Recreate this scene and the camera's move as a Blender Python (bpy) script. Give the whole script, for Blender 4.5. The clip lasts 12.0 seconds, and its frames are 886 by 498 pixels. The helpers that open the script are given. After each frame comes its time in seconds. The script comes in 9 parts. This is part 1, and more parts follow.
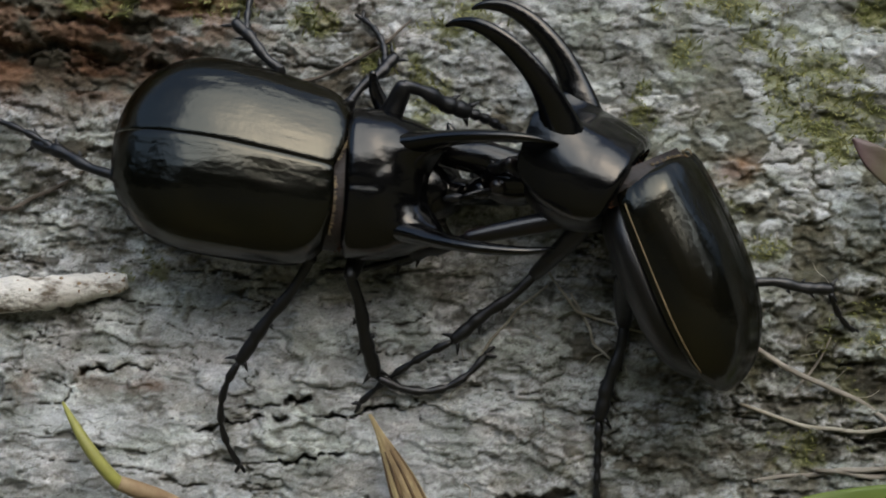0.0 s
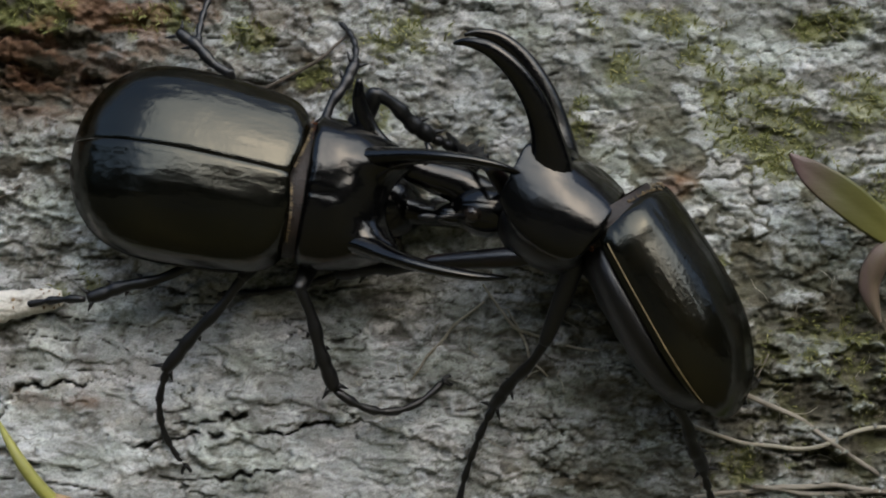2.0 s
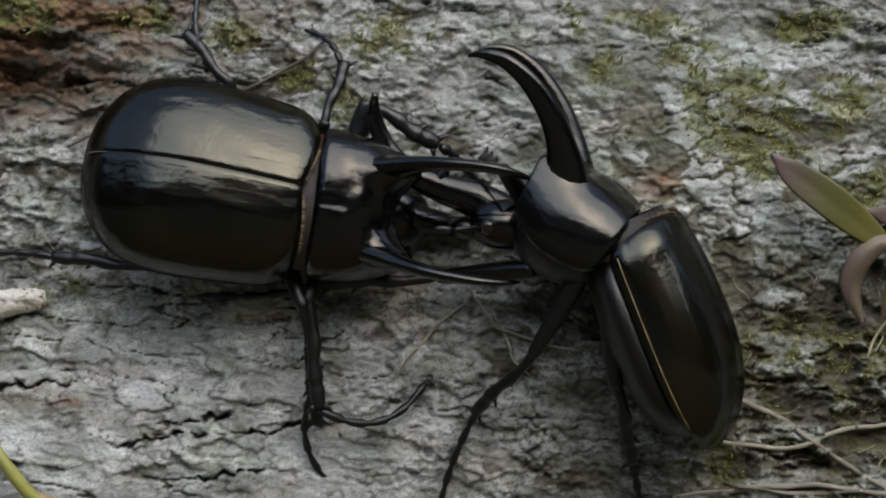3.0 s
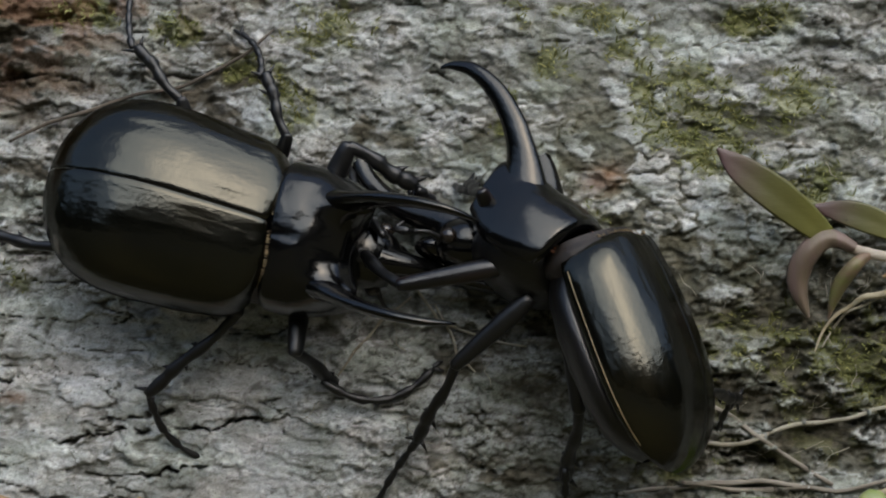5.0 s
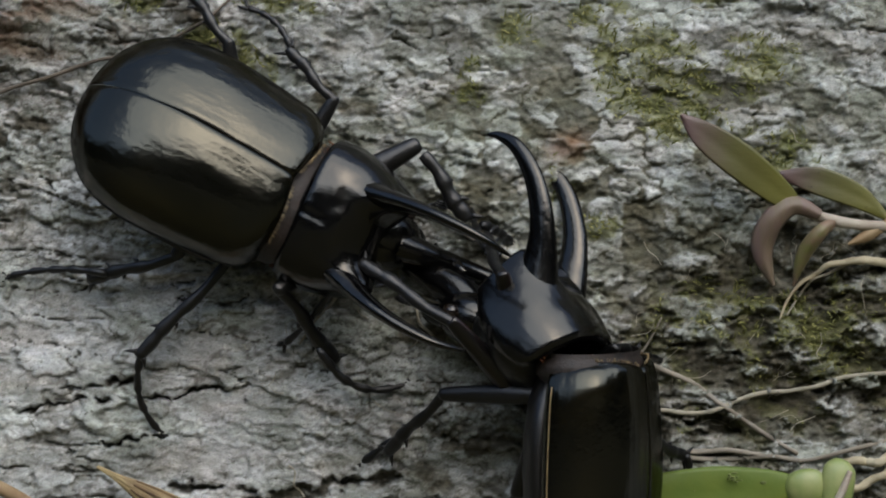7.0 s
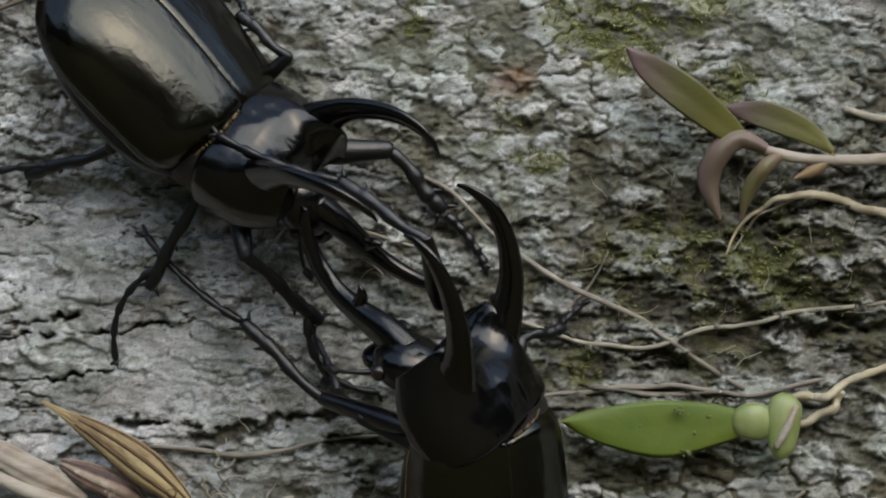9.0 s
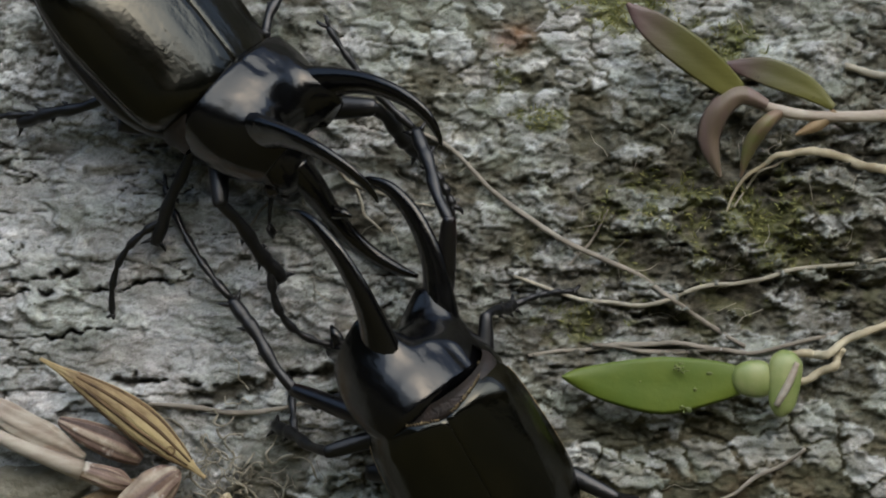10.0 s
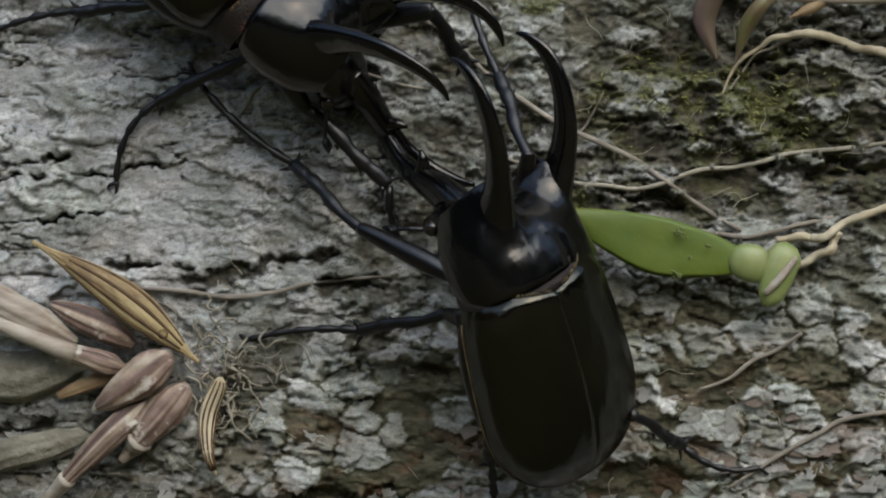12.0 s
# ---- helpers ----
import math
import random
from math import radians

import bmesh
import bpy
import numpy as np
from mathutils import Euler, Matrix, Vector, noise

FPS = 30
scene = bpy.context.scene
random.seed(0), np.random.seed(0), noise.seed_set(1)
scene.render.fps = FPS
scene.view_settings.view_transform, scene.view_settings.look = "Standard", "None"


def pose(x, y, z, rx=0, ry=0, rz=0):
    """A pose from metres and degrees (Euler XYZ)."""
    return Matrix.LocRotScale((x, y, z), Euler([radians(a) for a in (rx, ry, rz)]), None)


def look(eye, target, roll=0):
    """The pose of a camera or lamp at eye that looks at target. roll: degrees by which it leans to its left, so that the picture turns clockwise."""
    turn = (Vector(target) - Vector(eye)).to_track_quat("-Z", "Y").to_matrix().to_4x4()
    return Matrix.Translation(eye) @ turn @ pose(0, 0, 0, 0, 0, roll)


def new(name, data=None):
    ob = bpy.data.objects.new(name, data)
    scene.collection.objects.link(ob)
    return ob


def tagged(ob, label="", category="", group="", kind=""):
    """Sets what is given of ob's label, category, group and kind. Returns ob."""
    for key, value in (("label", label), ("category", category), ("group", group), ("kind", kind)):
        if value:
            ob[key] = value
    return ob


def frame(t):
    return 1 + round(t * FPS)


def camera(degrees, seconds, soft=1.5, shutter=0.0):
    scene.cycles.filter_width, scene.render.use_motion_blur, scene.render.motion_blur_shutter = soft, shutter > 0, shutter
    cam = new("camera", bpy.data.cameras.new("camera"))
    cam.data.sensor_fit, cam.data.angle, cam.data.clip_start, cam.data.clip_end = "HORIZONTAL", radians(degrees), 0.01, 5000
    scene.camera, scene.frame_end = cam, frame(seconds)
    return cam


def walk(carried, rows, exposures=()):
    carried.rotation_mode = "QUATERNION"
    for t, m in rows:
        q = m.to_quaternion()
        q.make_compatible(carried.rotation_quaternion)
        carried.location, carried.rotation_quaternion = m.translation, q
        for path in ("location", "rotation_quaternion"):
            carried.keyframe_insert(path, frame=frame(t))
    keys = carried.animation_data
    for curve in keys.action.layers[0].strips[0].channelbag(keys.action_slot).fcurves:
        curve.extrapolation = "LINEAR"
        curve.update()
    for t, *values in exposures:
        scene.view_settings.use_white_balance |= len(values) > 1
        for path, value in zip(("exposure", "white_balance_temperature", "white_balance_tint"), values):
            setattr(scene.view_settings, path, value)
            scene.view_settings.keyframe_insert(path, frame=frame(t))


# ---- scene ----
# ---- camera ----
cam = camera(18, 12.0, soft=1.9)
PATH = [
    (0, pose(-0.01597, -0.62179, -0.00360, 90, 0, 0)),
    (0.5, pose(-0.01145, -0.62086, -0.00133, 90, 0, 0)),
    (1, pose(-0.00794, -0.62093, -0.00043, 90, 0, 0)),
    (1.5, pose(-0.00446, -0.62029, -0.00015, 90, 0, 0)),
    (2, pose(-0.00189, -0.61925, -0.00008, 90, 0, 0)),
    (2.5, pose(0.00001, -0.61995, -0.00000, 90, 0, 0)),
    (3, pose(0.00195, -0.62039, -0.00009, 90, 0, 0)),
    (3.5, pose(0.00583, -0.61985, -0.00057, 90, 0, 0)),
    (5.5, pose(0.01589, -0.61610, -0.00182, 90, 0, 0)),
    (6, pose(0.01761, -0.61548, -0.00389, 90, 0, 0)),
    (6.5, pose(0.01973, -0.61371, -0.00597, 90, 0, 0)),
    (8.5, pose(0.03168, -0.61093, -0.01826, 90, 0, 0)),
    (9, pose(0.03419, -0.61050, -0.02259, 90, 0, 0)),
    (9.5, pose(0.03494, -0.60953, -0.02767, 90, 0, 0)),
    (10, pose(0.03429, -0.60858, -0.03191, 90, 0, 0)),
    (10.5, pose(0.03338, -0.60771, -0.03800, 90, 0, 0)),
    (11, pose(0.03314, -0.60706, -0.04513, 90, 0, 0)),
    (11.5, pose(0.03397, -0.60604, -0.05285, 90, 0, 0)),
    (12, pose(0.03555, -0.60535, -0.05712, 90, 0, 0)),
]
walk(cam, PATH)

# ---- light ----
SUN_TO = Vector((0.25, -0.73, 0.64)).normalized()
world = bpy.data.worlds.new("world")
scene.world = world
world.use_nodes = True
wn = world.node_tree
sky = wn.nodes.new("ShaderNodeTexSky")
sky.sky_type = "NISHITA"
sky.sun_disc = False
sky.dust_density = 2.0
sky.ozone_density = 0.8
sky.sun_elevation = math.asin(SUN_TO.z)
sky.sun_rotation = math.atan2(SUN_TO.x, SUN_TO.y)
wn.links.new(sky.outputs[0], wn.nodes["Background"].inputs[0])
wn.nodes["Background"].inputs[1].default_value = 0.15
sun_data = bpy.data.lights.new("sun", "SUN")
sun_data.energy = 1.8
sun_data.angle = radians(84)
sun_data.color = (0.97, 1.0, 0.985)
sun = new("sun", sun_data)
sun.matrix_world = look(SUN_TO * 5, (0, 0, 0))
scene.view_settings.exposure = 0.74


# ---- materials ----
def material(name, base, rough=0.5, metal=0.0):
    m = bpy.data.materials.new(name)
    m.use_nodes = True
    b = m.node_tree.nodes["Principled BSDF"]
    b.inputs["Base Color"].default_value = (*base, 1)
    b.inputs["Roughness"].default_value = rough
    b.inputs["Metallic"].default_value = metal
    return m, m.node_tree, b


def add_noise(nt, scale, detail=4.0, rough=0.55, stretch=(1, 1, 1)):
    tc = nt.nodes.new("ShaderNodeTexCoord")
    mp = nt.nodes.new("ShaderNodeMapping")
    mp.inputs["Scale"].default_value = stretch
    n = nt.nodes.new("ShaderNodeTexNoise")
    n.inputs["Scale"].default_value = scale
    n.inputs["Detail"].default_value = detail
    n.inputs["Roughness"].default_value = rough
    nt.links.new(tc.outputs["Object"], mp.inputs[0])
    nt.links.new(mp.outputs[0], n.inputs[0])
    return n.outputs["Fac"]


def ramp(nt, fac, stops):
    r = nt.nodes.new("ShaderNodeValToRGB")
    e = r.color_ramp.elements
    while len(e) < len(stops):
        e.new(0.5)
    for k, (p, c) in zip(e, stops):
        k.position, k.color = p, (*c, 1)
    nt.links.new(fac, r.inputs[0])
    return r.outputs[0]


def mix(nt, fac, a, b, kind="MIX"):
    m = nt.nodes.new("ShaderNodeMix")
    m.data_type, m.blend_type = "RGBA", kind
    for sock, v in ((m.inputs[0], fac), (m.inputs[6], a), (m.inputs[7], b)):
        if isinstance(v, (int, float)):
            sock.default_value = v
        elif isinstance(v, tuple):
            sock.default_value = (*v, 1)
        else:
            nt.links.new(v, sock)
    return m.outputs[2]


def bump(nt, bsdf, height, strength, distance):
    b = nt.nodes.new("ShaderNodeBump")
    b.inputs["Strength"].default_value = strength
    b.inputs["Distance"].default_value = distance
    nt.links.new(height, b.inputs["Height"])
    nt.links.new(b.outputs[0], bsdf.inputs["Normal"])


def rough_from(nt, bsdf, fac, lo, hi):
    m = nt.nodes.new("ShaderNodeMapRange")
    m.inputs["To Min"].default_value, m.inputs["To Max"].default_value = lo, hi
    nt.links.new(fac, m.inputs[0])
    nt.links.new(m.outputs[0], bsdf.inputs["Roughness"])


def two_tone(name, a, b, scale, rough, stretch=(1, 1, 1), bumps=0.3, dist=0.0004, lo=0.35, hi=0.65):
    m, nt, bs = material(name, a, rough)
    n = add_noise(nt, scale, 5, 0.6, stretch)
    nt.links.new(ramp(nt, n, [(lo, a), (hi, b)]), bs.inputs["Base Color"])
    fine = add_noise(nt, scale * 5, 4, 0.6, stretch)
    bump(nt, bs, fine, bumps, dist)
    return m


def shell_material(name, base, tint, rlo, rhi, bumps, sheen=(1, 1, 1), patch=60, dull=False):
    m, nt, bs = material(name, base, 0.15)
    n = add_noise(nt, patch, 4, 0.6, (0.6, 1, 1))
    nt.links.new(ramp(nt, n, [(0.46, base), (0.74, tint)]), bs.inputs["Base Color"])
    rough_from(nt, bs, add_noise(nt, 140, 6, 0.65, (0.45, 1, 1)), rlo, rhi)
    add = nt.nodes.new("ShaderNodeMath")
    add.operation = "MULTIPLY_ADD"
    add.inputs[1].default_value = 0.12
    nt.links.new(add_noise(nt, 900, 3, 0.5), add.inputs[0])
    nt.links.new(add_noise(nt, 130, 3, 0.5, (0.22, 1, 1)), add.inputs[2])
    bump(nt, bs, add.outputs[0], bumps * 5, 0.0006)
    bs.inputs["IOR"].default_value = 1.54
    if dull:
        lw = nt.nodes.new("ShaderNodeLayerWeight")
        lw.inputs["Blend"].default_value = 0.5
        fall = nt.nodes.new("ShaderNodeMapRange")
        for socket, v in (("From Min", 0.38), ("From Max", 0.80), ("To Min", 0.5), ("To Max", 0.02)):
            fall.inputs[socket].default_value = v
        nt.links.new(lw.outputs["Facing"], fall.inputs[0])
        nt.links.new(fall.outputs[0], bs.inputs["Specular IOR Level"])
    bs.inputs["Specular Tint"].default_value = (*sheen, 1)
    return m


# the brown tint patches on the bronze also stand in for ground reflections
ELYTRON = shell_material("bronze black elytron", (0.0014, 0.0014, 0.0009), (0.0085, 0.0066, 0.0022), 0.11, 0.24, 0.17, (1.0, 0.99, 0.84), 42, True)
PRONOTUM = shell_material("black pronotum", (0.0012, 0.0012, 0.0014), (0.0025, 0.0025, 0.0026), 0.12, 0.24, 0.13, (1.0, 0.97, 0.90))
LEG = shell_material("black leg chitin", (0.0016, 0.0016, 0.0018), (0.0035, 0.003, 0.003), 0.30, 0.5, 0.2)
FEMUR = shell_material("reddish black femur", (0.002, 0.0015, 0.0015), (0.016, 0.004, 0.003), 0.2, 0.4, 0.1)
BELLY = shell_material("brown black underside", (0.002, 0.0017, 0.0014), (0.006, 0.004, 0.003), 0.3, 0.5, 0.2)
RIM = two_tone("bronze rim bristles", (0.26, 0.19, 0.09), (0.10, 0.07, 0.035), 400, 0.4)
WAIST = two_tone("reddish brown waist membrane", (0.004, 0.003, 0.002), (0.016, 0.008, 0.005), 300, 0.6, (1, 1, 1), 0.5, 0.0005)
HAIR = two_tone("orange brown bristles", (0.20, 0.06, 0.012), (0.09, 0.03, 0.01), 500, 0.6)
EYE = shell_material("dark compound eye", (0.012, 0.009, 0.007), (0.02, 0.014, 0.01), 0.1, 0.2, 0.3)


def bark_material():
    m, nt, bs = material("lichen covered bark", (0.3, 0.3, 0.27), 0.9)
    at = nt.nodes.new("ShaderNodeAttribute")
    at.attribute_name = "cover"
    sep = nt.nodes.new("ShaderNodeSeparateColor")
    nt.links.new(at.outputs["Color"], sep.inputs[0])
    big = add_noise(nt, 60, 7, 0.7, (1, 1, 1.4))
    mid = add_noise(nt, 260, 6, 0.7, (0.7, 1, 1.5))
    fine = add_noise(nt, 1300, 4, 0.65)
    lichen = ramp(nt, big, [(0.28, (0.205, 0.216, 0.205)), (0.45, (0.322, 0.336, 0.340)), (0.58, (0.420, 0.437, 0.454)), (0.72, (0.285, 0.300, 0.284))])
    speck = ramp(nt, mid, [(0.30, (0.42, 0.39, 0.33)), (0.43, (0.90, 0.90, 0.87)), (0.62, (1.08, 1.08, 1.07)), (0.75, (0.72, 0.74, 0.66))])
    lichen = mix(nt, 0.75, lichen, speck, "MULTIPLY")
    tone = ramp(nt, at.outputs["Alpha"], [(0.0, (0.46, 0.46, 0.40)), (0.30, (0.78, 0.79, 0.71)), (0.55, (1.0, 1.0, 0.98)), (1.0, (1.38, 1.38, 1.38))])
    lichen = mix(nt, 1.0, lichen, tone, "MULTIPLY")
    grain = add_noise(nt, 2300, 3, 0.6)
    lichen = mix(nt, 0.5, lichen, ramp(nt, grain, [(0.32, (0.62, 0.62, 0.60)), (0.5, (1.0, 1.0, 1.0)), (0.68, (1.2, 1.2, 1.2))]), "MULTIPLY")
    hue = add_noise(nt, 75, 5, 0.6, (0.7, 1, 1.3))
    lichen = mix(nt, 0.85, lichen, ramp(nt, hue, [(0.36, (0.96, 1.0, 0.93)), (0.5, (1.0, 1.0, 1.0)), (0.62, (1.06, 1.0, 0.97))]), "MULTIPLY")
    skins = add_noise(nt, 150, 9, 0.68, (0.6, 1, 1.2))
    lichen = mix(nt, 0.8, lichen, ramp(nt, skins, [(0.44, (0.80, 0.81, 0.78)), (0.462, (1.0, 1.0, 1.0)), (0.545, (1.0, 1.0, 1.0)), (0.56, (1.26, 1.25, 1.22))]), "MULTIPLY")
    specks = add_noise(nt, 620, 5, 0.7, (0.8, 1, 1.2))
    lichen = mix(nt, 0.85, lichen, ramp(nt, specks, [(0.335, (0.30, 0.29, 0.25)), (0.385, (1.0, 1.0, 1.0))]), "MULTIPLY")
    tc = nt.nodes.new("ShaderNodeTexCoord")
    bend = nt.nodes.new("ShaderNodeVectorMath")
    bend.operation = "MULTIPLY_ADD"
    wob = nt.nodes.new("ShaderNodeTexNoise")
    wob.inputs["Scale"].default_value = 160
    wob.inputs["Detail"].default_value = 4
    nt.links.new(tc.outputs["Object"], wob.inputs[0])
    nt.links.new(wob.outputs["Color"], bend.inputs[0])
    bend.inputs[1].default_value = (0.008, 0.008, 0.006)
    nt.links.new(tc.outputs["Object"], bend.inputs[2])
    flat = nt.nodes.new("ShaderNodeMapping")
    flat.inputs["Scale"].default_value = (0.45, 0.05, 1.5)
    nt.links.new(bend.outputs[0], flat.inputs[0])
    vor = nt.nodes.new("ShaderNodeTexVoronoi")
    vor.feature = "DISTANCE_TO_EDGE"
    vor.inputs["Scale"].default_value = 170
    nt.links.new(flat.outputs[0], vor.inputs["Vector"])
    hairline = ramp(nt, vor.outputs["Distance"], [(0.008, (0.50, 0.49, 0.45)), (0.03, (1.0, 1.0, 1.0))])
    where = ramp(nt, add_noise(nt, 110, 4, 0.6), [(0.54, (0, 0, 0)), (0.64, (1, 1, 1))])
    lichen = mix(nt, where, lichen, mix(nt, 1.0, lichen, hairline, "MULTIPLY"))
    # bare wood, dark enough to carry the painted shade of the bark's recesses
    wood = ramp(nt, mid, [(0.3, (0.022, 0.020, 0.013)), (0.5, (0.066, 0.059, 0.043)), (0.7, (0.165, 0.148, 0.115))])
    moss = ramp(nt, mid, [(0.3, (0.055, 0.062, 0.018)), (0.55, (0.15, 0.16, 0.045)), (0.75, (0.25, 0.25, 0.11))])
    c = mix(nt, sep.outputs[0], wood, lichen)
    c = mix(nt, sep.outputs[1], c, moss)
    c = mix(nt, sep.outputs[2], c, ramp(nt, mid, [(0.3, (0.09, 0.035, 0.016)), (0.7, (0.24, 0.125, 0.07))]))
    nt.links.new(c, bs.inputs["Base Color"])
    add = nt.nodes.new("ShaderNodeMath")
    add.operation = "ADD"
    nt.links.new(mid, add.inputs[0])
    nt.links.new(fine, add.inputs[1])
    layer = nt.nodes.new("ShaderNodeMath")
    layer.operation = "MULTIPLY_ADD"
    nt.links.new(ramp(nt, skins, [(0.445, (0, 0, 0)), (0.465, (0.6, 0.6, 0.6)), (0.545, (0.6, 0.6, 0.6)), (0.56, (1, 1, 1))]), layer.inputs[0])
    layer.inputs[1].default_value = 0.9
    nt.links.new(add.outputs[0], layer.inputs[2])
    bump(nt, bs, layer.outputs[0], 0.7, 0.00032)
    bs.inputs["Specular IOR Level"].default_value = 0.25
    return m


BARK = bark_material()
FLAKE = two_tone("grey lichen flake", (0.43, 0.43, 0.40), (0.25, 0.25, 0.21), 160, 0.9, (1, 1, 1.5), 0.7, 0.0008)
FLAKE_BROWN = two_tone("brown bark flake", (0.17, 0.115, 0.08), (0.30, 0.27, 0.23), 180, 0.9, (1, 1, 1.5), 0.7, 0.0008)
LUMP = two_tone("weathered olive grey bark", (0.24, 0.235, 0.18), (0.13, 0.12, 0.085), 140, 0.9, (1, 1, 1), 0.9, 0.0012)
MOSS = two_tone("olive moss", (0.11, 0.125, 0.022), (0.25, 0.245, 0.085), 260, 0.85)
ROOT_PALE = two_tone("pale aerial root", (0.36, 0.34, 0.27), (0.20, 0.18, 0.13), 300, 0.75, (0.3, 1, 1), 0.4, 0.0003)
ROOT_DARK = two_tone("grey brown dry root", (0.15, 0.13, 0.10), (0.28, 0.255, 0.21), 260, 0.85, (0.3, 1, 1), 0.5, 0.0003)
ROOT_DEEP = two_tone("dark brown buried root", (0.045, 0.036, 0.026), (0.10, 0.08, 0.06), 260, 0.85, (0.3, 1, 1), 0.5, 0.0003)
ROOT_YELLOW = two_tone("cream root", (0.46, 0.42, 0.30), (0.27, 0.22, 0.13), 230, 0.6, (0.4, 1, 1), 0.3, 0.0003)
BIRCH = two_tone("white peeling stick bark", (0.62, 0.60, 0.54), (0.15, 0.12, 0.085), 210, 0.8, (0.6, 1, 1), 0.9, 0.0011, 0.55, 0.66)
LEAF_GREEN = two_tone("bright green fleshy leaf", (0.068, 0.112, 0.007), (0.105, 0.142, 0.013), 60, 0.55, (1, 1, 1), 0.25, 0.0004)
LEAF_SPOT = two_tone("dark leaf blotch", (0.05, 0.07, 0.012), (0.09, 0.11, 0.02), 600, 0.5)


def purple_leaf_material():
    """Olive along the blade, flushed purple towards the tip, with small dark spots."""
    m, nt, bs = material("purple tipped olive leaf", (0.1, 0.1, 0.03), 0.42)
    tc = nt.nodes.new("ShaderNodeTexCoord")
    sep = nt.nodes.new("ShaderNodeSeparateXYZ")
    nt.links.new(tc.outputs["Generated"], sep.inputs[0])
    wave = nt.nodes.new("ShaderNodeMath")
    wave.operation = "MULTIPLY_ADD"
    nt.links.new(add_noise(nt, 90, 4, 0.6), wave.inputs[0])
    wave.inputs[1].default_value = 0.35
    nt.links.new(sep.outputs[0], wave.inputs[2])
    c = ramp(nt, wave.outputs[0], [(0.22, (0.092, 0.056, 0.052)), (0.40, (0.080, 0.062, 0.038)), (0.62, (0.076, 0.074, 0.022)), (1.1, (0.105, 0.102, 0.022))])
    spots = ramp(nt, add_noise(nt, 420, 3, 0.5), [(0.26, (0.30, 0.20, 0.14)), (0.33, (1, 1, 1))])
    nt.links.new(mix(nt, 1.0, c, spots, "MULTIPLY"), bs.inputs["Base Color"])
    bump(nt, bs, add_noise(nt, 500, 4, 0.6, (0.3, 1, 1)), 0.3, 0.0004)
    return m


LEAF_PURPLE = purple_leaf_material()
LEAF_PINK = two_tone("pinkish dry leaf", (0.155, 0.105, 0.092), (0.12, 0.10, 0.055), 190, 0.5, (1.6, 1, 0.3), 0.3, 0.0004)
BULB_GREEN = two_tone("pale green pseudobulb", (0.15, 0.205, 0.055), (0.235, 0.265, 0.105), 160, 0.4, (1, 1, 1), 0.2, 0.0003)
POD = two_tone("dry straw pod", (0.42, 0.335, 0.165), (0.19, 0.13, 0.06), 230, 0.65, (0.35, 1, 1), 0.7, 0.0005, 0.40, 0.62)
POD_PALE = two_tone("pale straw pod", (0.50, 0.44, 0.30), (0.30, 0.25, 0.15), 150, 0.7, (1, 1, 0.3), 0.5, 0.0004)
POD_GROOVE = two_tone("dark pod groove", (0.055, 0.032, 0.014), (0.13, 0.08, 0.035), 260, 0.8)


def bulb_material():
    """Fibrous dry skin: brown and straw stripes along the bulb, with scraps of white paper."""
    m, nt, bs = material("striped brown dry pseudobulb", (0.3, 0.2, 0.15), 0.6)
    at = nt.nodes.new("ShaderNodeAttribute")
    at.attribute_name = "stripe"
    stripes = ramp(nt, at.outputs["Fac"], [(0.25, (0.085, 0.056, 0.046)), (0.45, (0.20, 0.135, 0.105)), (0.62, (0.30, 0.235, 0.175)), (0.85, (0.42, 0.37, 0.29))])
    blot = ramp(nt, add_noise(nt, 300, 5, 0.65), [(0.3, (0.62, 0.58, 0.55)), (0.6, (1.1, 1.1, 1.1))])
    skin_tone = mix(nt, 0.8, stripes, blot, "MULTIPLY")
    paper = ramp(nt, add_noise(nt, 150, 6, 0.65), [(0.57, (0, 0, 0)), (0.63, (1, 1, 1))])
    nt.links.new(mix(nt, paper, skin_tone, (0.47, 0.44, 0.38)), bs.inputs["Base Color"])
    bump(nt, bs, add_noise(nt, 700, 5, 0.65), 0.7, 0.0006)
    return m


DRY_BULB = bulb_material()
DRY_SHEATH = two_tone("white papery sheath", (0.42, 0.39, 0.32), (0.24, 0.19, 0.145), 220, 0.7, (0.3, 1, 1), 0.4, 0.0004)
STALK_GREEN = two_tone("yellow green stalk", (0.30, 0.30, 0.07), (0.20, 0.19, 0.05), 120, 0.5)
LEAF_OLIVE = two_tone("dull olive pink leaf", (0.135, 0.135, 0.045), (0.17, 0.115, 0.075), 130, 0.5, (1, 1, 1), 0.3, 0.0004, 0.42, 0.58)
STALK_BROWN = two_tone("brown dry stalk", (0.20, 0.12, 0.06), (0.30, 0.22, 0.12), 160, 0.7)
EARTH = two_tone("brown leaf litter on the forest floor", (0.014, 0.014, 0.005), (0.085, 0.074, 0.028), 0.45, 0.95, (1, 1, 1), 0.5, 0.05, 0.40, 0.64)
FOREST = two_tone("dark forest edge", (0.006, 0.009, 0.003), (0.026, 0.032, 0.010), 0.8, 0.95, (1, 1, 0.5), 0.5, 0.1)


# ---- mesh tools ----
def mesh_object(name, bm, mat, smooth=True):
    me = bpy.data.meshes.new(name)
    bm.to_mesh(me)
    bm.free()
    if smooth:
        me.polygons.foreach_set("use_smooth", [True] * len(me.polygons))
    me.materials.append(mat)
    return new(name, me)


def part(name, bm, mat, parent, label=""):
    ob = mesh_object(name, bm, mat)
    ob.parent = parent
    return tagged(ob, label)


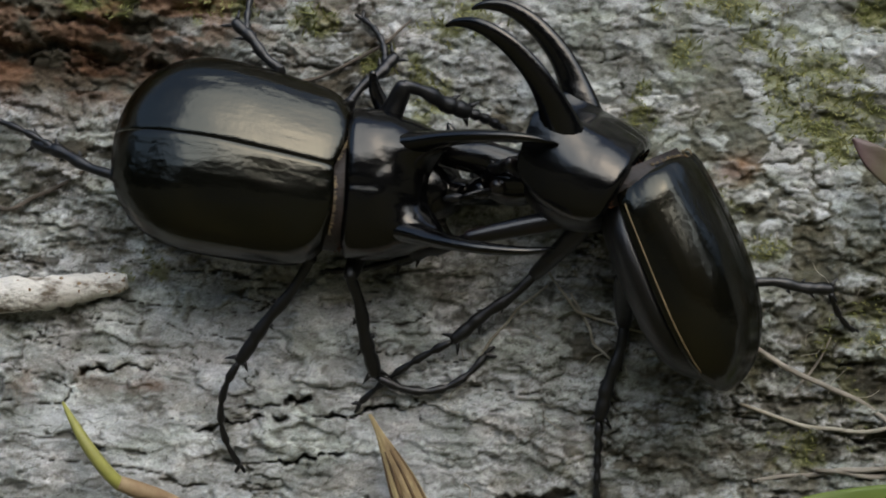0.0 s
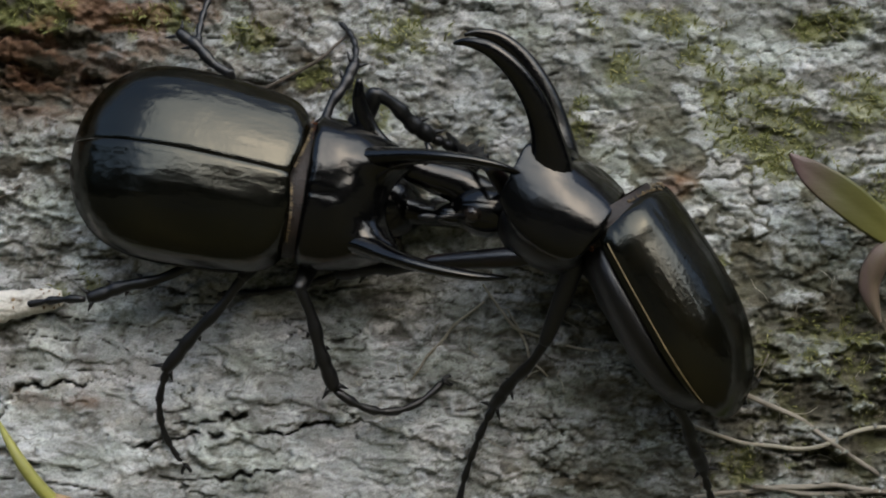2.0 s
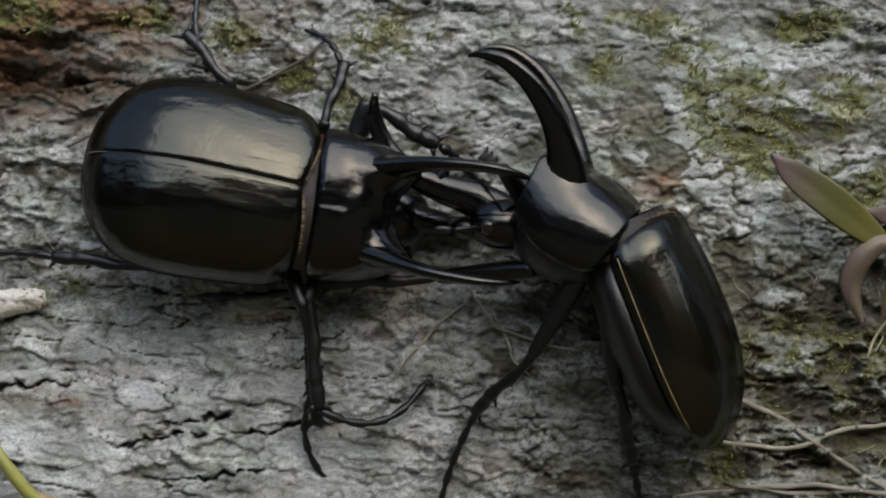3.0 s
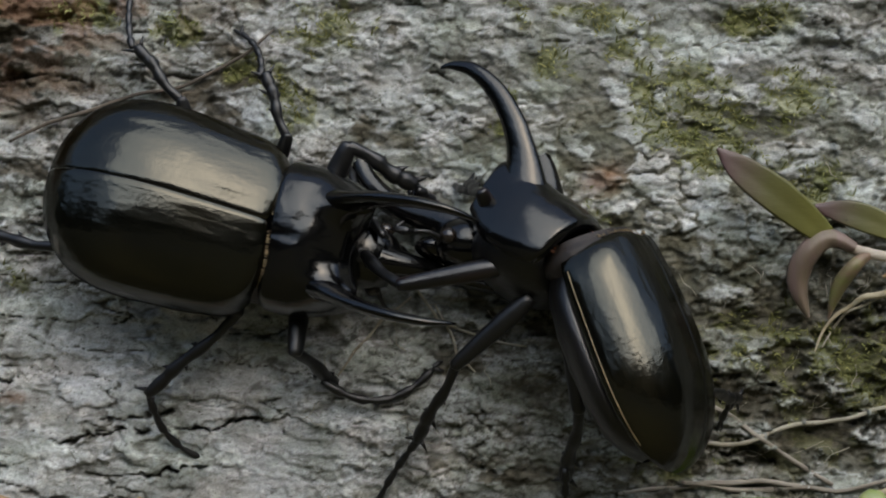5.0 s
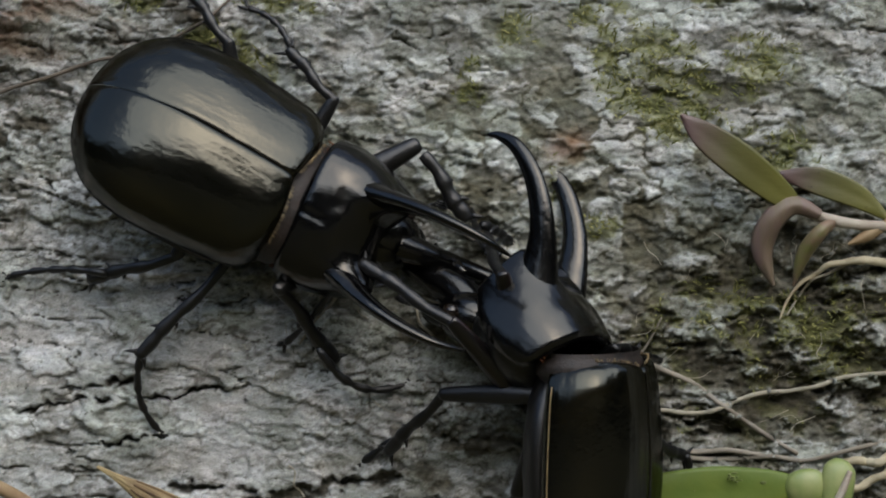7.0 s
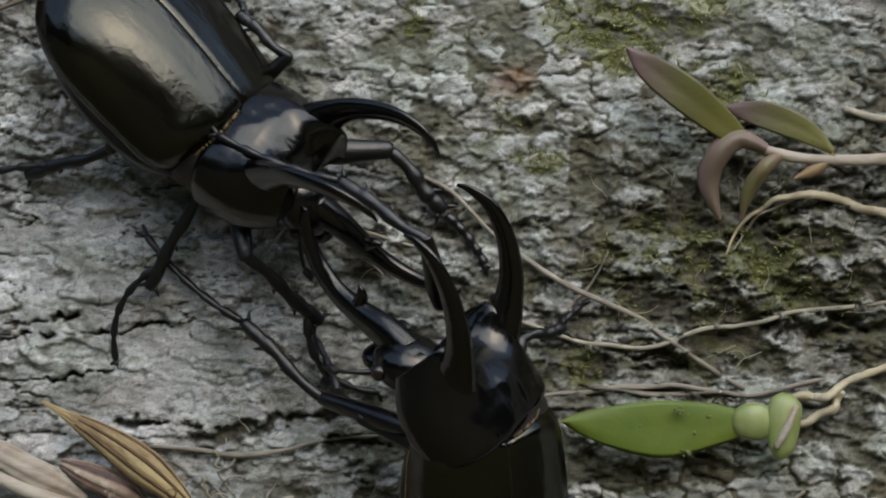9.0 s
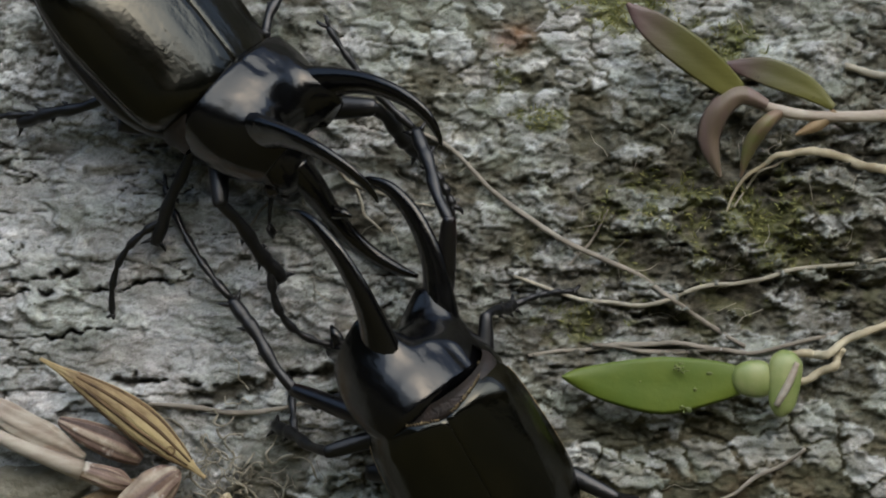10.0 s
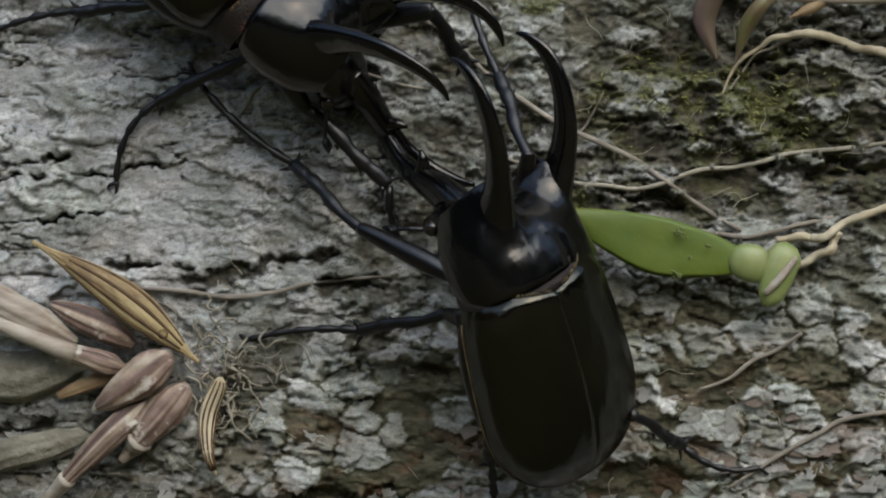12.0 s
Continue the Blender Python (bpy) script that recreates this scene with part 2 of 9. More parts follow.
def tube(bm, path, radii, n=10, flat=1.0, up=(0, 0, 1), jag=0.0, rnd=None):
    """A tapered limb along a path; flat squeezes it along the direction 'up'."""
    path = [Vector(p) for p in path]
    rings = []
    side = None
    for i, p in enumerate(path):
        d = (path[min(i + 1, len(path) - 1)] - path[max(i - 1, 0)]).normalized()
        u = Vector(up) if side is None else side
        s = d.cross(u)
        if s.length < 1e-4:
            s = d.cross(Vector((0.31, 0.9, 0.2)))
        s.normalize()
        w = s.cross(d).normalized()
        side = w
        r = radii[i]
        ring = []
        for k in range(n):
            a = 2 * math.pi * k / n
            q = r * (1 + (rnd.uniform(-jag, jag) if rnd else 0))
            ring.append(bm.verts.new(p + s * (math.cos(a) * q) + w * (math.sin(a) * q * flat)))
        rings.append(ring)
    for a, b in zip(rings, rings[1:]):
        for k in range(n):
            bm.faces.new((a[k], a[(k + 1) % n], b[(k + 1) % n], b[k]))
    bm.faces.new(list(reversed(rings[0])))
    bm.faces.new(rings[-1])
    return bm


def curve_points(keys, steps):
    """A smooth line through the keys (each a tuple of any length)."""
    keys = [np.array(k, float) for k in keys]
    out = []
    for i in range(len(keys) - 1):
        p0, p1, p2, p3 = keys[max(i - 1, 0)], keys[i], keys[i + 1], keys[min(i + 2, len(keys) - 1)]
        for s in range(steps):
            t = s / steps
            out.append(0.5 * (2 * p1 + (p2 - p0) * t + (2 * p0 - 5 * p1 + 4 * p2 - p3) * t * t + (3 * p1 - p0 - 3 * p2 + p3) * t ** 3))
    out.append(keys[-1])
    return out


def limb(bm, keys, steps=5, n=10, flat=1.0, up=(0, 0, 1), jag=0.0, rnd=None):
    """A tube through keys (x, y, z, radius)."""
    pts = curve_points(keys, steps)
    return tube(bm, [p[:3] for p in pts], [max(p[3], 1e-5) for p in pts], n, flat, up, jag, rnd)


def skin(bm, grid, closed=False):
    """Faces over a grid of points."""
    vs = [[bm.verts.new(p) for p in row] for row in grid]
    for a, b in zip(vs, vs[1:]):
        m = len(a)
        for k in range(m if closed else m - 1):
            bm.faces.new((a[k], a[(k + 1) % m], b[(k + 1) % m], b[k]))
    return vs


def ball(bm, c, r, u=16, v=10, turn=None):
    m = Matrix.Translation(c) @ (turn or Matrix()) @ Matrix.Diagonal((*r, 1))
    bmesh.ops.create_uvsphere(bm, u_segments=u, v_segments=v, radius=1, matrix=m)
    return bm


# ---- surroundings ----
def ground_sheet():
    bm = bmesh.new()
    bmesh.ops.create_grid(bm, x_segments=60, y_segments=60, size=400)
    ob = mesh_object("ground", bm, EARTH)
    ob.location.z = -0.40
    tagged(ob, "brown leaf litter on the forest floor under the log", "ground", kind="structure")


def forest_edge():
    """An unseen dark ragged ring of woodland, added to shape reflections: uneven crowns with gaps between them."""
    bm = bmesh.new()
    rnd = random.Random(5)
    grid = []
    n = 360
    tops = [rnd.uniform(-1, 1) for k in range(n)]
    for j in range(13):
        row = []
        for k in range(n):
            a = 2 * math.pi * k / n
            # crowns are kept lower on the camera side to let in more skylight
            front = 0.5 - 0.5 * math.sin(a + 0.5)
            crown = abs(math.sin(k * 0.21 + 2.0 * noise.noise((k * 0.05, 1.0, 3.0)))) ** 0.6
            top = 10.5 - 4.0 * front ** 1.5 + 4.5 * crown + 4 * noise.noise((math.cos(a) * 4, math.sin(a) * 4, 2)) + 0.7 * tops[k]
            r = 22 + 2.5 * noise.noise((math.cos(a) * 9, math.sin(a) * 9, j * 0.7)) + 0.8 * noise.noise((math.cos(a) * 30, math.sin(a) * 30, j * 1.7))
            row.append((r * math.cos(a), r * math.sin(a), -1.3 + top * j / 12))
        grid.append(row)
    skin(bm, grid, closed=True)
    tagged(mesh_object("backdrop", bm, FOREST), "unseen dark woodland ring added to shape reflections", "woodland", kind="structure")


ground_sheet()
forest_edge()


# ---- bark ----
LATTICES = {}


def lattice(seed):
    if seed not in LATTICES:
        LATTICES[seed] = np.random.default_rng(seed).random((256, 256))
    return LATTICES[seed]


def value_noise(x, y, seed):
    L = lattice(seed)
    xi, yi = np.floor(x).astype(int), np.floor(y).astype(int)
    fx, fy = x - xi, y - yi
    fx, fy = fx * fx * fx * (fx * (fx * 6 - 15) + 10), fy * fy * fy * (fy * (fy * 6 - 15) + 10)
    a, b = L[xi % 256, yi % 256], L[(xi + 1) % 256, yi % 256]
    c, d = L[xi % 256, (yi + 1) % 256], L[(xi + 1) % 256, (yi + 1) % 256]
    return (a * (1 - fx) + b * fx) * (1 - fy) + (c * (1 - fx) + d * fx) * fy


def fbm(x, y, seed, octaves=5, gain=0.5):
    total, amp, norm = 0, 1.0, 0
    for o in range(octaves):
        total = total + amp * value_noise(x * 2 ** o + 17.3 * o, y * 2 ** o + 9.1 * o, seed + o)
        norm += amp
        amp *= gain
    return total / norm


def step01(v, a, b):
    t = np.clip((v - a) / (b - a), 0, 1)
    return t * t * (3 - 2 * t)


def blob(x, z, cx, cz, rx, rz, turn=0.0):
    c, s = math.cos(radians(turn)), math.sin(radians(turn))
    u, v = (x - cx) * c + (z - cz) * s, -(x - cx) * s + (z - cz) * c
    return np.exp(-((u / rx) ** 2 + (v / rz) ** 2))


def plates(x, z, seed, sx, sz, lift):
    """Broken bark plates: cells of an uneven lattice, each with its own level, tilt and a lifted edge."""
    wx = x + 0.35 * sx * (fbm(x / sx * 1.3, z / sz * 1.3, seed + 40, 4) - 0.5) * 2
    wz = z + 0.45 * sz * (fbm(x / sx * 1.3, z / sz * 1.3, seed + 50, 4) - 0.5) * 2
    u, v = wx / sx, wz / sz
    A, B, H, G = lattice(seed), lattice(seed + 1), lattice(seed + 2), lattice(seed + 3)
    ui, vi = np.floor(u).astype(int), np.floor(v).astype(int)
    best, second = np.full(u.shape, 9.0), np.full(u.shape, 9.0)
    lev, dv = np.zeros(u.shape), np.zeros(u.shape)
    tilt = np.zeros(u.shape)
    for di in (-1, 0, 1):
        for dj in (-1, 0, 1):
            ci, cj = (ui + di) % 256, (vi + dj) % 256
            du, dw = u - (ui + di + A[ci, cj]), v - (vi + dj + B[ci, cj])
            d = np.sqrt(du * du + dw * dw)
            near = d < best
            second = np.where(near, best, np.minimum(second, d))
            best = np.where(near, d, best)
            lev = np.where(near, H[ci, cj], lev)
            tilt = np.where(near, G[ci, cj] - 0.35, tilt)
            dv = np.where(near, dw, dv)
    edge = second - best
    return lev, edge, lift * (lev + tilt * -dv * 0.9)


def bark_field(x, z):
    """Height of the bark towards the open side, and its cover (lichen, moss, rust, shade painted into recesses), over
    the plan x, z.
    """
    mmx, mmz = x * 1000, z * 1000
    lean = mmz + 0.10 * mmx
    # rough, shaggy parts against smooth lichen sheets
    smooth = np.clip(blob(x, z, -0.075, -0.055, 0.062, 0.038, -6) * 1.25 + 0.85 * blob(x, z, -0.040, -0.030, 0.042, 0.026), 0, 1)
    shaggy = np.clip(blob(x, z, 0.100, -0.038, 0.055, 0.034, -8) * 1.2 + 0.9 * blob(x, z, -0.02, -0.115, 0.07, 0.025), 0, 1)
    l1, e1, h1 = plates(mmx, lean, 11, 12.0, 5.0, 1.0)
    l2, e2, h2 = plates(mmx, lean, 31, 4.6, 2.7, 1.0)
    warp = 3.0 * (fbm(mmx / 6, lean / 4, 101, 4, 0.6) - 0.5)
    base = (fbm(mmx / 60, lean / 30, 3, 4) - 0.5) * 6
    med = fbm(mmx / 9, (lean + warp) / 3.6, 7, 5, 0.55) - 0.5
    fine = fbm(mmx / 1.4, lean / 0.8, 9, 3, 0.6) - 0.5
    h = base + 0.5 * med * (1 - 0.5 * smooth) + 0.24 * fine * (1 - 0.25 * smooth) - 2.0
    low = np.zeros_like(x)
    # evenly mottled, flatter bark above the orchid
    calm = np.clip(1.15 * blob(x, z, 0.048, 0.036, 0.056, 0.026, -8), 0, 1)
    # crumbly ground broken into raised pale chunks
    chunky = np.clip(1.35 * blob(x, z, 0.100, -0.090, 0.055, 0.032) + 1.1 * blob(x, z, 0.02, -0.098, 0.045, 0.026) + 0.85 * blob(x, z, 0.06, 0.015, 0.06, 0.032), 0, 1)
    lc, ec, hc = plates(mmx + 1.3 * warp, lean + 1.3 * warp, 171, 10.0, 6.0, 1.0)
    chunk = step01(lc, 0.28, 0.32) * step01(ec, 0.05, 0.13)
    h = h + chunky * (1.15 * chunk * (0.6 + 0.4 * hc) - 0.5)
    # peeling sheets: each one ends in a ragged, lifted edge
    for seed, sx, sz, cut, thick in ((201, 20, 9, 0.50, 1.3), (211, 13, 6.5, 0.45, 1.0), (221, 14, 6, 0.56, 1.0), (231, 7, 3.8, 0.46, 0.5), (241, 6.5, 3.4, 0.56, 0.5), (251, 34, 15, 0.47, 1.6)):
        n = fbm(mmx / sx, (lean + warp) / sz, seed, 5, 0.55)
        k = 1 - (0.5 if seed in (211, 221) else 0.1) * smooth if sx > 10 else (1 - 0.65 * smooth) * (1 - 0.6 * chunky)
        k = k * (1 - 0.55 * calm)
        lip = np.exp(-((n - cut - 0.030) / 0.022) ** 2)
        h = h + 0.56 * thick * k * (step01(n, cut, cut + 0.014) + 0.5 * lip)
        # the line just under each sheet edge, darkened later as its shade
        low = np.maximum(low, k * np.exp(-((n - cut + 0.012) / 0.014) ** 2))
    h = h + h1 * 0.35 + h2 * (0.55 - 0.45 * smooth)
    gap2 = (1 - step01(e2, 0.02, 0.16)) * step01(fbm(mmx / 8, mmz / 6, 91, 3), 0.38, 0.58)
    h = h - gap2 * (0.5 - 0.35 * smooth)
    split = 1 - np.abs(fbm(mmx / 40, (lean + 0.5 * warp) / 6.5, 60, 4) - 0.5) * 2
    sp = step01(split, 0.972, 0.99) * step01(fbm(mmx / 22, lean / 12, 66, 3) + 0.10 * smooth, 0.46, 0.56)
    h = h - 1.5 * sp
    shag = fbm((mmx + warp) / 5, (lean + warp) / 3.0, 77, 5, 0.62) - 0.5
    h = h + shaggy * 2.2 * shag
    # deep rusty crevice and the hollow by the dry bulbs
    crev = blob(x, z, -0.105, 0.036, 0.034, 0.007, -4)
    hollow = blob(x, z, -0.062, -0.102, 0.028, 0.016, 10)
    h = h - 4.0 * crev - 4.0 * hollow
    ridge = np.clip(1.5 * blob(x, z, -0.105, 0.050, 0.042, 0.013, 4), 0, 1)
    h = h + 4.0 * ridge
    # cover
    lich = step01(fbm(mmx / 16, lean / 8, 21, 5, 0.6) + 0.12 * (l1 - 0.5) + 0.22 * (l2 - 0.5), 0.22, 0.38)
    lich = np.clip(lich + 0.55 * smooth - 0.9 * shaggy * step01(fbm(mmx / 6, lean / 3, 23, 4), 0.36, 0.54), 0, 1)
    brown_low = blob(x, z, 0.085, -0.105, 0.06, 0.024) + 0.9 * blob(x, z, 0.02, -0.112, 0.04, 0.02)
    lich = lich * (1 - np.clip(0.95 * crev + 1.0 * ridge + 0.55 * brown_low * step01(fbm(mmx / 5, lean / 3, 29, 4), 0.40, 0.55), 0, 1))
    # splits under lifted sheets, cut in; their black shade is painted on below
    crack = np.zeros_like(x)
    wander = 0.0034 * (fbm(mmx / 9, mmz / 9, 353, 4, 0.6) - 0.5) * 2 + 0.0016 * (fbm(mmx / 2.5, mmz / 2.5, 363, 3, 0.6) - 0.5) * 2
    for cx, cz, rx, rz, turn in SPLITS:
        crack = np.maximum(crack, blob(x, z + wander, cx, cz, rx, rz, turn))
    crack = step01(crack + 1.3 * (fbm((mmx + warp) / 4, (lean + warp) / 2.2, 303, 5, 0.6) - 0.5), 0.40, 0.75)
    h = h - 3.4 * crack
    # pale curled lobes of lichen over hollows whose shade is painted as bare wood
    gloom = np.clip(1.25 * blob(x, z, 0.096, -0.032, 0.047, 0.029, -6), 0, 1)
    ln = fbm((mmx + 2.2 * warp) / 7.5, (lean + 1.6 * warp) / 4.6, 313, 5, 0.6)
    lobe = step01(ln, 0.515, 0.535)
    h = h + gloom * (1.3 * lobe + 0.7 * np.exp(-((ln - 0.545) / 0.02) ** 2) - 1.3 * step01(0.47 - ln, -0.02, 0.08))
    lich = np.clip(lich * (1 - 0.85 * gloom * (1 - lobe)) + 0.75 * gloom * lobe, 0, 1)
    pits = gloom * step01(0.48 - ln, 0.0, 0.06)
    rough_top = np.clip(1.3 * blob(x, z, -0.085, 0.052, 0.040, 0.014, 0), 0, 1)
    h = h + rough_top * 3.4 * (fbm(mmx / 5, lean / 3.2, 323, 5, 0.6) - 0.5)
    # bare wood in the recesses doubles as their shade, put into the colour
    recess_shade = np.clip(1.0 * crack + 0.7 * pits + 0.9 * sp + 0.8 * low * (1 - 0.3 * calm) + 0.45 * gap2 * (1 - smooth) + shaggy * step01(-shag, 0.02, 0.16) * 0.8, 0, 1)
    lich = np.clip(lich * (1 - recess_shade * 0.9), 0, 1)
    lich = np.clip(lich * (1 - chunky * (1 - chunk) * 0.9) + 0.7 * chunky * chunk, 0, 1)
    mo = np.zeros_like(x)
    for cx, cz, rx, rz, k in MOSS_PATCHES:
        mo = np.maximum(mo, k * blob(x, z, cx, cz, rx, rz))
    mo = np.clip(step01(mo * (-0.35 + 2.6 * fbm((mmx + warp) / 3.6, (mmz + warp) / 3.0, 25, 5, 0.62)), 0.34, 0.70), 0, 1)
    mo = np.clip(np.maximum(np.maximum(mo, 0.24 * chunky), 0.42 * gloom * (1 - lobe) * step01(fbm(mmx / 4, mmz / 4, 343, 4), 0.45, 0.58)), 0, 1)
    rust = np.clip(0.75 * rough_top * step01(fbm(mmx / 6, lean / 3.5, 373, 4), 0.50, 0.60) + 1.2 * blob(x, z, 0.0495, 0.014, 0.005, 0.003, 15) + 0.9 * crev * step01(fbm(mmx / 8, lean / 4, 27, 4), 0.4, 0.6)
                   + 0.7 * blob(x, z, -0.082, -0.034, 0.006, 0.0014) + 0.55 * blob(x, z, -0.098, -0.033, 0.02, 0.004)
                   * step01(fbm(mmx / 4, lean / 3, 35, 4), 0.5, 0.6) + 0.5 * brown_low * step01(fbm(mmx / 7, lean / 4, 28, 4), 0.52, 0.64), 0, 1)
    l4, e4, h4 = plates(mmx + warp, lean + warp, 131, 8.5, 4.6, 1.0)
    patch = step01(fbm(mmx / 13, lean / 7, 141, 5, 0.6), 0.47, 0.51)
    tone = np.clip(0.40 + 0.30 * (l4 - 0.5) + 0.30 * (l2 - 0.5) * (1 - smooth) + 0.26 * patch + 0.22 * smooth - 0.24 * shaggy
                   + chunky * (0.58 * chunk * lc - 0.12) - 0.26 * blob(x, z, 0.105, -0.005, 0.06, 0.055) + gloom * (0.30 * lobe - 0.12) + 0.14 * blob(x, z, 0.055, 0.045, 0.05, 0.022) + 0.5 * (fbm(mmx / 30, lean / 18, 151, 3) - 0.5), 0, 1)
    return h / 1000, lich, mo * 0.7, rust * 0.7, tone


SPLITS_LOW = [(-0.004, -0.0600, 0.022, 0.0018, 4), (-0.031, -0.0612, 0.009, 0.0016, -3), (-0.012, -0.0622, 0.010, 0.0018, 5), (0.016, -0.0650, 0.012, 0.0020, 8), (0.020, -0.084, 0.018, 0.0022, 6), (-0.008, -0.100, 0.009, 0.0036, 10), (0.008, -0.112, 0.026, 0.0030, 3), (-0.056, -0.0965, 0.014, 0.0018, 4)]
SPLITS_HIGH = [(-0.105, 0.040, 0.030, 0.0018, -5), (-0.085, 0.0465, 0.020, 0.0018, 6), (-0.088, -0.0305, 0.012, 0.0007, 12), (-0.060, -0.0425, 0.011, 0.0007, 4), (-0.034, -0.0405, 0.011, 0.0007, 2), (-0.046, -0.0500, 0.010, 0.0007, 10), (-0.052, -0.0385, 0.008, 0.0006, 8), (0.104, -0.0190, 0.010, 0.0024, 14), (0.118, -0.040, 0.014, 0.0024, 4), (0.082, -0.0475, 0.010, 0.0018, -10), (0.098, 0.0035, 0.010, 0.0020, 20), (0.125, -0.012, 0.012, 0.003, 0)]
SPLITS = SPLITS_LOW + SPLITS_HIGH
MOSS_EAST = [(0.068, 0.030, 0.017, 0.011, 1.0), (0.083, 0.050, 0.010, 0.006, 1.0), (0.058, 0.042, 0.009, 0.006, 0.8), (0.056, -0.003, 0.007, 0.004, 0.95), (0.082, -0.022, 0.024, 0.010, 0.58), (0.050, 0.050, 0.016, 0.005, 0.7), (0.095, 0.012, 0.012, 0.010, 0.8), (0.064, -0.048, 0.016, 0.007, 0.55), (0.046, 0.006, 0.012, 0.012, 0.45), (0.105, -0.025, 0.022, 0.016, 0.62), (0.074, 0.020, 0.012, 0.006, 0.95), (0.092, 0.032, 0.012, 0.008, 0.9)]
MOSS_WEST = [(0.028, 0.028, 0.005, 0.007, 0.9), (-0.012, 0.047, 0.014, 0.008, 0.85), (-0.045, 0.047, 0.007, 0.005, 0.9), (-0.020, 0.030, 0.008, 0.009, 0.7), (0.030, 0.050, 0.006, 0.008, 0.7), (-0.092, 0.052, 0.012, 0.006, 0.8), (-0.066, 0.050, 0.010, 0.005, 0.9), (-0.028, 0.038, 0.009, 0.005, 0.85), (0.040, 0.040, 0.007, 0.006, 0.75), (-0.082, -0.008, 0.010, 0.005, 0.6)]
MOSS_PATCHES = MOSS_EAST + MOSS_WEST


def bark_height(x, z):
    return float(bark_field(np.array([[x]]), np.array([[z]]))[0][0, 0])


def tree_trunk():
    xs = np.concatenate([np.linspace(-0.9, -0.15, 40)[:-1], np.arange(-0.15, 0.17, 0.00042), np.linspace(0.17, 0.9, 40)[1:]])
    zs = np.concatenate([np.linspace(-0.42, -0.14, 24)[:-1], np.arange(-0.14, 0.085, 0.00042), np.linspace(0.085, 0.42, 26)[1:]])
    X, Z = np.meshgrid(xs, zs)
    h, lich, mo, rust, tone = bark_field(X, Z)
    far = np.clip(np.abs(Z + 0.03) - 0.12, 0, None)
    Y = -h + 0.9 * far ** 1.7
    # the rounded back of the log closes the form
    turn = np.linspace(0, math.pi, 20)[1:]
    X = np.concatenate([X, np.repeat(xs[None], len(turn), 0)])
    knobs = 0.012 * np.sin(9 * xs[None] + 5 * turn[:, None]) * np.sin(turn)[:, None]
    Y = np.concatenate([Y, Y[-1].mean() + (0.60 + knobs) * np.sin(turn)[:, None]])
    Z = np.concatenate([Z, (0.42 + knobs) * np.cos(turn)[:, None] + 0 * xs[None]])
    lich, mo, rust, tone = [np.concatenate([f, np.full((len(turn), len(xs)), v)]) for f, v in ((lich, 0.5), (mo, 0.3), (rust, 0.1), (tone, 0.4))]
    co = np.stack([X, Y, Z], -1).reshape(-1, 3)
    nx, nz = len(xs), len(zs) + len(turn)
    i = (np.arange(nz - 1)[:, None] * nx + np.arange(nx - 1)[None]).ravel()
    quads = np.stack([i, i + 1, i + nx + 1, i + nx], 1)
    me = bpy.data.meshes.new("tree_trunk")
    me.vertices.add(len(co))
    me.vertices.foreach_set("co", co.ravel())
    me.loops.add(quads.size)
    me.loops.foreach_set("vertex_index", quads.ravel())
    me.polygons.add(len(quads))
    me.polygons.foreach_set("loop_start", np.arange(0, quads.size, 4))
    me.polygons.foreach_set("loop_total", np.full(len(quads), 4))
    me.polygons.foreach_set("use_smooth", np.ones(len(quads), bool))
    me.update(calc_edges=True)
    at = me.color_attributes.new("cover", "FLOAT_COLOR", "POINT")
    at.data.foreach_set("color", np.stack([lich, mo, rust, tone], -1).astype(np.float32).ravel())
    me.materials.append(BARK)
    ob = new("tree_trunk", me)
    for side, column in ((-1, 0), (1, nx - 1)):
        bm = bmesh.new()
        ring = [bm.verts.new(p) for p in co.reshape(nz, nx, 3)[::6, column]]
        hub = bm.verts.new((side * 0.9, 0.42, 0.0))
        for u, v in zip(ring, ring[1:] + ring[:1]):
            bm.faces.new((hub, u, v))
        part("end_grain", bm, LUMP, ob, "weathered sawn end of the log")
    return tagged(ob, "old fallen tree trunk with cracked grey lichen bark and moss", "tree trunk", kind="structure")


TRUNK = tree_trunk()


# ---- beetles (built in millimetres: x ahead, y to the left, z to the back) ----
MM = 0.001


def case_width(s, W):
    """Half width of the wing cases at s, from the shoulder (0) to the tip (1)."""
    front = 1 - min(s / 0.17, 1)
    rear = max((s - 0.50) / 0.50, 0)
    return W * (0.88 + 0.12 * math.sin(min(s / 0.62, 1) * math.pi / 2)) * (0.72 + 0.28 * (1 - front ** 2.4) ** 0.5) * max(1 - rear ** 2.7, 0) ** 0.48


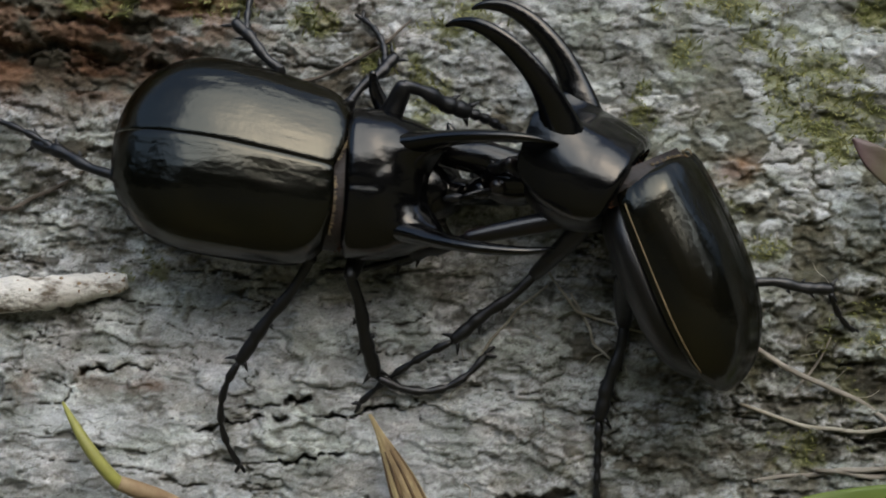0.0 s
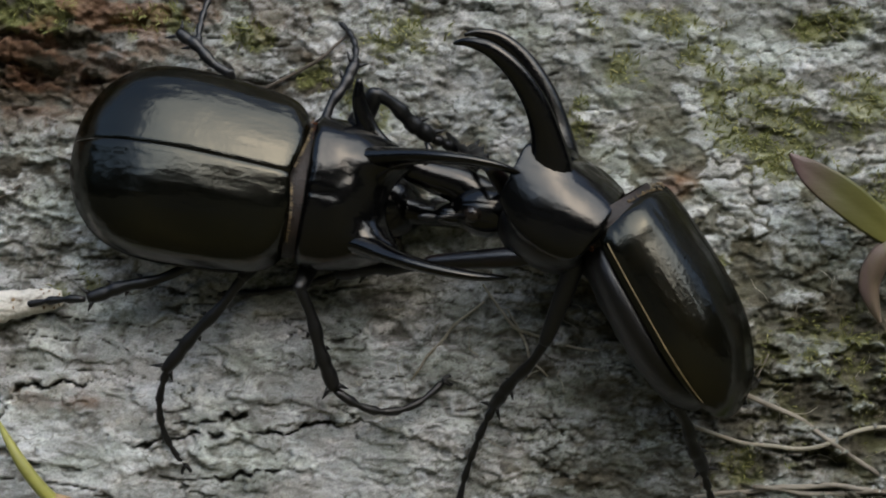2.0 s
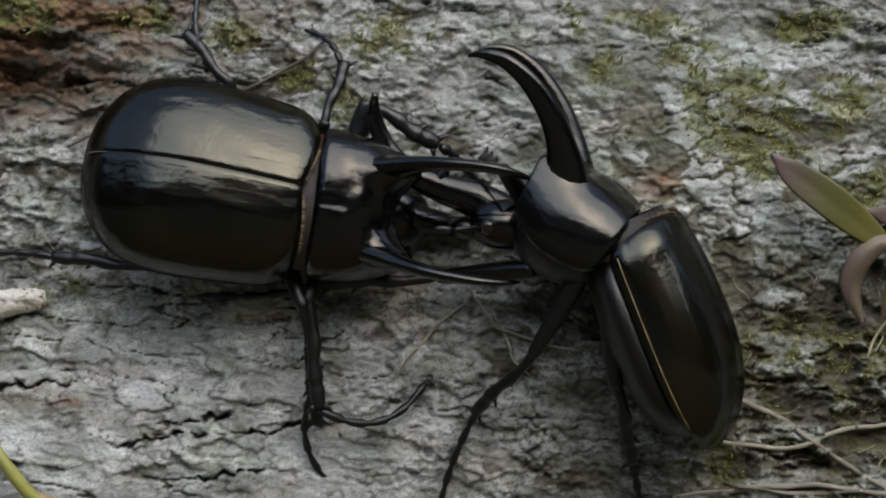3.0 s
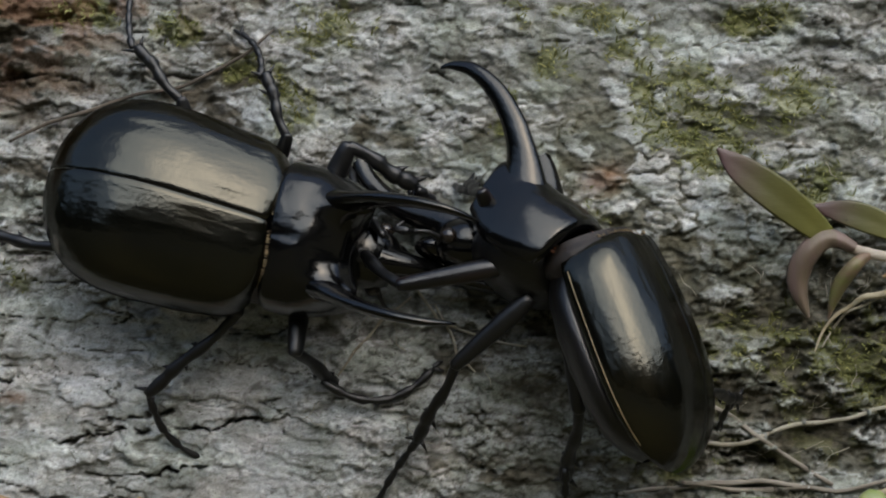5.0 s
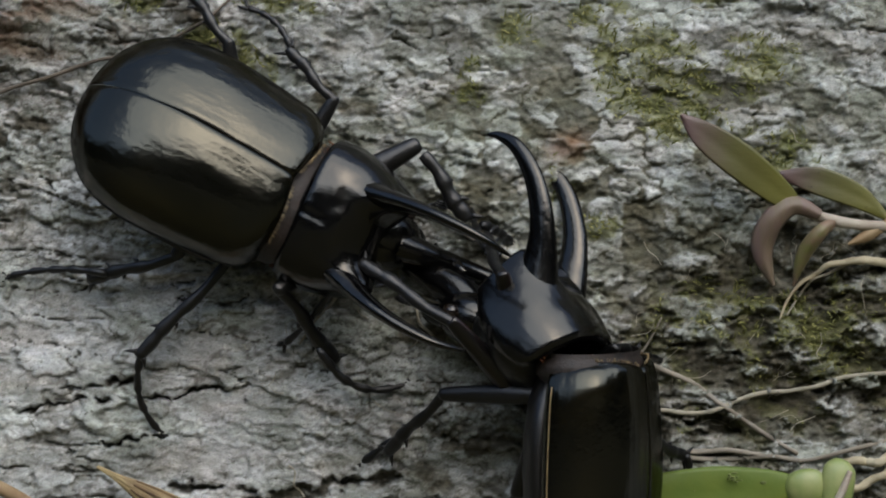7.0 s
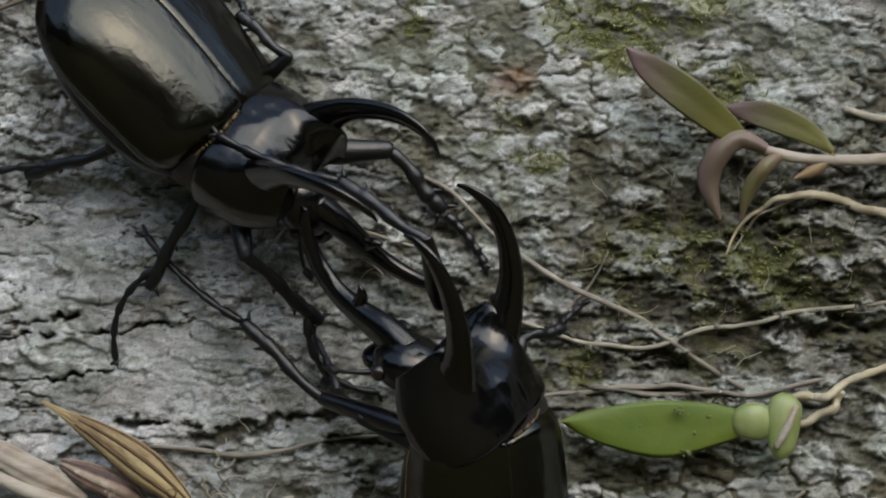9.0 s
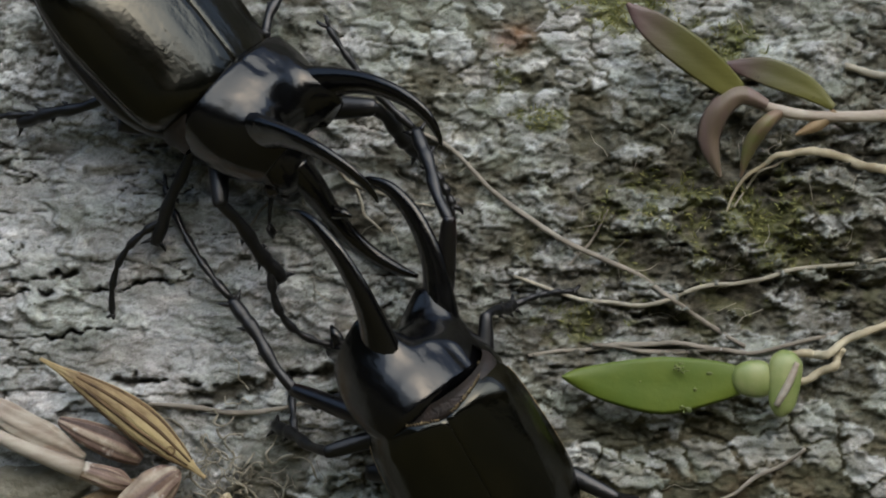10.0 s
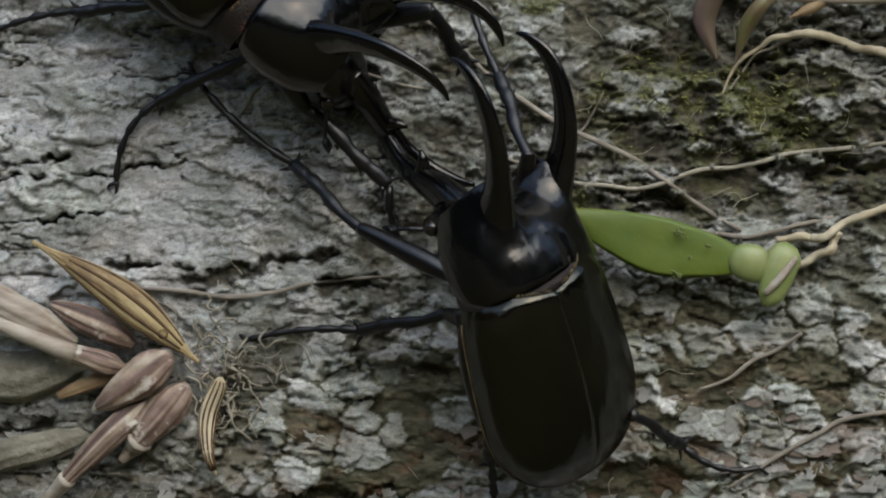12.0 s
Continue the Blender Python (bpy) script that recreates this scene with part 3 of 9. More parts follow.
def elytron(side, L, W, H, x0):
    """One wing case: a blunt shoulder with a knob, a shallow seam, a rounded tip and edges that turn under."""
    bm = bmesh.new()
    grid = []
    N, M = 64, 40
    for i in range(N + 1):
        s = (i / N) ** 1.15 * (1 - 0.12 * (i / N) ** 6) / 0.88 if i < N else 1.0
        s = min(s, 1.0)
        front = 1 - min(s / 0.10, 1)
        rear = max((s - 0.40) / 0.60, 0)
        w = case_width(s, W)
        h = H * (0.90 + 0.10 * math.sin(min(s / 0.45, 1) * math.pi / 2)) * (0.96 + 0.04 * (1 - front ** 2.2) ** 0.5) * (max(1 - rear ** 2.6, 0) ** 0.60)
        row = []
        for k in range(M + 1):
            th = radians(104) * k / M
            y = w * abs(math.sin(th)) ** (0.92 + 0.35 * max(1 - th / 0.25, 0))
            z = h * (abs(math.cos(th)) ** 0.88) * (1 if th <= math.pi / 2 else -0.5)
            x = x0 - s * (L + x0)
            # the front edge falls back towards the small plate in the middle
            x -= 1.6 * max(1 - s / 0.16, 0) ** 2 * max(1 - y / (0.42 * W), 0) ** 1.3
            seam = math.exp(-(y / 0.35) ** 2)
            z -= 0.22 * seam - 0.10 * math.exp(-((y - 1.1) / 0.8) ** 2)
            z += 0.65 * math.exp(-((s - 0.085) / 0.055) ** 2 - ((th - 1.02) / 0.24) ** 2)
            z -= 0.12 * math.exp(-((s - 0.14) / 0.12) ** 2 - ((th - 0.62) / 0.22) ** 2)
            if th < 1.4:
                fade = min(w / W, 1) ** 2
                z += fade * (0.16 * noise.noise((x / 9, side * y / 5, 3.1)) + 0.085 * noise.noise((x / 13, side * y / 2.6, 7.7)) + 0.05 * noise.noise((x / 3.5, side * y / 3, 1.7)))
            # a fine raised bead along the outer edge
            y += 0.16 * math.exp(-((th - 1.53) / 0.05) ** 2)
            row.append((x * MM, side * max(y, 0.03) * MM, (z + 0.5) * MM))
        grid.append(row)
    first = grid[0]
    for out, dz, shrink in ((0.30, 0.25, 0.997), (0.38, 0.6, 0.99), (0.20, 1.1, 0.975), (-1.6, 1.6, 0.94)):
        grid.insert(0, [(p[0] + out * MM, p[1] * shrink, max(p[2] - dz * MM, min(p[2], -1.5 * MM))) for p in first])
    skin(bm, grid)
    if side < 0:
        bmesh.ops.reverse_faces(bm, faces=bm.faces)
    return bm


def rim(side, L, W, H, x0):
    """The bristly edge of a wing case."""
    bm = bmesh.new()
    keys = []
    for i in range(2, 20):
        s = i / 22
        keys.append(((x0 - s * (L + x0)) * MM, side * (case_width(s, W) + 0.12) * MM, 0.1 * MM, 0.15 * MM))
    limb(bm, keys, 2, 6)
    return bm


def front_fringe(side, H, W, x0):
    """Short pale bristles that line the front edge of a wing case."""
    bm = bmesh.new()
    rnd = random.Random(15 + side)
    for i in range(80):
        th = radians(rnd.uniform(6, 84))
        y = 0.72 * W * 0.88 * math.sin(th) ** 0.92
        z = 0.96 * H * 0.90 * math.cos(th) ** 0.88 + 0.3
        x = x0 + 0.4 - 1.6 * max(1 - y / (0.42 * W), 0) ** 1.3
        p = Vector((x, side * y, z))
        d = Vector((rnd.uniform(0.4, 0.9), rnd.uniform(-0.3, 0.3), rnd.uniform(-0.4, 0.1)))
        limb(bm, [(*(p * MM), 0.10 * MM), (*((p + d * 0.6) * MM), 0.08 * MM), (*((p + d) * MM), 0.02 * MM)], 1, 3)
    return bm


def belly(L, W):
    bm = bmesh.new()
    grid = []
    for i in range(25):
        s = i / 24
        w = W * 0.965 * (1 - abs(2 * s - 0.95) ** 2.6 * 0.9) ** 0.5 if abs(2 * s - 0.95) < 1.03 else W * 0.2
        row = []
        seg = 0.35 * abs(math.sin(s * math.pi * 6))
        for k in range(21):
            th = math.pi * 2 * k / 20
            row.append(((2 - s * (L - 3)) * MM, w * math.cos(th) * MM, (-2.5 + (2.5 if math.sin(th) > 0 else 9.5 - seg) * math.sin(th) * (w / W) ** 0.6) * MM))
        grid.append(row[:-1])
    skin(bm, grid, closed=True)
    return bm


def soft(v):
    v = min(max(v, 0), 1)
    return v * v * (3 - 2 * v)


def pronotum_shield():
    """The domed shield: wide behind, rising at both sides into the horns, with a sloping hollow front between them."""
    bm = bmesh.new()
    grid = []
    N, M = 60, 84
    for i in range(N + 1):
        s = i / N
        x = 0.4 + 20.6 * s
        w = 16.3 * (1 + 0.05 * math.sin(s * math.pi)) * (1 - 0.25 * s ** 1.9) * (1 - 0.06 * (1 - min(s / 0.06, 1)) ** 2)
        dome = 11.6 + 2.3 * math.sin(min(s / 0.5, 1) * math.pi / 2) - 1.0 * (1 - min(s / 0.06, 1)) ** 2
        fall = max((s - 0.40) / 0.60, 0)
        middle = dome - 7.4 * fall ** 1.35 - 7.0 * max((s - 0.90) / 0.10, 0) ** 2
        flank = dome - 3.0 * max((s - 0.60) / 0.40, 0) ** 2
        row = []
        for k in range(M + 1):
            th = radians(-116 + 232 * k / M)
            y = w * abs(math.sin(th)) ** 0.93 * (1 if th > 0 else -1)
            side = soft((abs(y) - 2.2) / 8.0)
            z = middle * (1 - side) + flank * side
            z = z * abs(math.cos(th)) ** 0.78 * (1 if abs(th) <= math.pi / 2 else -0.62)
            z += 5.2 * soft((s - 0.30) / 0.7) * math.exp(-((abs(y) - 9.4) / 3.6) ** 2)
            if abs(th) < 1.4:
                z += 0.30 * noise.noise((x / 5, y / 5, 4.4)) + 0.09 * noise.noise((x / 2.2, y / 2.2, 9.4))
            z -= 0.35 * math.exp(-(y / 0.8) ** 2) * soft((0.42 - s) / 0.2)
            # the hind edge bends back in the middle, the front corners reach ahead
            xx = x + 3.2 * (1 - min(s / 0.5, 1)) * (abs(th) / 1.9) ** 2.5 - 2.2 * soft((s - 0.7) / 0.3) * math.exp(-(y / 6.0) ** 2)
            row.append((xx * MM, y * MM, (z + 0.4) * MM))
        grid.append(row)
    grid.insert(0, [((p[0] / MM + 0.02) * MM, p[1] * 0.97, p[2] * 0.95 - 0.5 * MM) for p in grid[0]])
    front = grid[-1]
    for shrink, back in ((0.96, 0.15), (0.90, 0.8), (0.78, 1.8), (0.55, 3.0), (0.3, 3.6)):
        grid.append([((p[0] / MM - back) * MM, p[1] * shrink, (p[2] / MM + 2.5) * shrink * MM - 2.5 * MM) for p in front])
    vs = skin(bm, grid)
    bm.faces.new(vs[-1])
    return bm


def chest():
    bm = bmesh.new()
    ball(bm, (9 * MM, 0, -2.5 * MM), (11.5 * MM, 14.0 * MM, 7.5 * MM), 24, 14)
    return bm


HORN = ((10.5, 7.6, 1.0, 9.6), (12.6, 8.6, 7.0, 7.6), (14.8, 9.5, 12.0, 5.4), (17.9, 10.5, 16.8, 3.8), (22.6, 11.4, 21.6, 3.0), (29.0, 11.9, 25.6, 2.45), (35.4, 11.8, 27.4, 1.9), (40.2, 11.2, 26.6, 1.15), (42.6, 10.8, 25.0, 0.4))


def shield_horn(side):
    bm = bmesh.new()
    limb(bm, [(x * MM, side * y * MM, z * MM, 0.84 * r * MM) for x, y, z, r in HORN], 5, 14, 0.6, (0, 1, 0))
    return bm


def head():
    bm = bmesh.new()
    ball(bm, (23.0 * MM, 0, -2.0 * MM), (8.0 * MM, 7.0 * MM, 5.6 * MM), 20, 12)
    ball(bm, (30.0 * MM, 0, -3.6 * MM), (4.4 * MM, 4.6 * MM, 2.4 * MM), 16, 10)
    return bm


HEAD_HORN = ((24.0, 0, -0.5, 5.0), (29.5, 0, 2.4, 3.9), (36.0, 0, 3.8, 3.1), (43.0, 0, 6.2, 2.5), (48.5, 0, 11.0, 2.1), (51.5, 0, 17.0, 1.6), (52.0, 0, 22.0, 0.6))


def head_horn():
    bm = bmesh.new()
    limb(bm, [(x * MM, y * MM, z * MM, r * MM) for x, y, z, r in HEAD_HORN], 5, 12, 0.75, (0, 1, 0))
    limb(bm, [(37 * MM, 0, 5.0 * MM, 1.9 * MM), (36.2 * MM, 0, 8.4 * MM, 1.2 * MM), (36.8 * MM, 0, 10.4 * MM, 0.3 * MM)], 3, 8)
    return bm


def bristles(y0):
    """The fringe of hairs in the joint between shield and wing cases."""
    bm = bmesh.new()
    rnd = random.Random(8)
    for i in range(150):
        a = radians(rnd.uniform(-95, 95))
        p = Vector((rnd.uniform(-0.8, 0.6), 14.6 * math.sin(a), 10.2 * abs(math.cos(a)) ** 0.8))
        d = Vector((rnd.uniform(-0.6, 1.6), 0.5 * math.sin(a) + rnd.uniform(-0.3, 0.3), 1.4 * math.cos(a)))
        limb(bm, [(*(p * MM), 0.09 * MM), (*((p + d * 0.6) * MM), 0.07 * MM), (*((p + d) * MM), 0.02 * MM)], 1, 3)
    return bm


def neck(x0):
    """The soft waist between shield and wing cases."""
    bm = bmesh.new()
    grid = []
    for i in range(10):
        x = x0 - 5.0 + (9.4 - x0) * i / 9
        k = 1 - 0.06 * math.cos(i / 9 * math.pi * 2) + 0.015 * math.sin(i * 2.4)
        grid.append([(x * MM, 14.2 * k * math.cos(2 * math.pi * j / 32) * MM, (0.2 + 10.2 * k * math.sin(2 * math.pi * j / 32)) * MM) for j in range(32)])
    skin(bm, grid, closed=True)
    return bm


def femur(length, thick):
    """A thigh from the knee (origin) back along -x into the body."""
    bm = bmesh.new()
    limb(bm, [(0.9 * MM, 0, 0, 0.7 * thick * MM), (-0.2 * MM, 0, 0, 1.35 * thick * MM), (-length * 0.35 * MM, 0, 0, 1.75 * thick * MM), (-length * 0.75 * MM, 0, 0, 2.0 * thick * MM), (-length * MM, 0, 0, 1.4 * thick * MM)], 3, 10, 0.75)
    return bm


def tibia(length, thick):
    """A shank from the knee along +x, widening to toothed end."""
    bm = bmesh.new()
    limb(bm, [(-0.4 * MM, 0, 0, 0.9 * thick * MM), (length * 0.08 * MM, 0.2 * MM, 0.15 * MM, 1.05 * thick * MM), (length * 0.25 * MM, 0.5 * MM, 0.3 * MM, 0.95 * thick * MM), (length * 0.42 * MM, 0.3 * MM, 0.35 * MM, 1.3 * thick * MM), (length * 0.55 * MM, -0.1 * MM, 0.35 * MM, 1.05 * thick * MM), (length * 0.70 * MM, -0.2 * MM, 0.2 * MM, 1.45 * thick * MM), (length * 0.77 * MM, -0.1 * MM, 0.2 * MM, 1.2 * thick * MM), (length * 0.85 * MM, 0, 0.1 * MM, 1.4 * thick * MM), (length * MM, 0, 0, 1.15 * thick * MM)], 3, 10, 0.8)
    return bm


def spine(base, tip, r):
    bm = bmesh.new()
    b, t = Vector(base), Vector(tip)
    limb(bm, [(*(b * MM), r * MM), (*((b * 0.45 + t * 0.55) * MM), r * 0.6 * MM), (*(t * MM), 0.06 * MM)], 2, 6)
    return bm


def tarsus(length, thick, bend):
    """Five foot joints in a bent chain along +x; bend sways it to +y (positive) or -y."""
    bm = bmesh.new()
    n = 5
    pts = []
    for i in range(n * 4 + 1):
        s = i / (n * 4)
        pts.append(Vector((length * s * MM, bend * length * (s * (1 - s)) * 1.1 * MM, 0)))
    rad = [(0.55 + 0.30 * abs(math.sin(i / 4 * math.pi)) + (0.25 if i % 4 == 3 else 0)) * thick * MM * (1 - 0.25 * i / (n * 4)) for i in range(n * 4 + 1)]
    tube(bm, pts, rad, 8)
    return bm


def claw(length, thick, side):
    bm = bmesh.new()
    x = length
    limb(bm, [((x - 0.3) * MM, 0, 0, 0.5 * thick * MM), ((x + 1.2) * MM, side * 0.9 * MM, 0.2 * MM, 0.38 * thick * MM), ((x + 2.2) * MM, side * 1.0 * MM, -0.7 * MM, 0.25 * thick * MM), ((x + 2.6) * MM, side * 0.7 * MM, -1.7 * MM, 0.05 * MM)], 3, 6)
    return bm


def leg(beetle, lens, thick, side, bend, red=False):
    """Thigh, shank with spines and foot with claws; each is posed on the beetle."""
    lf, lt, ls = lens
    f = part("femur", femur(lf, thick), FEMUR if red else LEG, beetle)
    t = part("tibia", tibia(lt, thick), LEG, beetle)
    for x, l, s in ((0.42, 1.3, 1), (0.70, 2.2, 1), (0.97, 2.8, 1), (0.97, 2.4, -1), (0.60, 1.2, -1)):
        b = (x * lt, s * side * 0.9 * thick, 0.2)
        part("spine", spine(b, (x * lt + 1.1 * l * 0.6, s * side * (0.9 * thick + l * 0.75), 0.1 + 0.3 * s), 0.55 * thick), LEG, t)
    a = part("tarsus", tarsus(ls, thick, bend), LEG, beetle)
    for s in (1, -1):
        part("claw", claw(ls, thick, s), LEG, a)
    return f, t, a


def feeler(side):
    bm = bmesh.new()
    limb(bm, [(27 * MM, side * 6.0 * MM, -3 * MM, 0.7 * MM), (29 * MM, side * 9.0 * MM, -2.5 * MM, 0.5 * MM), (32 * MM, side * 10.5 * MM, -3 * MM, 0.4 * MM)], 3, 6)
    for k in (-1, 0, 1):
        ball(bm, ((34 + 0.2 * k) * MM, side * (10.8 + 0.55 * k) * MM, -3.2 * MM), (2.0 * MM, 0.32 * MM, 0.8 * MM), 8, 6)
    return bm


def rhinoceros_beetle(label, L, W, H, x0, k, back, golden, legs):
    def longer(bm):
        for v in bm.verts:
            v.co.x -= back * MM * max(1 - v.co.x / (14 * MM), 0)
        return grown(bm)

    def grown(bm):
        bmesh.ops.scale(bm, vec=(k, k, k), verts=bm.verts)
        return bm

    b = new("rhinoceros_beetle")
    tagged(b, label, "beetle", "fighting beetles")
    for s in (1, -1):
        e = part("elytron", elytron(s, L, W, H, x0), ELYTRON, b, "glossy bronze-black wing case")
        part("rim", rim(s, L, W, H, x0), RIM if golden else BELLY, e, "thin golden bristly rim" if golden else "")
        part("fringe", front_fringe(s, H, W, x0), RIM, e, "short pale bristles along the front edge")
    part("abdomen", belly(L, W), BELLY, b, "dark brown ringed underside")
    bm = bmesh.new()
    skin(bm, [[((x0 - 0.6) * MM, y * MM, (H * 0.62 - 0.05 * y * y) * MM) for y in (-3.6, -1.8, 0, 1.8, 3.6)], [((x0 - 3.2) * MM, y * MM, (H * 0.80 - 0.05 * y * y) * MM) for y in (-2.6, -1.3, 0, 1.3, 2.6)], [((x0 - 7.2) * MM, y * MM, (H * 0.93) * MM) for y in (-0.2, -0.1, 0, 0.1, 0.2)]])
    bmesh.ops.solidify(bm, geom=bm.faces[:], thickness=-0.6 * MM)
    part("scutellum", bm, PRONOTUM, b)
    part("neck", neck(x0), WAIST, b, "reddish-brown soft waist")
    p = part("pronotum", longer(pronotum_shield()), PRONOTUM, b, "smooth black shield carrying two long horns")
    part("thorax", grown(chest()), BELLY, p)
    for s in (1, -1):
        part("horn", grown(shield_horn(s)), PRONOTUM, p, "long curved pointed shield horn")
    part("fringe", grown(bristles(0)), HAIR, p, "orange-brown hair fringe")
    h = part("head", grown(head()), PRONOTUM, b)
    part("head_horn", grown(head_horn()), PRONOTUM, h, "upcurved toothed head horn")
    for s in (1, -1):
        bm = bmesh.new()
        ball(bm, (25.5 * MM, s * 6.6 * MM, -2.2 * MM), (1.9 * MM, 1.6 * MM, 1.7 * MM), 14, 10)
        part("eye", grown(bm), EYE, h)
        part("antenna", grown(feeler(s)), LEG, h)
    return b, p, h, [leg(b, *spec) for spec in legs]


first, first_shield, first_head, first_legs = rhinoceros_beetle("glossy black rhinoceros beetle with long horns, braced on the bark", 51, 21.8, 14.5, -1.3, 1.0, 1.4, False, [
    ((16, 17, 14), 1.4, 1, 0.2, False),
    ((18, 24, 25), 1.25, -1, -0.85, False),
    ((16, 15, 14), 1.0, 1, -0.5, False),
    ((18, 28, 25), 1.1, -1, -0.62, False),
    ((16, 15, 16), 1.0, 1, 0.2, False),
    ((16, 22, 24), 1.1, -1, -0.2, False)])
second, second_shield, second_head, second_legs = rhinoceros_beetle("black rhinoceros beetle reared up, horns locked with its rival", 48.0, 18.4, 14.2, 2.4, 1.05, 2.5, True, [
    ((24, 24, 30), 1.15, 1, 0.2, True),
    ((18, 23, 29), 1.15, -1, 0.15, True),
    ((22, 23, 26), 1.1, 1, -0.15, False),
    ((14, 12, 16), 1.0, -1, 0.2, False),
    ((20, 22, 18), 1.2, 1, 0, False),
    ((14, 18, 18), 1.0, -1, -0.5, False)])


# ---- plants and litter on the bark ----
def place(ob, x, z, off=0.0, turn=0.0):
    """Set a thing on the bark at x, z, lifted by off; turn is about the line towards the camera."""
    ob.matrix_world = Matrix.Translation((x, -bark_height(x, z) - off, z)) @ Matrix.Rotation(radians(turn), 4, "Y")
    return ob


def lay(keys, sink=0.0):
    """Keys (x, z, lift, radius) in millimetres laid over the bark as points of a limb in metres."""
    out = []
    for x, z, lift, r in keys:
        out.append((x * MM, -bark_height(x * MM, z * MM) - lift * MM, z * MM, r * MM))
    return out


def root(name, keys, mat, label, category, n=8, jag=0.12, seed=0):
    bm = bmesh.new()
    rnd = random.Random(seed)
    crooked = []
    for a, b in zip(keys, keys[1:] + keys[-1:]):
        crooked.append((a[0], a[1], a[2] * 0.6, a[3] * 0.8))
        if a != b:
            k = 0.06 * math.hypot(b[0] - a[0], b[1] - a[1])
            crooked.append(((a[0] + b[0]) / 2 + rnd.uniform(-k, k), (a[1] + b[1]) / 2 + rnd.uniform(-k, k), (a[2] + b[2]) * 0.3, (a[3] + b[3]) * 0.4))
    limb(bm, lay(crooked), 5, n, 1.0, (0, -1, 0), jag, rnd)
    return tagged(mesh_object(name, bm, mat), label, category)


def blade(bm, keys, thick, up=Vector((0, -1, 0)), fold=0.25):
    """A fleshy leaf through keys (x, y, z, half width), thickest along its midrib."""
    pts = curve_points(keys, 6)
    rows = []
    for i, p in enumerate(pts):
        a, c = Vector(pts[max(i - 1, 0)][:3]), Vector(pts[min(i + 1, len(pts) - 1)][:3])
        d = (c - a).normalized()
        s = d.cross(up).normalized()
        n = s.cross(d).normalized()
        w = max(p[3], 0.0002)
        q = Vector(p[:3])
        row = []
        for k in range(13):
            u = -1 + 2 * k / 12
            row.append(q + s * (w * u) + n * (abs(u) ** 1.5 * fold * w + thick * (1 - u * u) * 0.5))
        for k in range(11, 0, -1):
            u = -1 + 2 * k / 12
            row.append(q + s * (w * u * 0.98) + n * (abs(u) ** 1.5 * fold * w - thick * (1 - u * u) * 0.5))
        rows.append(row)
    skin(bm, rows, closed=True)
    return bm


def orchid_with_purple_leaves():
    o = new("orchid_plant")
    place(o, 109.79, -3.15, 0.0)
    inv = o.matrix_world.inverted()

    def rel(keys):
        out = []
        for x, z, up, r in keys:
            v = inv @ Vector((x * MM, -bark_height(x * MM, z * MM) * 0.5 - up * MM, z * MM))
            out.append((*v, r * MM))
        return out

    bm = blade(bmesh.new(), rel([(100.58, -0.45, 7, 0.9), (95.05, 3.73, 9, 2.9), (86.45, 10.36, 11, 3.9), (78.47, 16.25, 12, 3.0), (73.56, 20.55, 12, 0.4)]), 0.0014)
    part("leaf", bm, LEAF_PURPLE, o, "long olive leaf flushed purple at the tip")
    bm = blade(bmesh.new(), rel([(118.39, -1.43, 5, 0.8), (112.25, 2.99, 5, 2.6), (103.65, 6.43, 5, 3.0), (95.67, 7.90, 4, 0.8)]), 0.0013)
    part("leaf", bm, LEAF_PURPLE, o, "spotted olive-brown leaf")
    bm = blade(bmesh.new(), rel([(103.89, -0.94, 7, 1.2), (98.12, 1.15, 9, 2.2), (93.58, -2.17, 9, 2.6), (91.61, -8.31, 7, 2.5), (94.07, -16.17, 4, 0.5)]), 0.0012, fold=-0.4)
    part("leaf", bm, LEAF_PINK, o, "drooping pinkish dry leaf")
    bm = blade(bmesh.new(), rel([(107.95, -1.92, 6, 1.0), (103.89, -4.63, 8, 1.6), (100.58, -9.54, 7, 1.7), (98.74, -16.29, 3, 0.3)]), 0.001, fold=-0.4)
    part("leaf", bm, LEAF_OLIVE, o, "narrow drooping folded olive leaf")
    bm = blade(bmesh.new(), rel([(119.00, -2.42, 5, 1.0), (114.70, -5.24, 6, 1.4), (110.40, -7.33, 4, 0.3)]), 0.001, fold=-0.3)
    part("leaf", bm, STALK_BROWN, o, "shrivelled brown leaf")
    bm = limb(bmesh.new(), rel([(99.35, 0.29, 6, 0.9), (106.10, -1.92, 6, 1.3), (113.47, -3.15, 5, 1.2), (123.30, -3.40, 5, 1.3), (136.81, -2.91, 3, 1.4), (151.55, -4.63, 0, 1.3)]), 6, 10)
    part("stem", bm, DRY_SHEATH, o, "pale papery stem")
    tagged(o, "small orchid with drooping purple and olive leaves on the bark", "orchid")


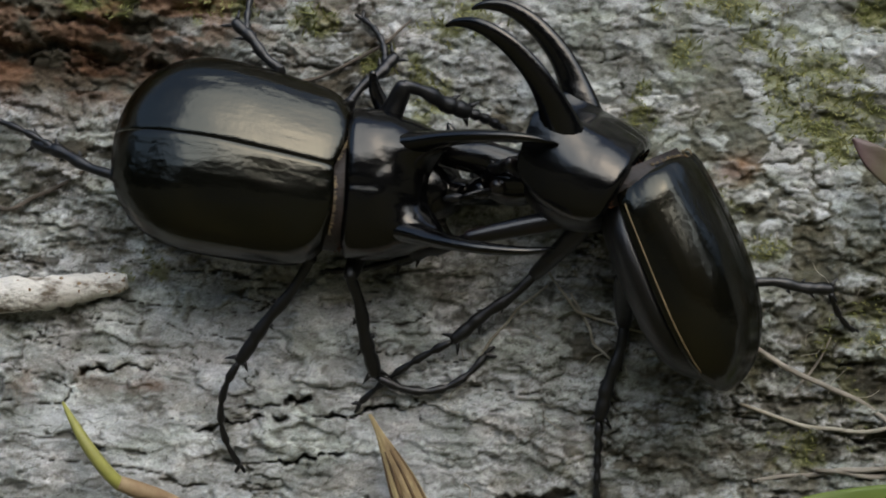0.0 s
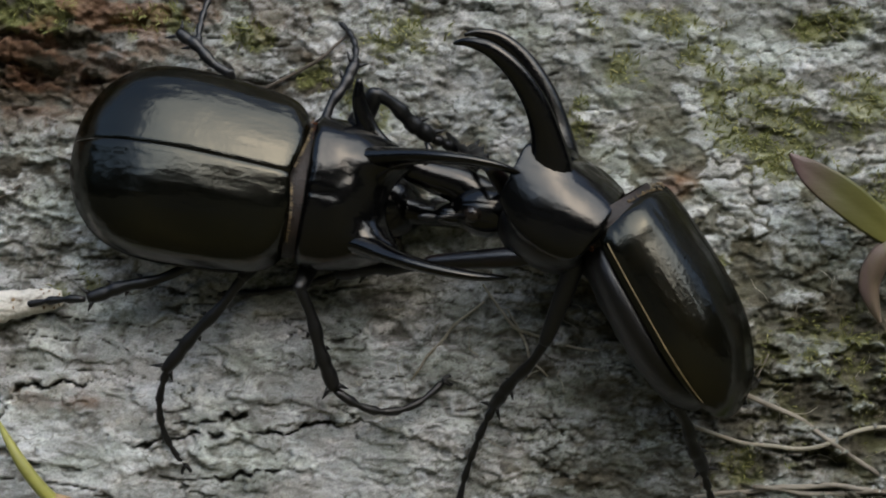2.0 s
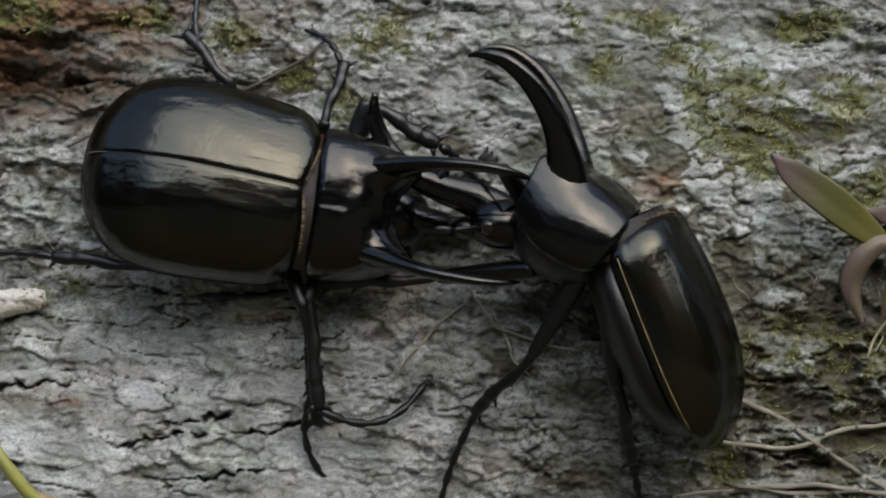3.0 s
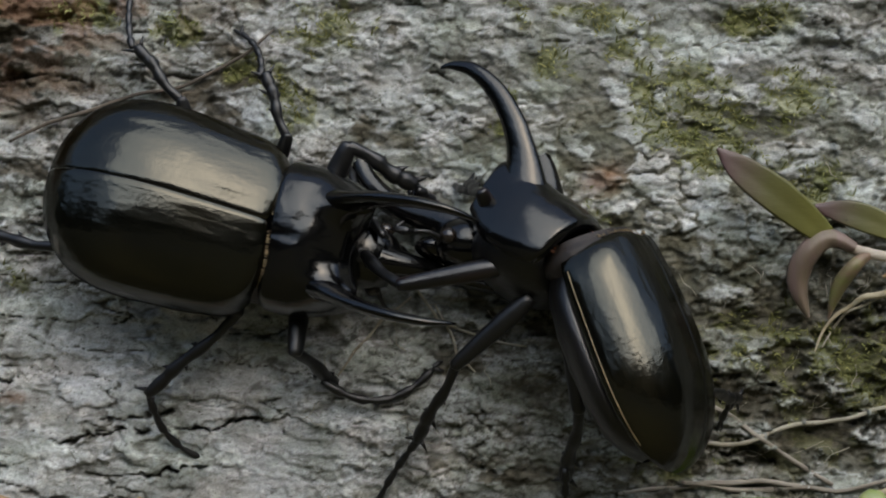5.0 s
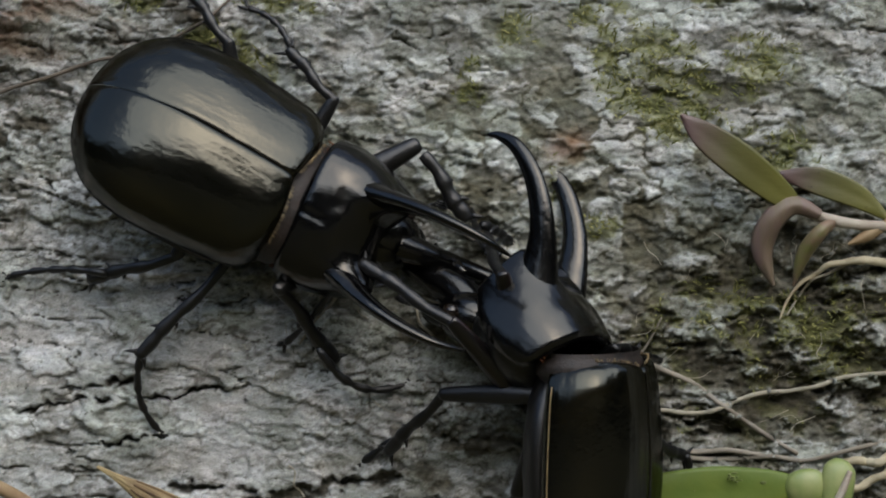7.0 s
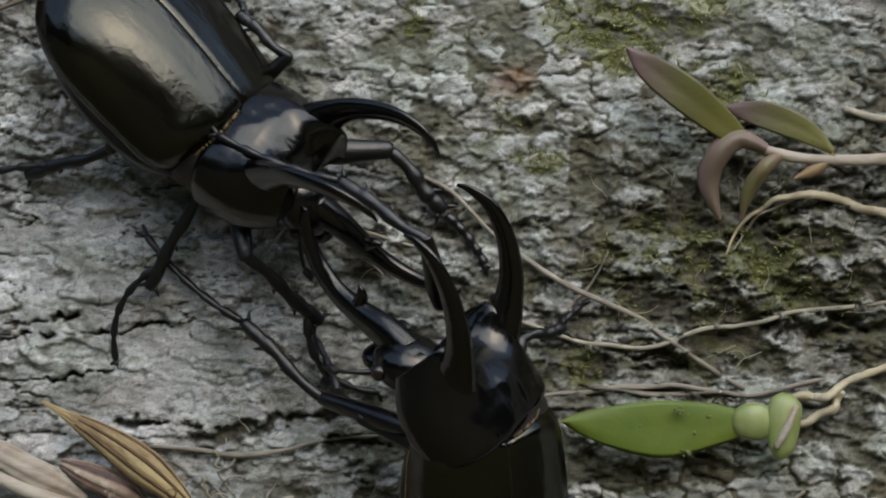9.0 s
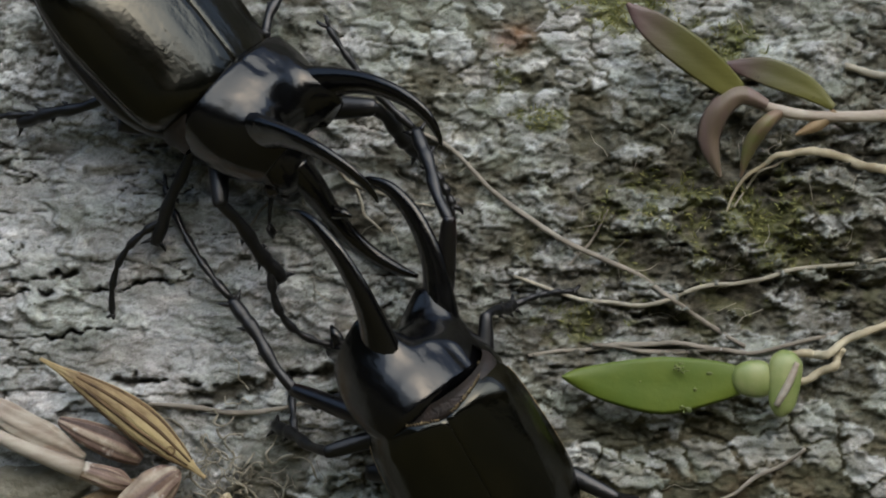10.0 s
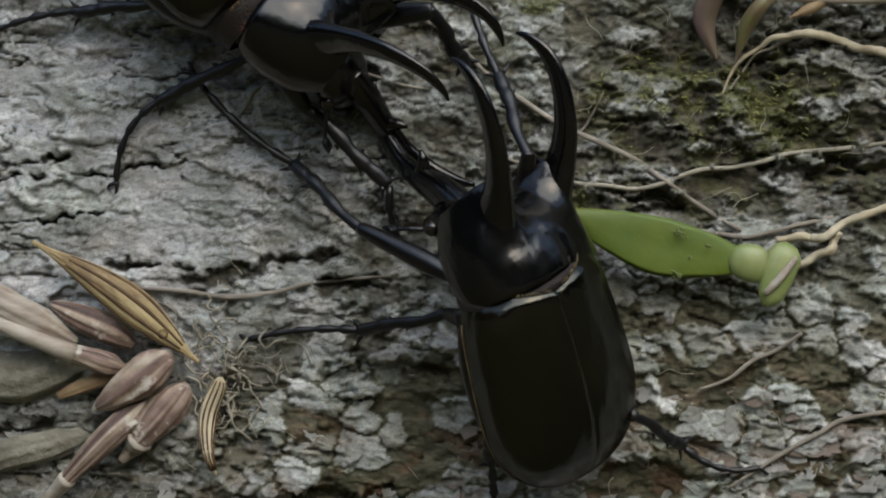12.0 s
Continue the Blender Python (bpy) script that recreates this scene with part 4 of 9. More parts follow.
def green_leaf():
    o = new("orchid_shoot")
    o.matrix_world = Matrix.Translation((LEAF_X, LEAF_Y, LEAF_Z))
    s = 0.1235
    bm = blade(bmesh.new(), [(-4 * s * MM, -0.5 * MM, 0, 2.6 * MM), (-60 * s * MM, -1 * MM, -3 * s * MM, 4.6 * MM), (-150 * s * MM, -2 * MM, -10 * s * MM, 6.2 * MM), (-240 * s * MM, -2.5 * MM, -5 * s * MM, 4.4 * MM), (-300 * s * MM, -2.5 * MM, 2 * s * MM, 2.0 * MM), (-325 * s * MM, -2.5 * MM, 4 * s * MM, 0.3 * MM)], 0.0022, fold=0.16)
    leaf = part("leaf", bm, LEAF_GREEN, o, "bright green fleshy leaf with dark blotches")
    rnd = random.Random(4)
    spots = [(rnd.gauss(-124, 9), rnd.gauss(28, 4)) for k in range(11)] + [(rnd.gauss(-113, 6), rnd.gauss(-38, 5)) for k in range(9)] + [(-190, 5), (-70, 20), (-95, -8)]
    for u, v in spots:
        bm = bmesh.new()
        ball(bm, (u * s * MM, -4.05 * MM - 0.1 * MM, (v - 8) * s * MM), (rnd.uniform(0.15, 0.75) * MM, 0.2 * MM, rnd.uniform(0.12, 0.5) * MM), 8, 6)
        part("blotch", bm, LEAF_SPOT, leaf)
    bm = limb(bmesh.new(), [(-26 * s * MM, -1.0 * MM, 1 * s * MM, 1.6 * MM), (-16 * s * MM, -1.6 * MM, 2 * s * MM, 3.2 * MM), (4 * s * MM, -2.0 * MM, 3 * s * MM, 4.0 * MM), (26 * s * MM, -1.8 * MM, 2 * s * MM, 3.9 * MM), (42 * s * MM, -1.0 * MM, 3 * s * MM, 2.6 * MM), (50 * s * MM, 0, 4 * s * MM, 1.4 * MM)], 4, 18, 0.5, (0, 1, 0))
    part("pseudobulb", bm, BULB_GREEN, o, "pale green swollen bulb")
    bm = limb(bmesh.new(), [(52 * s * MM, -2.4 * MM, -62 * s * MM, 0.8 * MM), (56 * s * MM, -2.8 * MM, -46 * s * MM, 2.6 * MM), (60 * s * MM, -2.8 * MM, -18 * s * MM, 3.3 * MM), (62 * s * MM, -2.6 * MM, 12 * s * MM, 3.7 * MM), (66 * s * MM, -2.2 * MM, 36 * s * MM, 3.4 * MM), (70 * s * MM, -1.6 * MM, 50 * s * MM, 1.6 * MM)], 4, 18, 0.5, (0, 1, 0))
    part("pseudobulb", bm, BULB_GREEN, o, "flattened pale green bulb")
    bm = limb(bmesh.new(), [(46 * s * MM, -4.2 * MM, -42 * s * MM, 0.7 * MM), (64 * s * MM, -5.0 * MM, -8 * s * MM, 0.9 * MM), (82 * s * MM, -4.2 * MM, 32 * s * MM, 0.6 * MM)], 4, 8)
    part("sheath", bm, DRY_SHEATH, o, "torn white papery sheath")
    tagged(o, "green orchid shoot with a single fleshy leaf", "orchid shoot")
    return o


LEAF_X, LEAF_Z = 0.09996, -0.06014
LEAF_Y = -0.0060
shoot = green_leaf()


def seed_pod():
    """A ribbed dry pod pivoting on its stalk at the origin, its tip along -x."""
    o = new("seed_pod")
    o.matrix_world = Matrix.Translation((POD_X, POD_Y, POD_Z))
    keys = curve_points([(0, 0.5), (-3, 0.8), (-9, 2.6), (-17, 4.0), (-25, 3.6), (-33, 2.2), (-39, 0.9), (-44, 0.4)], 6)
    bm = bmesh.new()
    grid = []
    for x, r in keys:
        row = []
        for k in range(48):
            a = 2 * math.pi * k / 48
            q = r * (1 - 0.13 * abs(math.sin(a * 4)) ** 6)
            bow = 1.6 * math.sin(min(-x / 44, 1) * math.pi)
            row.append((x * MM, (-q * 0.62 * math.sin(a)) * MM, (q * math.cos(a) + bow) * MM))
        grid.append(row)
    skin(bm, grid, closed=True)
    pod = part("husk", bm, POD, o, "ribbed straw-coloured husk")
    for k in range(8):
        a = 2 * math.pi * (k + 0.5) / 8
        bm = bmesh.new()
        pts = []
        for x, r in keys[8:34]:
            bow = 1.6 * math.sin(min(-x / 44, 1) * math.pi)
            q = r * 0.91
            pts.append((x * MM, -q * 0.62 * math.sin(a) * MM, (q * math.cos(a) + bow) * MM, 0.105 * max(r, 0.5) * MM + 0.09 * MM))
        limb(bm, pts[::3], 2, 6)
        part("groove", bm, POD_GROOVE, pod)
    bm = bmesh.new()
    bmesh.ops.create_cone(bm, segments=14, radius1=1.15 * MM, radius2=0.8 * MM, depth=0.5 * MM, matrix=Matrix.Translation((-9.5 * MM, -1.75 * MM, 0.6 * MM)) @ Matrix.Rotation(radians(90), 4, "X"))
    part("scar", bm, POD_GROOVE, pod)
    tagged(o, "dry straw-coloured ribbed seed pod with a pointed tip", "seed pod")
    return o


POD_X, POD_Z = -0.01702, -0.08134
POD_Y = -0.0055
pod = seed_pod()


def dry_bulb(keys, label, mat, tip=None):
    """A shrivelled, ribbed bulb through keys (x, z, lift, radius) in millimetres."""
    pts = curve_points(lay(keys), 6)
    bm = bmesh.new()
    grid = []
    for i, p in enumerate(pts):
        d = (Vector(pts[min(i + 1, len(pts) - 1)][:3]) - Vector(pts[max(i - 1, 0)][:3])).normalized()
        s = d.cross(Vector((0, -1, 0))).normalized()
        n = s.cross(d)
        row = []
        for k in range(36):
            a = 2 * math.pi * k / 36
            q = max(p[3], 0.0002) * 0.88 * (1 - 0.17 * abs(math.sin(a * 4 + 0.5 * math.sin(i * 0.3))) ** 3 + 0.14 * noise.noise((math.cos(a) * 1.3, math.sin(a) * 1.3 + i * 0.22, keys[0][0])))
            row.append(Vector(p[:3]) + s * (q * math.cos(a)) + n * (q * 0.7 * math.sin(a)))
        grid.append(row)
    vs = skin(bm, grid, closed=True)
    bm.faces.new(list(reversed(vs[0])))
    bm.faces.new(vs[-1])
    o = mesh_object("dry_pseudobulb", bm, mat)
    at = o.data.attributes.new("stripe", "FLOAT", "POINT")
    at.data.foreach_set("value", [0.5 + 0.55 * noise.noise((3.2 * math.cos(2 * math.pi * k / 36), 3.2 * math.sin(2 * math.pi * k / 36), i * 0.05 + keys[0][0])) + 0.18 * noise.noise((k * 1.7, i * 0.12, keys[0][1])) for i in range(len(grid)) for k in range(36)])
    tagged(o, label, "dry pseudobulb", "dry orchid bulbs")
    if mat is POD_PALE:
        for k in range(9):
            bm = bmesh.new()
            limb(bm, [(*grid[i][k * 4], 0.00022) for i in range(2, len(grid) - 2, 3)], 2, 5)
            part("rib", bm, POD_GROOVE, o)
    if tip:
        bm = bmesh.new()
        limb(bm, lay(tip), 4, 10)
        part("sheath", bm, DRY_SHEATH, o, "white papery end")
    return o


dry_bulb([(-38.93, -91.32, 5, 1.2), (-34.91, -88.64, 7, 3.4), (-28.83, -84.38, 8, 4.9), (-24.57, -81.10, 7, 3.6), (-22.74, -79.88, 6, 1.0)], "plump pinkish-brown dry orchid bulb with a pale tip", DRY_BULB, [(-39.78, -92.05, 5, 0.7), (-37.95, -90.47, 5.6, 1.8), (-36.49, -89.61, 6, 2.4)])
dry_bulb([(-49.51, -110.54, 3, 1.0), (-45.25, -106.28, 5, 1.9), (-36.74, -97.77, 6, 3.4), (-31.26, -92.90, 6, 3.6), (-27.97, -89.25, 5, 1.2)], "long brown shrivelled orchid bulb ending in white paper", DRY_BULB, [(-51.34, -112.37, 2.5, 0.8), (-48.30, -109.57, 4, 1.6), (-45.50, -106.65, 5, 2.05)])
dry_bulb([(-32.84, -101.78, 3, 1.2), (-29.43, -97.77, 5, 3.0), (-23.96, -91.68, 6, 4.6), (-20.92, -88.03, 5, 3.2), (-19.70, -86.21, 4, 0.8)], "mottled brown and white dry orchid bulb", DRY_BULB, [(-34.06, -103.00, 3, 0.8), (-31.62, -100.32, 4, 1.9), (-29.43, -97.89, 5, 3.05)])
dry_bulb([(-48.90, -69.17, 3, 1.2), (-42.82, -71.60, 5, 3.2), (-36.13, -74.65, 5, 3.9), (-31.26, -77.69, 4, 1.6)], "pinkish dry orchid bulb lying under the pod", DRY_BULB)
dry_bulb([(-67.16, -64.30, 3, 2.0), (-59.86, -67.95, 5, 3.6), (-52.55, -72.21, 6, 4.0), (-46.47, -75.50, 5, 2.4), (-43.43, -77.20, 4, 1.0)], "pale whitish dry orchid bulb", DRY_SHEATH)
dry_bulb([(-67.16, -69.17, 7, 1.2), (-57.42, -74.04, 8, 1.5), (-48.90, -77.93, 8, 1.6), (-41.60, -80.12, 8, 2.6), (-36.13, -81.95, 7, 2.8), (-32.84, -83.16, 5, 0.8)], "long dry bulb with a brown end and pale stalk", DRY_BULB, [(-68.37, -68.56, 7.2, 1.1), (-57.42, -74.04, 8.2, 1.6), (-43.43, -79.64, 8.2, 2.2)])
dry_bulb([(-47.69, -88.88, 3, 1.1), (-42.82, -86.94, 4, 1.7), (-35.52, -84.02, 4, 1.9), (-30.65, -82.31, 3, 0.9)], "thin orange-brown dried stem", STALK_BROWN)
dry_bulb([(-13.37, -105.92, 2, 0.4), (-15.07, -100.81, 3, 1.4), (-15.44, -93.51, 4, 2.2), (-13.01, -86.81, 4, 1.8), (-12.40, -84.75, 3, 0.5)], "slender pale ribbed seed pod hanging down", POD_PALE)
dry_bulb([(-67.16, -104.46, 0, 3.0), (-57.42, -101.42, 1, 4.0), (-48.90, -99.59, 1, 3.8), (-41.60, -97.16, 0, 2.4)], "grey weathered lump of bark", LUMP)
dry_bulb([(-67.16, -82.56, -1, 5.0), (-57.42, -84.99, 0, 6.5), (-47.69, -82.56, 0, 5.5), (-41.60, -81.34, -1, 2.4)], "grey rounded lump of old bark", LUMP)

# roots, stems and twigs
root("orchid_root", [(95.67, -23.78, 2, 0.25), (100.58, -15.68, 3, 0.55), (106.35, -11.75, 3.5, 0.8), (113.47, -10.77, 4, 1.15), (122.07, -12.24, 4, 1.2), (129.44, -14.70, 4, 1.3), (141.72, -18.14, 3, 1.3)], ROOT_YELLOW, "yellowish orchid root with a frayed end", "root", seed=1)
root("orchid_root", [(97.26, -22.80, 2, 0.2), (103.03, -15.07, 3, 0.4), (111.02, -11.38, 4, 0.5)], ROOT_PALE, "frayed pale strand of orchid root", "root", seed=2)
root("aerial_root", [(49.61, -37.79, 1.5, 0.5), (64.35, -42.94, 1.5, 0.6), (76.63, -44.17, 1.5, 0.6), (86.45, -41.47, 2, 0.65), (98.74, -39.38, 2, 0.6), (111.02, -36.31, 2, 0.6), (131.90, -34.10, 2, 0.6)], ROOT_PALE, "long pale thin aerial root across the bark", "root", seed=3)
root("aerial_root", [(21.36, 0.29, 2, 0.4), (36.10, -10.15, 2, 0.6), (53.29, -25.50, 2, 0.75), (70.49, -34.72, 2, 0.75), (82.77, -42.08, 2, 0.7), (99.96, -53.14, 1, 0.6)], ROOT_DARK, "grey-brown dry root running slantwise", "root", seed=4)
root("aerial_root", [(52.83, -55.12, 1.5, 0.5), (66.31, -53.89, 1.5, 0.7), (77.34, -52.67, 1.5, 0.75), (90.82, -53.28, 1.5, 0.7), (101.84, -54.51, 1, 0.6), (120.22, -50.22, 1, 0.6)], ROOT_DARK, "dark grey woody root on bark", "root", seed=5)
root("aerial_root", [(61.41, -35.51, 2, 0.25), (66.31, -30.61, 2, 0.35), (70.23, -23.26, 2, 0.2)], ROOT_DARK, "short thin grey rootlet", "root", seed=6)
root("shoot_root", [(107.33, -55.23, 5, 0.9), (112.25, -54.37, 5, 1.2), (117.16, -54.73, 5, 1.2), (122.07, -51.54, 5, 1.1), (129.44, -48.84, 4, 1.1), (141.72, -44.54, 3, 1.0)], ROOT_YELLOW, "pale yellow jointed root of the orchid shoot", "root", seed=7)
root("shoot_root", [(108.32, -62.35, 5, 0.9), (113.47, -60.14, 5.5, 1.1), (119.00, -57.19, 5.5, 1.2), (121.09, -53.51, 5, 1.0)], ROOT_YELLOW, "thick yellowish root bending back", "root", seed=8)
root("aerial_root", [(6.99, -7.98, 1.5, 0.3), (10.47, -12.96, 1.5, 0.45), (13.84, -17.33, 1.5, 0.45), (20.70, -19.82, 1.5, 0.4), (32.54, -22.56, 1, 0.3)], ROOT_PALE, "crooked whitish thin rootlet", "root", seed=9)
root("aerial_root", [(7.23, -11.72, 1.2, 0.3), (0.75, -16.70, 1.2, 0.4), (-5.23, -23.56, 1.2, 0.4), (-8.97, -29.17, 1, 0.25)], ROOT_PALE, "thin pale rootlet on the bark", "root", seed=10)
root("aerial_root", [(12.40, -13.46, 1.5, 0.3), (15.46, -18.97, 2, 0.45), (17.30, -24.49, 2, 0.4), (21.22, -28.16, 1.5, 0.25)], ROOT_PALE, "curled pale rootlet on bark", "root", seed=11)
root("dry_twig", [(-30.04, -65.76, 2, 0.5), (-18.48, -66.49, 2, 0.7), (-7.53, -67.47, 2, 0.75), (0.99, -66.13, 2, 0.6), (10.72, -64.06, 1.5, 0.5), (24.11, -63.09, 1, 0.4)], ROOT_DARK, "dark thin dry twig lying on the bark", "twig", seed=12)
root("aerial_root", [(-121.48, 5.90, 2, 0.6), (-111.48, 5.27, 2, 0.7), (-102.73, 9.65, 2, 0.6), (-95.23, 14.02, 1, 0.4)], ROOT_DEEP, "dark root behind the beetle", "root", seed=13)
root("aerial_root", [(-81.21, 22.46, 2, 0.4), (-62.63, 29.27, 2, 0.6), (-44.06, 34.23, 2, 0.5), (-29.19, 41.66, 2, 0.5), (-23.00, 47.23, 1, 0.3)], ROOT_DEEP, "thin dark root along the crevice", "root", seed=14)
root("aerial_root", [(91.04, -87.42, 2, 0.4), (101.99, -81.34, 2, 0.6), (112.94, -75.25, 2, 0.5)], ROOT_DARK, "brown rootlet between the flakes", "root", seed=15)
root("aerial_root", [(97.12, -108.72, 1.5, 0.4), (110.51, -100.20, 2, 0.7), (121.46, -94.12, 2, 0.7), (134.84, -91.68, 1.5, 0.6)], ROOT_DARK, "pale brown root at the foot of the bark", "root", seed=16)
root("aerial_root", [(66.73, -52.73, 1.5, 0.6), (78.45, -54.21, 1.5, 0.8), (92.02, -53.71, 1.5, 0.7), (100.66, -54.70, 1.5, 0.6)], ROOT_DARK, "weathered grey root on the bark", "root", seed=17)
root("aerial_root", [(121.45, 7.99, 2, 0.9), (127.58, 6.15, 2.5, 1.1), (137.38, 5.53, 2, 1.0)], ROOT_PALE, "stubby pale root tip", "root", seed=18)


def white_stick():
    bm = bmesh.new()
    pts = curve_points(lay([(-128.98, -16.61, 2, 3.8), (-113.98, -14.11, 3, 4.0), (-102.73, -13.23, 3, 3.6), (-92.73, -11.73, 3, 2.9), (-87.48, -10.98, 3, 2.2), (-85.73, -10.73, 3, 1.4)]), 8)
    rnd = random.Random(3)
    tube(bm, [p[:3] for p in pts], [p[3] for p in pts], 18, 0.8, (0, -1, 0), 0.11, rnd)
    o = mesh_object("stick", bm, BIRCH)
    tagged(o, "short white peeling stick with dark specks", "stick")
    for k in range(16):
        x = rnd.uniform(0.1, 0.92)
        p = pts[int(x * (len(pts) - 1))]
        a = rnd.uniform(0.3, 2.6)
        bm = bmesh.new()
        ball(bm, (p[0], p[1] - p[3] * 0.8 * math.sin(a), p[2] + p[3] * 0.98 * math.cos(a)), (rnd.uniform(0.2, 0.6) * MM, 0.2 * MM, rnd.uniform(0.15, 0.5) * MM), 6, 5)
        part("speck", bm, STALK_BROWN, o)


white_stick()


def green_twig():
    bm = limb(bmesh.new(), lay([(-99.98, -37.48, 5, 0.3), (-97.73, -40.73, 6, 0.8), (-93.98, -46.61, 7, 1.35), (-89.60, -52.48, 7, 1.5), (-86.48, -55.73, 6, 1.5)]), 5, 10)
    o = mesh_object("twig", bm, STALK_GREEN)
    tagged(o, "yellow-green young twig on a brown stalk", "twig")
    bm = limb(bmesh.new(), lay([(-87.10, -54.98, 6, 1.7), (-82.73, -56.73, 6, 2.0), (-76.48, -58.98, 5, 1.6), (-66.47, -64.73, 4, 1.5), (-58.97, -70.98, 3, 1.4)]), 5, 10)
    part("stalk", bm, STALK_BROWN, o, "brown dry stalk")


green_twig()


# ---- fine growth, each kind one sheet of countless pieces ----
def moss_tufts():
    bm = bmesh.new()
    rnd = random.Random(21)
    xs, zs = [], []
    for cx, cz, rx, rz, k in MOSS_PATCHES:
        for i in range(int(1500000 * rx * rz * k * 2.2)):
            xs.append(cx + rnd.gauss(0, rx * 0.62))
            zs.append(cz + rnd.gauss(0, rz * 0.62))
    X, Z = np.array(xs)[None], np.array(zs)[None]
    h, li, mo, ru, tone = bark_field(X, Z)
    for x, z, hh, m in zip(xs, zs, h[0], mo[0]):
        if m < 0.22:
            continue
        a = rnd.uniform(0, 2 * math.pi)
        l = rnd.uniform(0.7, 2.3) * MM
        lean = Vector((math.cos(a) * 0.8, -1, math.sin(a) * 0.8 + 0.25)) * l
        p = Vector((x, -hh + 0.0002, z))
        s = Vector((math.sin(a), 0, -math.cos(a))) * 0.17 * MM
        v = [bm.verts.new(q) for q in (p - s, p + s, p + lean * 0.55 + s * 0.8, p + lean, p + lean * 0.55 - s * 0.8)]
        bm.faces.new(v)
    ob = mesh_object("moss", bm, MOSS, smooth=False)
    tagged(ob, "olive green moss tufts in the bark", "moss", kind="stuff")


def root_hairs():
    bm = bmesh.new()
    rnd = random.Random(33)
    for i in range(46):
        x, z, a = rnd.gauss(-0.012, 0.006), rnd.gauss(-0.080, 0.008), rnd.uniform(-2.6, -0.3)
        l, keys = rnd.uniform(1.0, 2.6) * MM, []
        for k in range(6):
            keys.append((x, z, rnd.uniform(0.8, 3.2) * MM, rnd.uniform(0.13, 0.30) * MM))
            a += rnd.gauss(0, 0.75)
            x, z = x + math.cos(a) * l, z + math.sin(a) * l
        H = bark_field(np.array([[k[0] for k in keys]]), np.array([[k[1] for k in keys]]))[0][0]
        limb(bm, [(k[0], -hh - k[2], k[1], k[3]) for k, hh in zip(keys, H)], 4, 5)
    spots = [(-0.0175, -0.090, 0.009, 0.010, 30), (0.075, -0.035, 0.05, 0.022, 24), (-0.022, -0.085, 0.012, 0.012, 60), (0.02, -0.02, 0.05, 0.02, 26), (0.10, -0.005, 0.03, 0.03, 26), (-0.03, -0.115, 0.03, 0.012, 50), (0.0, -0.085, 0.03, 0.01, 40), (0.075, 0.045, 0.04, 0.012, 14), (0.07, -0.10, 0.05, 0.02, 24)]
    for cx, cz, rx, rz, n in spots:
        for i in range(n):
            x, z = cx + rnd.gauss(0, rx * 0.6), cz + rnd.gauss(0, rz * 0.6)
            if not (-0.14 < x < 0.16 and -0.135 < z < 0.08):
                continue
            a = rnd.gauss(0.0, 0.7) + (math.pi if rnd.random() < 0.5 else 0)
            l = rnd.uniform(2, 8) * MM
            keys = []
            for k in range(4):
                keys.append((x, z, rnd.uniform(0.3, 1.6) * MM, rnd.uniform(0.05, 0.13) * MM))
                a += rnd.gauss(0, 0.75)
                x, z = x + math.cos(a) * l / 3, z + math.sin(a) * l / 3
            H = bark_field(np.array([[k[0] for k in keys]]), np.array([[k[1] for k in keys]]))[0][0]
            limb(bm, [(k[0], -hh - k[2], k[1], k[3]) for k, hh in zip(keys, H)], 3, 4)
    ob = mesh_object("root_hairs", bm, ROOT_PALE)
    tagged(ob, "tangled fine grey rootlets over the bark", "rootlets", kind="stuff")


moss_tufts()
root_hairs()


# ---- loose bark flakes on the trunk ----
def flake_mesh(seed):
    rnd = random.Random(seed)
    bm = bmesh.new()
    n = 17
    rim = []
    for k in range(n):
        a = 2 * math.pi * k / n
        r = 0.85 + 0.2 * math.sin(a * 2 + seed) + rnd.uniform(-0.3, 0.22)
        rim.append((r * math.cos(a) * 1.5, r * math.sin(a)))
    top, bot = [], []
    for x, z in rim:
        lift = 0.20 * (0.7 - z) ** 2 + rnd.uniform(-0.03, 0.05)
        top.append(bm.verts.new((x, -lift - 0.10, z)))
        bot.append(bm.verts.new((x * 0.96, -lift + 0.06, z * 0.96)))
    ct = bm.verts.new((0.1, -0.16, 0.05))
    inner = [bm.verts.new((x * 0.5, -0.13 - 0.05 * rnd.random() - 0.20 * (0.7 - z * 0.5) ** 2 * 0.8, z * 0.5)) for x, z in rim]
    for k in range(n):
        j = (k + 1) % n
        bm.faces.new((top[k], bot[k], bot[j], top[j]))
        bm.faces.new((inner[k], top[k], top[j], inner[j]))
        bm.faces.new((ct, inner[k], inner[j]))
    bm.faces.new(bot)
    bmesh.ops.recalc_face_normals(bm, faces=bm.faces)
    me = bpy.data.meshes.new("bark_flake")
    bm.to_mesh(me)
    bm.free()
    me.materials.append(FLAKE if seed % 3 else FLAKE_BROWN)
    return me


